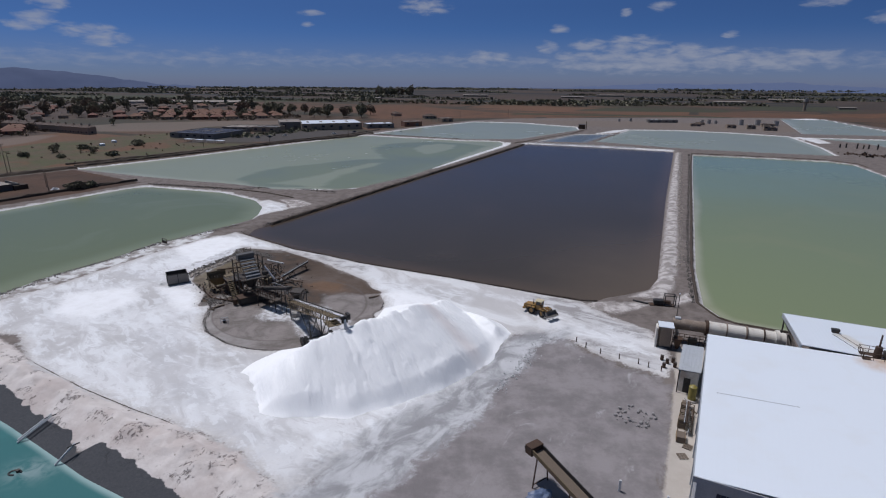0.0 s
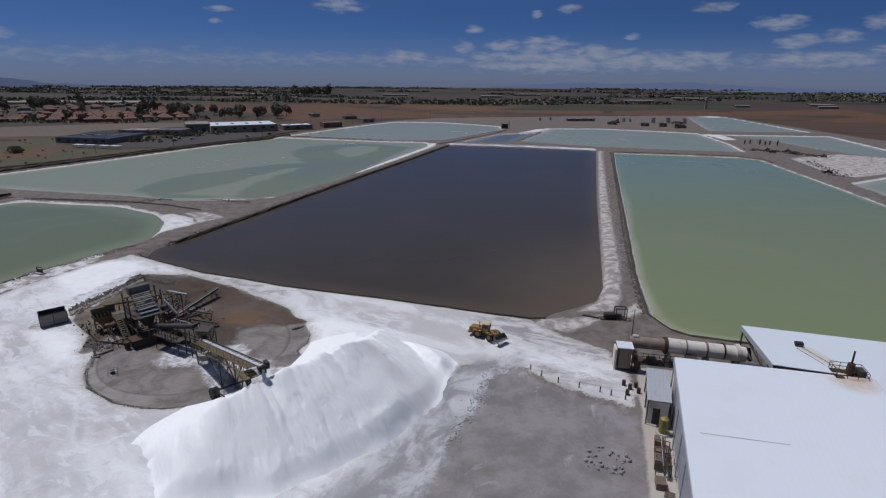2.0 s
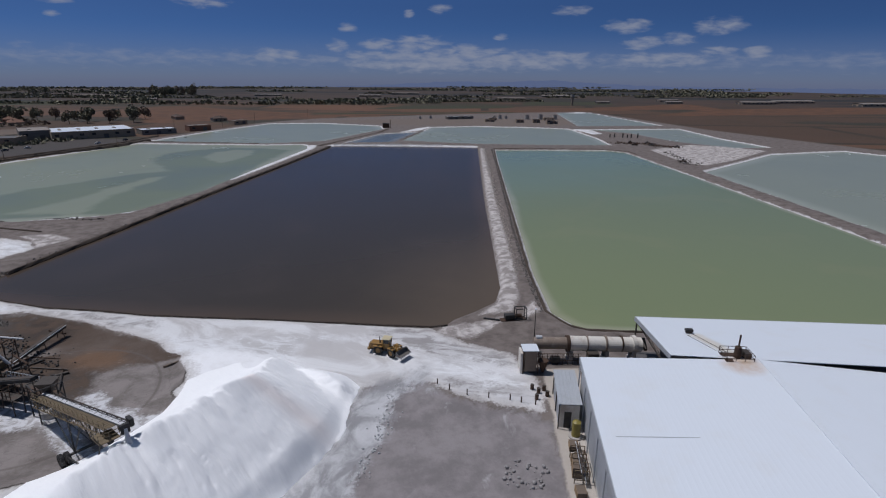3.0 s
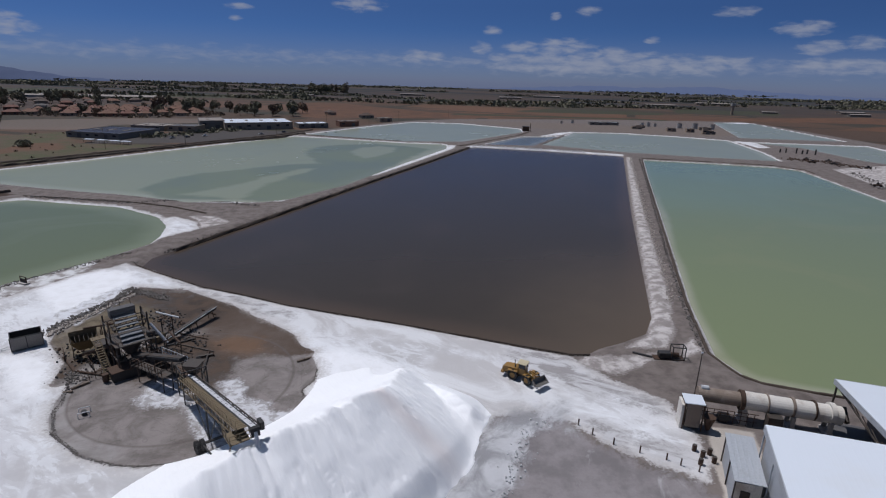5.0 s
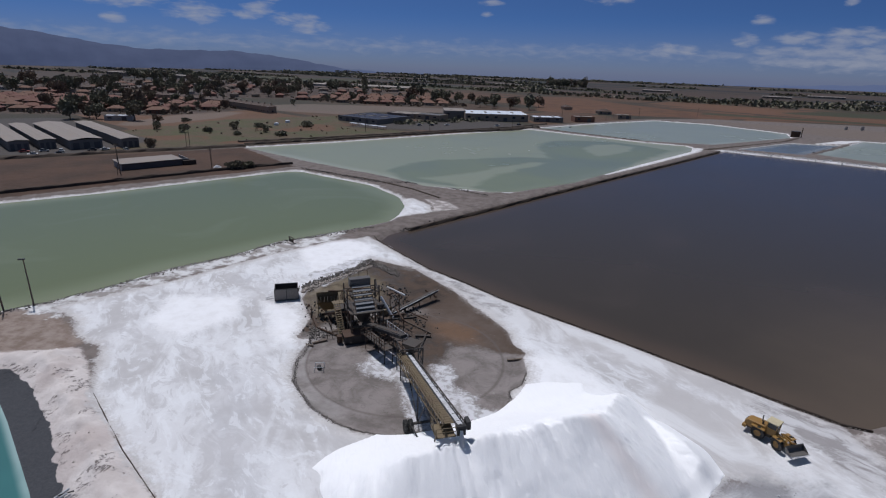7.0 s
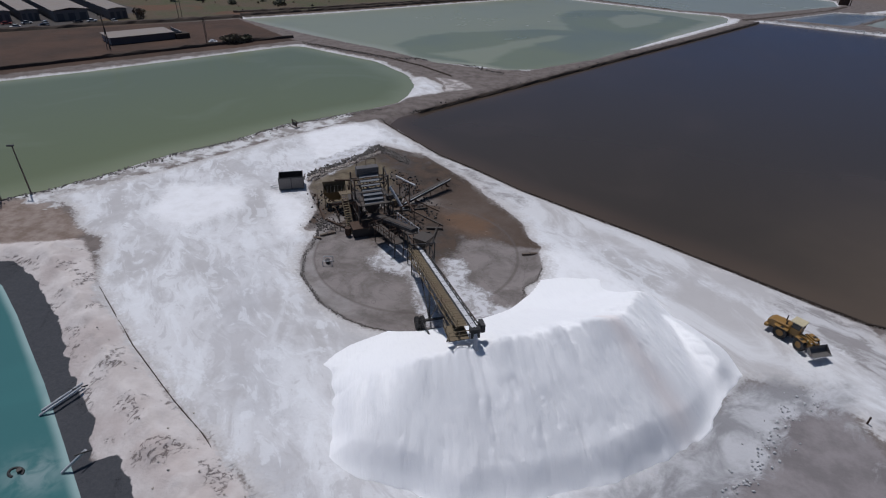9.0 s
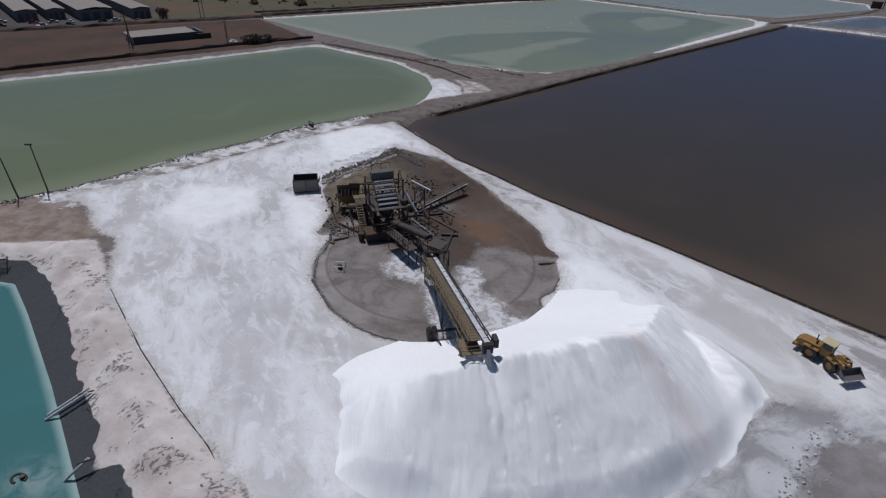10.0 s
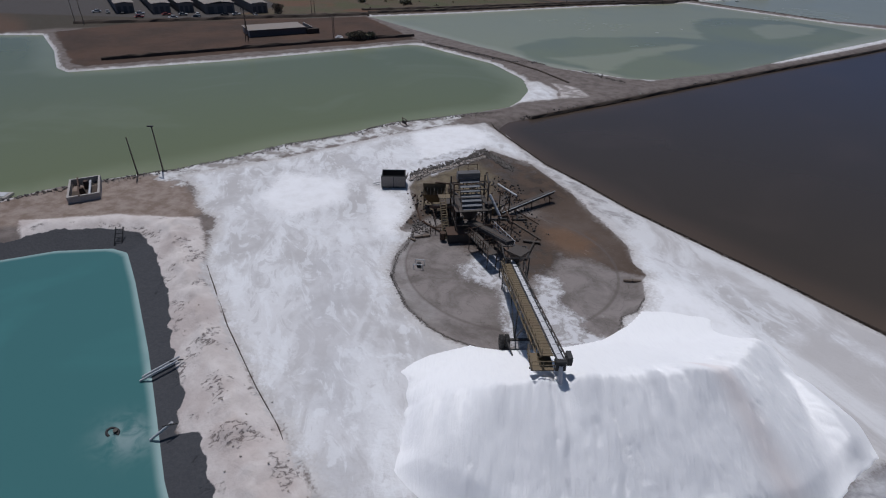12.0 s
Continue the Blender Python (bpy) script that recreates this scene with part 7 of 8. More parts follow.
def tree(seed, height, spread, label, category="tree"):
    t = thing("tree", label, category, pose(0, 0, -400))
    b = bmesh.new()
    tube(b, (0, 0, -0.3), (0.1, 0.05, height * 0.45), 0.05 * height * 0.45, 0.028 * height * 0.45, 8)
    r = random.Random(seed)
    for k in range(5):
        a = k * 1.26 + r.uniform(-0.3, 0.3)
        tube(b, (0.05, 0, height * (0.3 + 0.03 * k)), (math.cos(a) * spread * 0.5, math.sin(a) * spread * 0.5, height * (0.55 + 0.05 * k)), 0.012 * height, 0.005 * height, 6)
    part("trunk", b, m_bark, t)
    c_ = new("crown", leafy(seed, spread, height * 0.46, height * 0.54, 520, spread * 0.2))
    c_.parent = t
    return t


def drop(ob):
    """Remove a pattern thing once its copies stand."""
    for o in (*ob.children_recursive, ob):
        bpy.data.objects.remove(o)


T = [tree(1, 9, 4.2, "dark green broad garden tree among houses"), tree(2, 12, 5.0, "tall dark green tree among houses"), tree(3, 5, 3.0, "low rounded olive-green tree on dry grass"),
     tree(4, 15, 3.2, "tall narrow dark tree"), tree(5, 2.2, 2.6, "low dark scrub bush on dry grass", "bush")]


def plant(kind, x, y, s=1.0):
    r = random.Random(int(x * 7 + y * 13))
    return tagged(copy_thing(T[kind], pose(x, y, level(x, y), 0, 0, r.uniform(0, 360)) @ Matrix.Scale(s * r.uniform(0.85, 1.15), 4)), group="trees of the town")


for k, x, y, s in ((1, -365, 342, 1.3), (0, -363, 356, 1.5), (1, -322, 356, 1.4), (0, -350, 350, 1.3), (1, -436, 437, 1.4), (1, -586, 533, 1.7), (1, -428, 489, 1.4), (0, -470, 507, 1.5),
                   (1, -410, 690, 1.6), (3, -308, 741, 1.3), (1, -231, 714, 1.5), (1, -193, 689, 1.6), (0, -180, 690, 1.7), (1, -163, 689, 1.4), (1, -127, 644, 1.2), (1, -112, 643, 1.2),
                   (0, -93, 643, 1.6), (1, -72, 643, 1.3), (1, -425, 400, 1.4), (1, -438, 408, 1.2), (1, -412, 410, 1.1), (0, -450, 395, 1.5), (1, -367, 405, 1.7), (0, -395, 417, 1.3), (0, -360, 398, 1.2), (1, -560, 500, 1.7),
                   (1, -575, 520, 1.5), (0, -633, 508, 2.0), (0, -640, 470, 1.8), (1, -595, 545, 1.5), (3, -289, 694, 1.2), (1, -233, 744, 1.5), (0, -240, 750, 1.6), (1, -192, 712, 1.4),
                   (0, -93, 680, 1.5), (1, -78, 691, 1.3), (0, -114, 664, 1.5), (1, -66, 685, 1.3), (0, -125, 672, 1.2), (1, -150, 700, 1.3), (1, -503, 690, 1.4), (0, -480, 640, 1.6),
                   (0, -515, 600, 1.8), (1, -470, 585, 1.3), (3, -362, 867, 1.6), (0, -330, 470, 0.9), (0, -410, 500, 1.0), (0, -300, 540, 0.8), (2, -273, 323, 1.1), (2, -250, 320, 0.9),
                   (2, -233, 347, 1.2), (2, -207, 344, 0.9), (4, -262, 335, 1.2), (4, -225, 365, 1.5), (4, -240, 330, 1.3), (4, -200, 385, 1.6), (4, -215, 325, 1.0), (4, -190, 335, 1.2),
                   (2, -298, 352, 1.1), (4, -290, 370, 1.3), (4, -150, 232, 1.4), (4, -147, 236, 1.2), (2, -222, 262, 1.0), (2, -228, 270, 0.8)):
    plant(k, x, y, s)
rnd = random.Random(77)
for _ in range(110):
    plant(rnd.choice((0, 0, 1)), rnd.uniform(-820, -380), rnd.uniform(540, 900), rnd.uniform(0.9, 1.7))
for _ in range(34):
    plant(rnd.choice((0, 1, 2)), rnd.uniform(-470, -310), rnd.uniform(380, 520), rnd.uniform(0.6, 1.0))
for k in range(26):
    plant(rnd.choice((1, 3)), rnd.uniform(-118, -30), rnd.uniform(1340, 1390), rnd.uniform(1.2, 1.7))
for k in range(16):
    plant(rnd.choice((0, 2)), rnd.uniform(-330, -190), rnd.uniform(610, 730), rnd.uniform(0.6, 1.0))


def house(seed, roof_mat, wall_mat, wx, wy, h, label, name="house"):
    t = thing(name, label, "house", pose(0, 0, -400))
    b = box(bmesh.new(), -wx / 2, -wy / 2, -0.3, wx / 2, wy / 2, h)
    part("wall", b, wall_mat, t)
    b = bmesh.new()
    rise, o = wy * 0.24, 0.5
    lo_ = [b.verts.new(p) for p in ((-wx / 2 - o, -wy / 2 - o, h), (wx / 2 + o, -wy / 2 - o, h), (wx / 2 + o, wy / 2 + o, h), (-wx / 2 - o, wy / 2 + o, h))]
    up = [b.verts.new((-wx / 2 + wy * 0.42, 0, h + rise)), b.verts.new((wx / 2 - wy * 0.42, 0, h + rise))]
    for f in ((0, 1, 5, 4), (1, 2, 5), (2, 3, 4, 5), (3, 0, 4), (3, 2, 1, 0)):
        b.faces.new([(lo_ + up)[i] for i in f])
    roof = part("roof", b, roof_mat, t)
    part("chimney", box(bmesh.new(), wx * 0.15, 0.4, h + rise * 0.4, wx * 0.15 + 0.7, 1.1, h + rise + 0.7), wall_mat, roof)
    for k, x in enumerate((-wx * 0.3, wx * 0.3)):
        part("window", box(bmesh.new(), x - 0.8, -wy / 2 - 0.05, 1.0, x + 0.8, -wy / 2 + 0.02, 2.3), m_pane, t)
    part("door", box(bmesh.new(), -0.5, -wy / 2 - 0.06, 0, 0.5, -wy / 2 + 0.02, 2.1), m_wood, t)
    part("window", box(bmesh.new(), wx / 2 - 0.02, -1.0, 1.0, wx / 2 + 0.05, 0.8, 2.3), m_pane, t)
    return t


HOUSES = [house(1, m_tile[0], m_plaster[1], 13, 9, 3.0, "low terracotta house with red tiled hip roof"), house(2, m_tile[1], m_plaster[0], 12, 9, 3.0, "cream house with orange tiled hip roof"),
          house(3, m_tile[2], m_plaster[0], 14, 9, 3.2, "cream house with brown tiled roof"), house(4, m_tile[3], m_plaster[2], 12, 8, 3.0, "pale house with grey roof"),
          house(5, m_tile[1], m_plaster[1], 16, 10, 3.2, "terracotta house with wide orange roof"), house(6, m_tile[2], m_plaster[0], 9, 8, 5.6, "two-storey cream terraced house with brown roof", "terraced_house")]


def inside(x, y, poly):
    return float(sdf(np.array([x]), np.array([y]), poly)[0])


TREE_SPOTS = [(o.location.x, o.location.y) for o in scene.objects if o.name.startswith("tree") and o.location.z > -100]


def settle(poly, gap, kinds, turn, seed, fill):
    """Houses in streets over an area."""
    r = random.Random(seed)
    q = np.array(poly)
    c_, s_ = math.cos(radians(turn)), math.sin(radians(turn))
    mid = q.mean(0)
    span = int(np.abs(q - mid).max() * 1.5 / gap)
    for i in range(-span, span + 1):
        for j in range(-span, span + 1):
            u, v = i * gap + r.uniform(-1.5, 1.5), j * gap * 1.05 + (gap * 0.25 if j % 2 else 0)
            x, y = mid[0] + u * c_ - v * s_, mid[1] + u * s_ + v * c_
            if r.random() < fill and inside(x, y, poly) > 4 and all((x - a) ** 2 + (y - b_) ** 2 > 60 for a, b_ in TREE_SPOTS):
                copy_thing(HOUSES[r.choice(kinds)], pose(x, y, level(x, y), 0, 0, turn + r.choice((0, 0, 180, 90)) + r.uniform(-4, 4)))["group"] = "houses of the town"


settle([(-480, 330), (-340, 405), (-318, 470), (-380, 520), (-470, 520), (-620, 470)], 17, (0, 0, 4, 1), 32, 1, 0.85)
settle([(-345, 610), (-205, 600), (-150, 640), (-190, 720), (-340, 740)], 16.5, (1, 1, 4, 0), 20, 2, 0.85)
settle([(-800, 560), (-640, 500), (-470, 560), (-350, 640), (-345, 770), (-250, 880), (-500, 900), (-850, 700)], 27, (2, 3, 0, 2, 1), 28, 3, 0.75)
settle([(-60, 640), (-10, 600), (20, 640), (-40, 700)], 24, (3, 2), 20, 5, 0.5)
for k in range(19):
    q = k / 18
    copy_thing(HOUSES[5], pose(-449 + 172 * q, 525 - 66 * q + 9 * math.sin(q * 3.1), 0, 0, 0, -21))["group"] = "terrace of houses"
for h_ in HOUSES:
    drop(h_)
for t_ in T:
    drop(t_)


# ---- warehouses beside the road ----
def warehouse(x, y, length, width, h, roof, label, turn, bays=3, wall=None):
    t = thing("warehouse", label, "warehouse", pose(x, y, 0, 0, 0, turn))
    part("wall", box(bmesh.new(), 0, -width / 2, -0.3, length, width / 2, h), wall or m_store, t)
    part("roof", gable(bmesh.new(), 0, length, -width / 2, width / 2, h + 0.05, width * 0.06, 0.5, 0.12), roof, t)
    for k in range(bays):
        y0 = -width / 2 + width * (k + 0.2) / bays
        part("door", box(bmesh.new(), -0.06, y0, 0, 0.03, y0 + width * 0.6 / bays, h * 0.7), m_dark_sheet, t)
    for k in range(8):
        x0 = length * (k + 0.3) / 8
        part("window", box(bmesh.new(), x0, -width / 2 - 0.05, h * 0.45, x0 + length * 0.05, -width / 2 + 0.03, h * 0.75), m_pane, t)
    return t


for x, y, l_, w_ in ((-268.5, 229, 84, 8), (-261.5, 238, 82, 7), (-246.7, 246.7, 88, 14), (-231.7, 259, 92, 8), (-283, 219, 60, 8)):
    tagged(warehouse(x, y, l_, w_, 4.6, m_roof_pale, "long grey warehouse with pale sheet roof", 150.5), group="row of warehouses")
def flat_hall(x, y, length, depth, h, roof, label, turn, wall, name="factory_hall"):
    """A flat-roofed hall with a parapet, doors, windows and roof lights."""
    t = thing(name, label, "hall", pose(x, y, 0, 0, 0, turn))
    part("wall", box(bmesh.new(), 0, 0, -0.3, length, depth, h), wall, t)
    part("roof", box(bmesh.new(), 0.3, 0.3, h, length - 0.3, depth - 0.3, h + 0.12), roof, t)
    for x0, y0, x1, y1 in ((-0.1, -0.1, length + 0.1, 0.28), (-0.1, depth - 0.28, length + 0.1, depth + 0.1), (-0.1, 0.28, 0.28, depth - 0.28), (length - 0.28, 0.28, length + 0.1, depth - 0.28)):
        part("parapet", box(bmesh.new(), x0, y0, h - 0.2, x1, y1, h + 0.4), wall, t)
    n_ = max(2, int(length / 7))
    for k in range(n_):
        x0 = length * (k + 0.25) / n_
        if k % 3 == 1:
            part("door", box(bmesh.new(), x0, -0.07, 0, x0 + 3.2, 0.03, min(3.2, h - 0.6)), m_dark_sheet, t)
        else:
            part("window", box(bmesh.new(), x0, -0.06, h * 0.45, x0 + 2.6, 0.03, h * 0.75), m_pane, t)
    for k in range(int(length / 12)):
        part("roof_light", bevelled(6 + 12 * k, depth * 0.4, h + 0.1, 8 + 12 * k, depth * 0.6, h + 0.6, 0.1), m_roof_pale, t)
    return t


flat_hall(-108, 491, 54, 40, 5.6, m_white, "white factory hall with bright flat roof", 17, m_plaster[0])
flat_hall(-129, 498, 19, 34, 6.4, m_roof_pale, "grey flat-roofed works block beside the factory", 17, m_store)
flat_hall(-177, 486, 26, 22, 3.4, m_roof_pale, "low grey workshop with flat roof", -10, m_store, "workshop")
flat_hall(-149, 481, 22, 18, 3.8, m_dark_sheet, "low dark-roofed workshop with flat roof", -10, m_plaster[0], "workshop")
flat_hall(-52, 512, 26, 16, 3.8, m_white, "small white-roofed workshop beside the factory", 20, m_store, "workshop")
flat_hall(-18, 532, 18, 12, 4.4, m_roof_pale, "pale brown workshop beside the dike road", 20, m_plaster[1], "workshop")
flat_hall(20, 585, 14, 10, 3.6, m_roof_pale, "small pale store beside the dike road", 30, m_plaster[0], "workshop")
flat_hall(-339, 346, 18, 9, 3.2, m_white, "small store with white roof behind the warehouses", 30, m_plaster[2], "store")
solar = flat_hall(-200, 436, 42, 40, 3.6, m_solar, "low hall with dark blue solar panels on its roof", -20, m_store, "solar_hall")
for i in range(5):
    for j in range(4):
        part("solar_panel", box(bmesh.new(), 1.5 + i * 8, 2 + j * 9.4, 3.75, 9 + i * 8, 10.5 + j * 9.4, 3.83, None), m_solar, solar)
for x, y in ((-173, 407), (-164, 403.5), (-155, 400), (-147, 397)):
    c_ = thing("car_port", "small white sheet car port", "car port", pose(x, y, 0, 0, 0, -20), "car ports")
    part("roof", box(bmesh.new(), -3.4, -1.6, 2.0, 3.4, 1.6, 2.12), m_white, c_)
    for a in (-3.0, 3.0):
        for b_ in (-1.3, 1.3):
            part("post", tube(bmesh.new(), (a, b_, 0), (a, b_, 2.0), 0.07, n=6), m_steel, c_)
for x, y in ((-222.6, 382), (-225.2, 401.6)):
    c_ = thing("water_tank", "small white water tank on the dry field", "tank", pose(x, y, 0), "field tanks")
    part("shell", tube(bmesh.new(), (0, 0, -0.1), (0, 0, 1.5), 1.7, n=18), m_white, c_)
    part("lid", tube(bmesh.new(), (0, 0, 1.5), (0, 0, 1.9), 1.7, 0.4, 18), m_white, c_)
flat_hall(243, 586, 32, 6, 2.6, m_white, "long low white-roofed store beyond the ponds", -1, m_store, "store")
for x, y, l_, w_, h in ((296, 524, 8, 6, 3.0), (312, 517, 7, 5, 3.4), (318, 500, 5, 4, 4.6), (324, 499, 4, 4, 3.2), (270, 545, 10, 4, 2.2), (340, 540, 12, 5, 2.6), (282, 560, 9, 4, 2.0)):
    flat_hall(x, y, l_, w_, h, m_white if h > 3.1 else m_roof_pale, "small pale works building beyond the ponds", -14, m_plaster[0], "works_building")
for x, y, h in ((297, 576, 3.5), (304, 576, 4.0), (311, 575, 3.2), (290, 566, 2.6), (330, 560, 5.0), (345, 556, 5.5), (360, 549, 5.0), (230, 604, 3.0), (216, 600, 2.6)):
    c_ = thing("storage_tank", "pale cylindrical tank in the works beyond the ponds", "tank", pose(x, y, 0), "far tanks")
    part("shell", tube(bmesh.new(), (0, 0, -0.2), (0, 0, h), h * 0.5, n=16), m_plaster[2], c_)
    part("lid", tube(bmesh.new(), (0, 0, h), (0, 0, h + 0.5), h * 0.5, 0.3, 16), m_steel, c_)
for x, y, l_, w_, h in ((530, 1010, 70, 22, 6), (760, 800, 40, 18, 6), (800, 860, 50, 20, 6), (880, 745, 90, 26, 7), (980, 760, 110, 30, 7), (1040, 640, 120, 30, 7), (640, 840, 30, 14, 5),
                        (300, 1220, 60, 20, 6), (90, 1300, 70, 22, 6), (-120, 1150, 40, 16, 5), (410, 1330, 80, 20, 6), (700, 1120, 90, 24, 6), (-240, 1330, 90, 22, 5), (-860, 1010, 90, 24, 9), (-980, 980, 70, 20, 14)):
    warehouse(x, y, l_ * 0.8, w_ * 0.7, h * 0.55, m_roof_pale, "pale farm hall on the plain", -12, 2, m_plaster[0])
for k in range(3):
    warehouse(-505 + 2 * k, 945 + 17 * k, 195, 13, 3.2, m_roof_pale, "long pale greenhouse tunnel", -2, 2, m_plaster[2])


# ---- poles ----
def pole(x, y, h, label, arm=0.0, lamp=False, lean=0):
    t = thing("street_lamp" if lamp else "utility_pole", label, "lamp" if lamp else "pole", pose(x, y, level(x, y), lean, 0, 20), "poles along the dikes")
    part("shaft", tube(bmesh.new(), (0, 0, -0.3), (0, 0, h), 0.16, 0.10, 8), m_wood, t)
    if arm:
        part("cross_arm", beam(bmesh.new(), (-arm, 0, h - 0.6), (arm, 0, h - 0.6), 0.14), m_wood, t)
        for a in (-arm * 0.9, 0, arm * 0.9):
            part("insulator", tube(bmesh.new(), (a, 0, h - 0.55), (a, 0, h - 0.2), 0.07, n=6), m_black, t)
    if lamp:
        part("lamp_head", bevelled(-0.9, -0.2, h - 0.1, 0.3, 0.2, h + 0.15, 0.05), m_black, t)
    return t


pole(-101.6, 100.2, 9.3, "dark lamp post on the pond's bank", lamp=True)
pole(-103.6, 96.0, 8.0, "plain dark pole on the pond's bank", lean=2)
for x, y, h in ((-207.5, 271, 15), (-158.5, 227, 9), (-151, 377, 12), (8.7, 562, 10), (-278, 190, 12), (-268, 188, 11), (-208, 274, 11), (-166, 237, 8), (-60, 440, 9), (-110, 393, 9),
                (40, 602, 10), (-30, 540, 10), (100, 650, 10)):
    pole(x, y, h, "wooden utility pole with cross arm", 1.1)
for x, y in ((-187, 207), (-184, 204)):
    t_ = pole(x, y, 12, "leaning twin pole of an old power line", 1.2, lean=3)
    part("stay", beam(bmesh.new(), (0, -2.5, -0.2), (0, 0, 8), 0.16), m_wood, t_)


# ---- banks and walls along the road ----
def sweep(line, half, h, mat, name, label, seed=1, rough=0.25):
    """An earth bank along a line."""
    r = random.Random(seed)
    pts = []
    for (ax, ay), (bx, by) in zip(line, line[1:]):
        k = max(2, int(math.hypot(bx - ax, by - ay) / 3))
        pts += [(ax + (bx - ax) * i / k, ay + (by - ay) * i / k) for i in range(k)]
    pts.append(line[-1])
    b = bmesh.new()
    rows = []
    for i, (x, y) in enumerate(pts):
        a, c_ = pts[max(i - 1, 0)], pts[min(i + 1, len(pts) - 1)]
        d = Vector((c_[0] - a[0], c_[1] - a[1])).normalized()
        nx, ny = -d.y, d.x
        rows.append([b.verts.new((x + nx * o * (1 + r.uniform(-rough, rough)), y + ny * o * (1 + r.uniform(-rough, rough)), z * (1 + r.uniform(-rough, rough)) - 0.1))
                     for o, z in ((-half, -0.3), (-half * 0.5, h * 0.8), (0, h), (half * 0.5, h * 0.8), (half, -0.3))])
    for p, q in zip(rows, rows[1:]):
        for i in range(4):
            b.faces.new((p[i], p[i + 1], q[i + 1], q[i]))
    return tagged(part(name, b, mat), label, "bank", kind="structure")


sweep([(-275, 188), (-254, 209), (-240, 225), (-226, 242), (-203, 266), (-184, 288)], 2.2, 1.4, m_bank, "embankment", "dark earth bank along the road")
sweep([(-187, 292), (-150, 336), (-105, 394), (-58, 448), (-44, 473)], 1.6, 1.3, m_bank, "embankment", "dark earth bank along the pond", 2)
sweep([(-196, 299), (-155, 345), (-110, 402), (-64, 456), (-40, 500)], 1.6, 1.0, m_bank, "embankment", "second dark bank beyond the pond", 5)
sweep([(-200, 151.5), (-177, 187.5), (-153, 226), (-134, 252)], 0.9, 1.2, m_bank, "embankment", "dark low earth wall beside the green pond", 3)
sweep([(-47, 466), (30, 426)], 1.0, 0.5, m_bank, "embankment", "thin dark dike between two pale ponds", 4)
sweep([(176, 345), (215, 331), (246, 317)], 0.8, 0.5, m_bank, "embankment", "thin dark dike between two ponds", 6)
sweep([(-50, 174), (-29, 211), (5, 272), (41, 335), (75, 396)], 0.7, 0.35, m_bank, "embankment", "dark edge of the dike road", 7)
sweep([(68, 400), (90, 424), (130, 470), (148, 500)], 2.0, 0.5, m_bank, "embankment", "dark dike between far ponds", 8)

sweep([(150, 51.5), (111.5, 71), (74.4, 89.4), (66.2, 93.4), (64.2, 96.4), (63.6, 104.2), (73, 126.8), (94, 171.4), (149, 288.4), (175, 342.4)], 0.5, 0.45, m_bank, "embankment", "dark crumbling edge of the road beside the olive pond", 9)
sweep([(178, 345), (216, 330.5), (247, 317), (254.5, 303), (250, 289)], 0.5, 0.4, m_bank, "embankment", "thin dark edge along the olive pond", 10)
sweep([(-57, 163), (-47.6, 155), (-35, 145.1), (-26, 140.2), (-14, 132.7), (-2.2, 126.9), (8.5, 121.8), (18.5, 116.5), (29, 110.9), (38, 106.4), (41.5, 106)], 0.28, 0.25, m_bank, "embankment", "thin dark wet edge along the dark pond", 11)
sweep([(-125, 244), (-107, 239), (-84, 232.5), (-66, 224), (-52, 214)], 0.5, 0.5, m_bank, "embankment", "thin dark bank between the two green ponds", 12)


def old_shed():
    t = thing("roofless_shed", "long low grey shed with flat roof on the dirt lot", "shed", pose(-188.5, 209.5, 0, 0, 0, 58))
    part("wall", box(bmesh.new(), 0, 0, -0.3, 27, 0.3, 2.6), m_dark_sheet, t)
    part("wall", box(bmesh.new(), 0, 0.3, -0.3, 0.3, 13, 2.6), m_concrete, t)
    part("wall", box(bmesh.new(), 26.7, 0.3, -0.3, 27, 13, 2.6), m_concrete, t)
    part("roof", box(bmesh.new(), -0.5, -0.6, 2.6, 24, 13.5, 2.8), m_roof_pale, t)
    part("annex", box(bmesh.new(), 24.2, -1.5, -0.3, 29.5, 3, 2.0), m_bank, t)
    h = thing("rubble_heap", "small white rubble heap on the dirt lot", "heap", pose(-158, 230, 0))
    b = bmesh.new()
    bmesh.ops.create_icosphere(b, subdivisions=3, radius=1.8)
    for v in b.verts:
        v.co = v.co * (0.8 + 0.5 * noise.noise(v.co * 1.3))
        v.co.z = max(v.co.z * 0.7, -0.1)
    part("heap", b, m_belt, h)


old_shed()


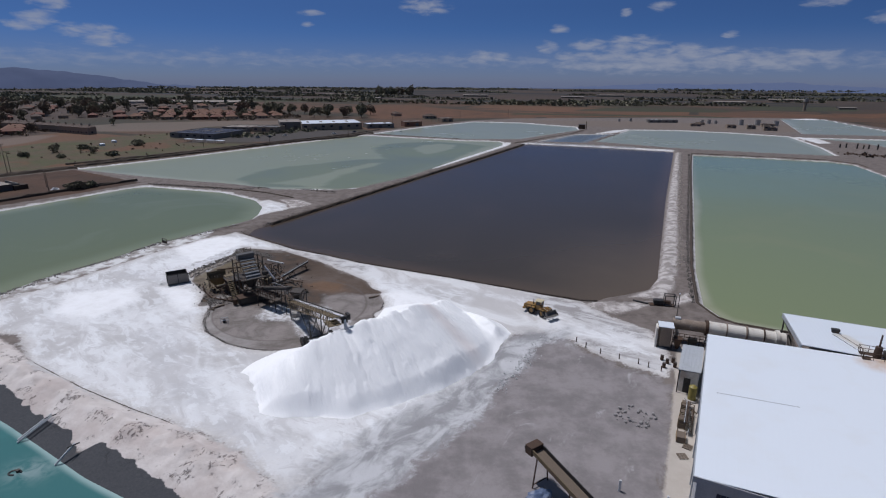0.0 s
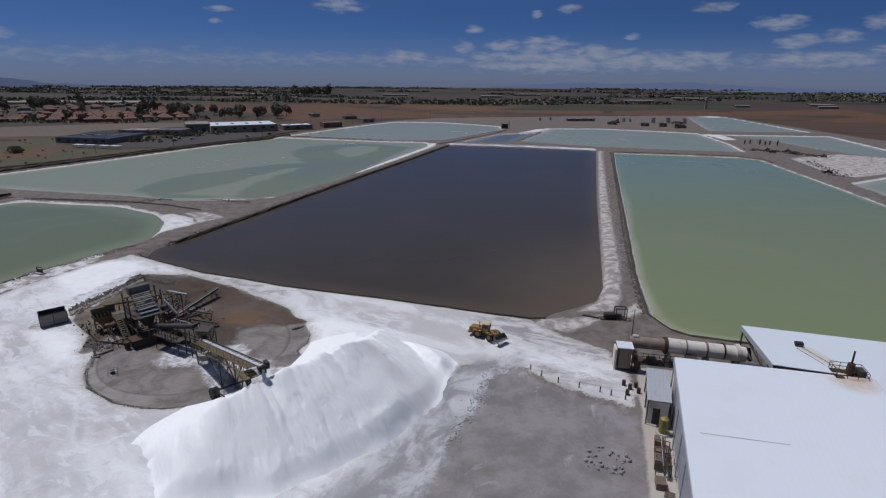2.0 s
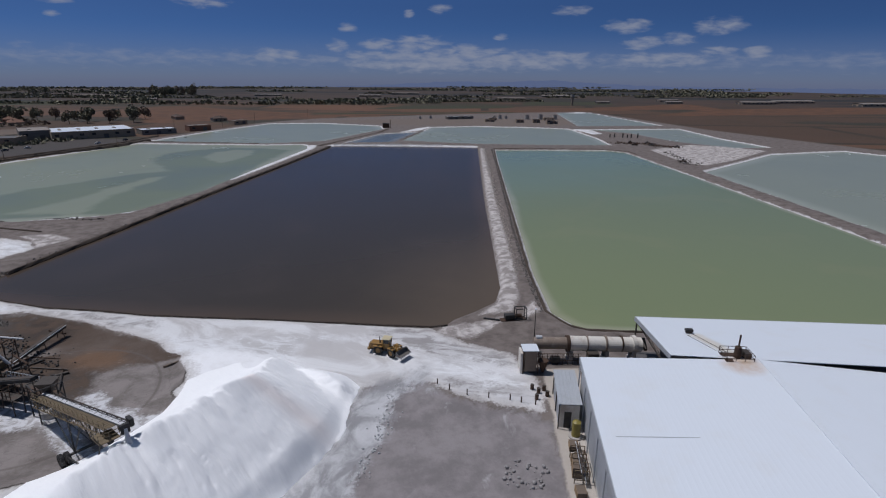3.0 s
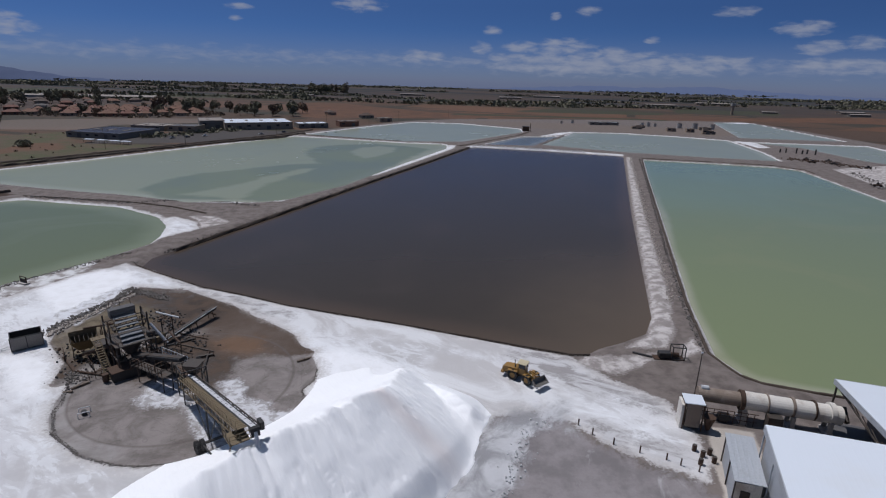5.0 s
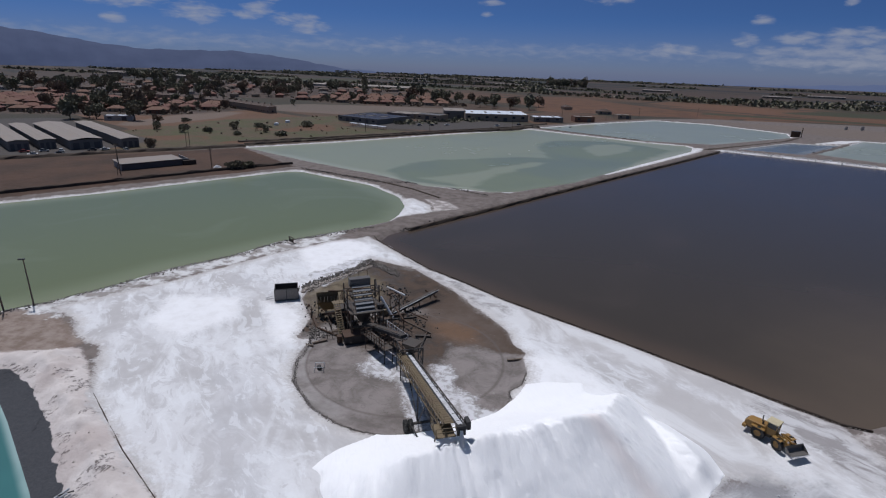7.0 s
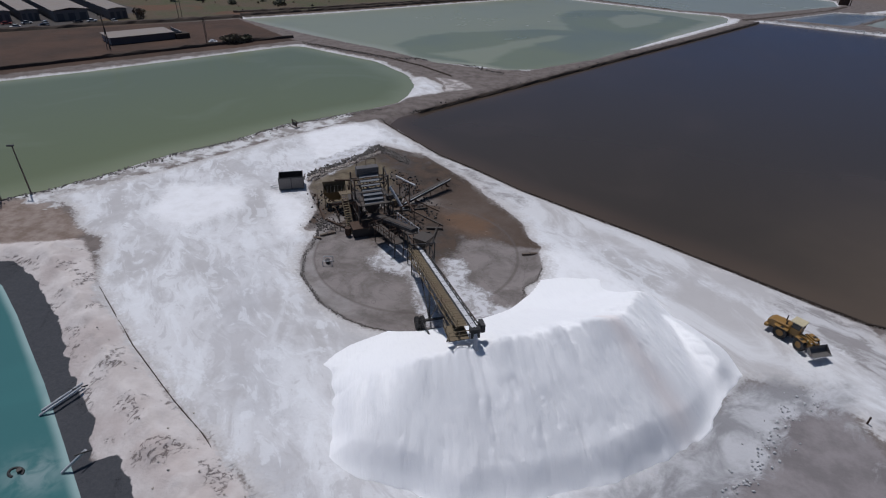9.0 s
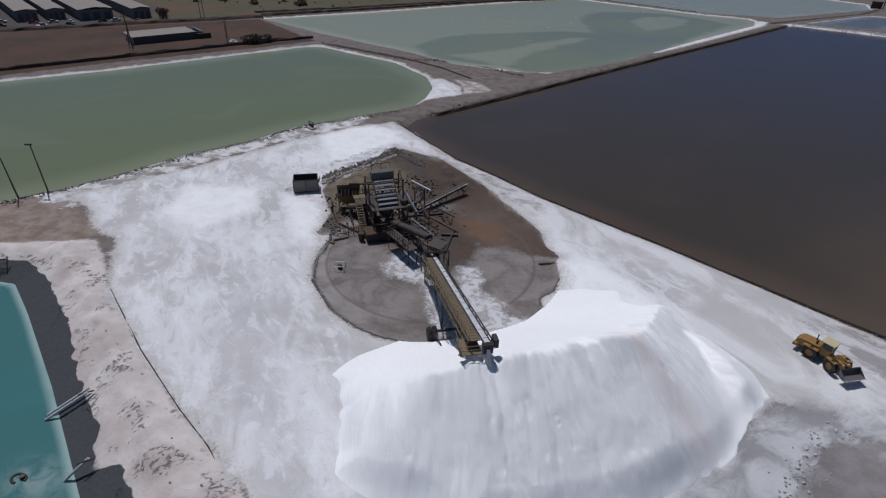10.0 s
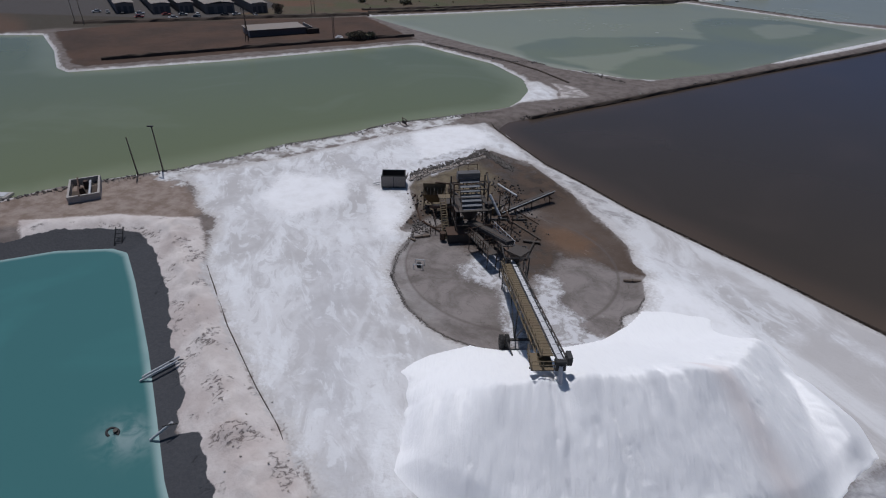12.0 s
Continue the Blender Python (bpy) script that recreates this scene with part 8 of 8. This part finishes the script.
def ruin():
    t = thing("pump_pit", "open concrete pump pit with rusty machinery inside", "pump pit", pose(-105.2, 86.3, 0, 0, 0, -34))
    L, W = 8.6, 5.2
    for x0, y0, x1, y1 in ((-L / 2, -W / 2, L / 2, -W / 2 + 0.35), (-L / 2, W / 2 - 0.35, L / 2, W / 2), (-L / 2, -W / 2 + 0.35, -L / 2 + 0.35, W / 2 - 0.35), (L / 2 - 0.35, -W / 2 + 0.35, L / 2, W / 2 - 0.35)):
        part("wall", box(bmesh.new(), x0, y0, -0.2, x1, y1, 1.3), m_concrete, t)
    part("floor", box(bmesh.new(), -L / 2 + 0.3, -W / 2 + 0.3, -0.1, L / 2 - 0.3, W / 2 - 0.3, 0.08), m_bank, t)
    for x, y in ((-1.8, 0.2), (1.2, -0.4)):
        part("pump", tube(bmesh.new(), (x, y, 0.1), (x, y, 1.5), 0.55, 0.4, 14), m_rust, t)
    part("pipe", tube(bmesh.new(), (-3.6, 0.8, 0.7), (3.6, 0.8, 0.7), 0.2), m_pipe, t)
    part("beam", beam(bmesh.new(), (-4.4, -1.2, 1.4), (4.6, -0.6, 1.4), 0.25), m_rust, t)
    b_ = thing("concrete_block", "pale concrete block on the brown bank", "block", pose(-118, 77.5, level(-118, 77.5) - 0.1, 0, 0, 30))
    part("block", bevelled(-2.2, -1.2, 0, 2.2, 1.2, 1.5, 0.08), m_concrete, b_)
    part("lid", box(bmesh.new(), -1.6, -0.8, 1.5, 1.6, 0.8, 1.6), m_pipe, b_)


ruin()


# ---- process pool: pipes, ladder and aerator ----
def pool_things():
    for x0, y0, x1, y1, lb in ((-56.0, 61.4, -52.8, 64.6, "pale twin pipes running over the black liner"), (-47.4, 56.2, -45.4, 57.9, "thin pale pipe on the black liner")):
        t = thing("inlet_pipe", lb, "pipe", pose(0, 0, 0), "pool pipes")
        for k in (-0.3, 0.3) if x0 < -50 else (0,):
            z0, z1 = -1.9, 0.25
            part("pipe", tube(bmesh.new(), (x0 + k * 0.6, y0 - k, z0), (x1 + k * 0.6, y1 - k, z1), 0.14), m_pipe, t)
        part("strap", beam(bmesh.new(), (x1 - 0.6, y1 - 0.8, z1 - 0.1), (x1 + 0.5, y1 + 0.3, z1 - 0.1), 0.12), m_black, t)
    a = thing("aerator", "dark floating aerator ring on the turquoise pool", "aerator", pose(-51.8, 54.9, -2.0))
    b = bmesh.new()
    for k in range(14):
        p, q = k * 6.2832 / 18, (k + 1) * 6.2832 / 18
        tube(b, (0.75 * math.cos(p), 0.5 * math.sin(p), 0.02), (0.75 * math.cos(q), 0.5 * math.sin(q), 0.02), 0.14, n=8)
    part("ring", b, m_black, a)
    part("motor", tube(bmesh.new(), (0.3, 0.2, 0), (0.3, 0.2, 0.35), 0.25), m_steel, a)
    g_ = thing("pool_ladder", "dark steel pump frame at the pool's edge", "frame", pose(-86.4, 80.0, -1.2, 0, 0, 30))
    for x in (-0.6, 0.6):
        part("rail", beam(bmesh.new(), (x, -1.6, -0.8), (x, 0.6, 1.8), 0.12), m_black, g_)
    for k in range(5):
        part("rung", beam(bmesh.new(), (-0.6, -1.4 + 0.45 * k, -0.5 + 0.5 * k), (0.6, -1.4 + 0.45 * k, -0.5 + 0.5 * k), 0.08), m_black, g_)


pool_things()


# ---- cars ----
def car(x, y, turn, paint, label):
    t = thing("car", label, "car", pose(x, y, level(x, y), 0, 0, turn), "parked cars")
    b = bevelled(-2.1, -0.85, 0.35, 2.1, 0.85, 0.85, 0.12)
    body = part("body", b, paint, t)
    b = bmesh.new()
    lo_ = [b.verts.new(p) for p in ((-1.5, -0.75, 0.85), (1.0, -0.75, 0.85), (1.0, 0.75, 0.85), (-1.5, 0.75, 0.85))]
    up = [b.verts.new(p) for p in ((-1.0, -0.62, 1.4), (0.4, -0.62, 1.4), (0.4, 0.62, 1.4), (-1.0, 0.62, 1.4))]
    for i in range(4):
        b.faces.new((lo_[i], lo_[(i + 1) % 4], up[(i + 1) % 4], up[i]))
    part("glazing", b, m_mirror_glass, body)
    part("car_roof", box(bmesh.new(), -1.0, -0.62, 1.4, 0.4, 0.62, 1.44), paint, body)
    for wx_ in (-1.3, 1.3):
        for wy_ in (-0.78, 0.78):
            b = bmesh.new()
            tube(b, (wx_, wy_ - 0.1, 0.32), (wx_, wy_ + 0.1, 0.32), 0.32, n=12)
            part("wheel", b, m_tyre, t)


rnd = random.Random(9)
for k, (x, y) in enumerate(((-296, 212), (-290, 214), (-283, 217), (-275, 221), (-262, 226), (-256, 231), (-250, 235), (-240, 243), (-236, 247), (-227, 251), (-244, 229), (-252, 222), (-266, 214),
                            (-20, 490), (-28, 486), (-60, 478), (-75, 462), (-130, 432), (-122, 438), (-112, 446))):
    i = (0, 1, 2, 0, 3, 1, 0, 2)[k % 8]
    car(x, y, rnd.choice((60, 60, 150, 240)), m_cars[i], ("white", "silver", "dark grey", "red")[i] + " saloon car parked on tarmac")


# ---- machines at the far yard ----
def far_yard():
    for k, (x, y) in enumerate(((300, 378), (303, 376), (308, 372), (311, 370), (314, 369), (318, 366))):
        t = thing("standpipe", "dark upright standpipe on the far dike", "standpipe", pose(x, y, 0), "standpipes")
        part("pipe", tube(bmesh.new(), (0, 0, 0), (0, 0, 2.4 + 0.5 * (k % 3)), 0.5, n=10), m_black, t)
        part("cap", tube(bmesh.new(), (0, 0, 2.4 + 0.5 * (k % 3)), (0, 0, 2.7 + 0.5 * (k % 3)), 0.7, 0.3, 10), m_rust, t)
    for x, y, w_, h, mt in ((282, 328, 7, 2.2, m_rust), (292, 322, 6, 1.8, m_black), (301, 307, 6, 1.8, m_steel), (253, 254, 6, 2.0, m_rust), (298, 333, 6, 1.8, m_steel), (288, 340, 5, 2.0, m_rust)):
        t = thing("parked_plant", "rusty parked earthmoving machine on the far dike", "machine", pose(x, y, 0, 0, 0, -35) @ Matrix.Scale(0.6, 4), "parked machines")
        part("body", bevelled(-w_ / 2, -1.4, 0.8, w_ / 2, 1.4, h, 0.15), mt, t)
        part("cab", bevelled(-0.9, -1.0, h, 0.9, 1.0, h + 1.3, 0.12), m_black, t)
        for a in (-w_ * 0.35, w_ * 0.35):
            for b_ in (-1.35, 1.35):
                part("wheel", tube(bmesh.new(), (a, b_ - 0.25, 0.8), (a, b_ + 0.25, 0.8), 0.8, n=14), m_tyre, t)
        part("boom", beam(bmesh.new(), (w_ * 0.3, 0, h), (w_ * 0.6, 0, h + 1.0), 0.3), mt, t)
    lumps("scrap", along([(279, 345), (287, 336), (297, 333), (297, 320), (300, 306)], 0.22, 3.5), 1.0, m_rust, "heaps of rusty scrap on the far dike", "scrap", 51)
    lumps("scrap", along([(252, 258), (251, 244), (262, 262), (276, 292)], 0.5, 2.0), 0.8, m_stone, "dark rubble and scrap beside the far dike", "scrap", 52)
    lumps("rubble", along([(80, 402), (128, 383.5), (150, 373)], 0.25, 1.3), 0.7, m_saltclod, "white salt rubble along the far shore", "rubble", 53)
    t = thing("pump_house", "small dark pump house with a mast on the far dike", "pump house", pose(150, 512, 0, 0, 0, -20))
    part("wall", box(bmesh.new(), -3, -2, -0.2, 3, 2, 4), m_rust, t)
    part("roof", box(bmesh.new(), -3.3, -2.3, 4, 3.3, 2.3, 4.25), m_black, t)
    part("mast", tube(bmesh.new(), (4, 0, 0), (4, 0, 7), 0.3), m_rust, t)
    t = thing("water_tower", "pale silo tower on the far plain", "tower", pose(560, 800, 0))
    part("shaft", tube(bmesh.new(), (0, 0, -0.3), (0, 0, 13), 2.0, n=16), m_plaster[0], t)
    part("tank", tube(bmesh.new(), (0, 0, 13), (0, 0, 17), 3.2, n=16), m_plaster[2], t)


far_yard()


# ---- hedges and shrubs of the town, tree lines of the plain ----
def shrubs(spots, size, seed, label):
    r = random.Random(seed)
    mats_ = []
    for x, y in spots:
        s = size * r.uniform(0.5, 1.5)
        for _ in range(9):
            k = s * r.uniform(0.5, 1.0)
            mats_.append(pose(x + r.gauss(0, s * 0.55), y + r.gauss(0, s * 0.55), s * r.uniform(0.1, 0.9), r.uniform(0, 360), r.uniform(0, 360), r.uniform(0, 360))
                         @ Matrix.Diagonal((k, k, k, 1)))
    me = scatter_mesh("shrubs", [(-.5, -.3, 0), (.1, -.55, .2), (.55, 0, -.1), (.15, .5, .15), (-.45, .3, -.15)], [(0, 1, 2), (0, 2, 3), (0, 3, 4)], mats_, 0.3, seed)
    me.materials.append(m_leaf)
    return tagged(new("shrubs", me), label, "shrubs", kind="stuff")


rnd = random.Random(31)
spots = []
while len(spots) < 1500:
    poly = rnd.choice(TOWN)
    q = np.array(poly)
    x, y = rnd.uniform(q[:, 0].min(), q[:, 0].max()), rnd.uniform(q[:, 1].min(), q[:, 1].max())
    if inside(x, y, poly) > 0:
        spots.append((x, y))
shrubs(spots, 2.0, 32, "dark garden shrubs and hedges between houses")
spots = []
for _ in range(95):
    x, y, d = rnd.uniform(-1500, 1500), rnd.uniform(930, 2050), rnd.uniform(80, 420)
    a = radians(rnd.gauss(-12, 7))
    for k in range(int(d / 5)):
        spots.append((x + 5 * k * math.cos(a) + rnd.gauss(0, 1.5), y + 5 * k * math.sin(a) + rnd.gauss(0, 2)))
shrubs(spots, 4.0, 33, "dark tree lines across the farmland")
spots = [(rnd.uniform(-285, -140), rnd.uniform(300, 470)) for _ in range(90)]
spots = [p for p in spots if inside(p[0], p[1], SCRUB[0]) > 2]
shrubs(spots, 0.8, 34, "low olive scrub on the dry field")
spots = [(-150 + 1.3 * k + rnd.gauss(0, 4), 432 + 1.5 * k + rnd.gauss(0, 4)) for k in range(60)]
spots = [p for p in spots if float(ground_height(np.array([p[0]]), np.array([p[1]]))[1][0]) < -6]
shrubs(spots, 2.2, 35, "shrubs round the factory yard")
sweep([(-66, 80.3), (-52.6, 71.9), (-41.6, 65.9), (-35.6, 63.0), (-30, 59.4), (-24, 55)], 0.14, 0.28, m_bank, "trench_edge", "dark crack along the bank's crest", 15)
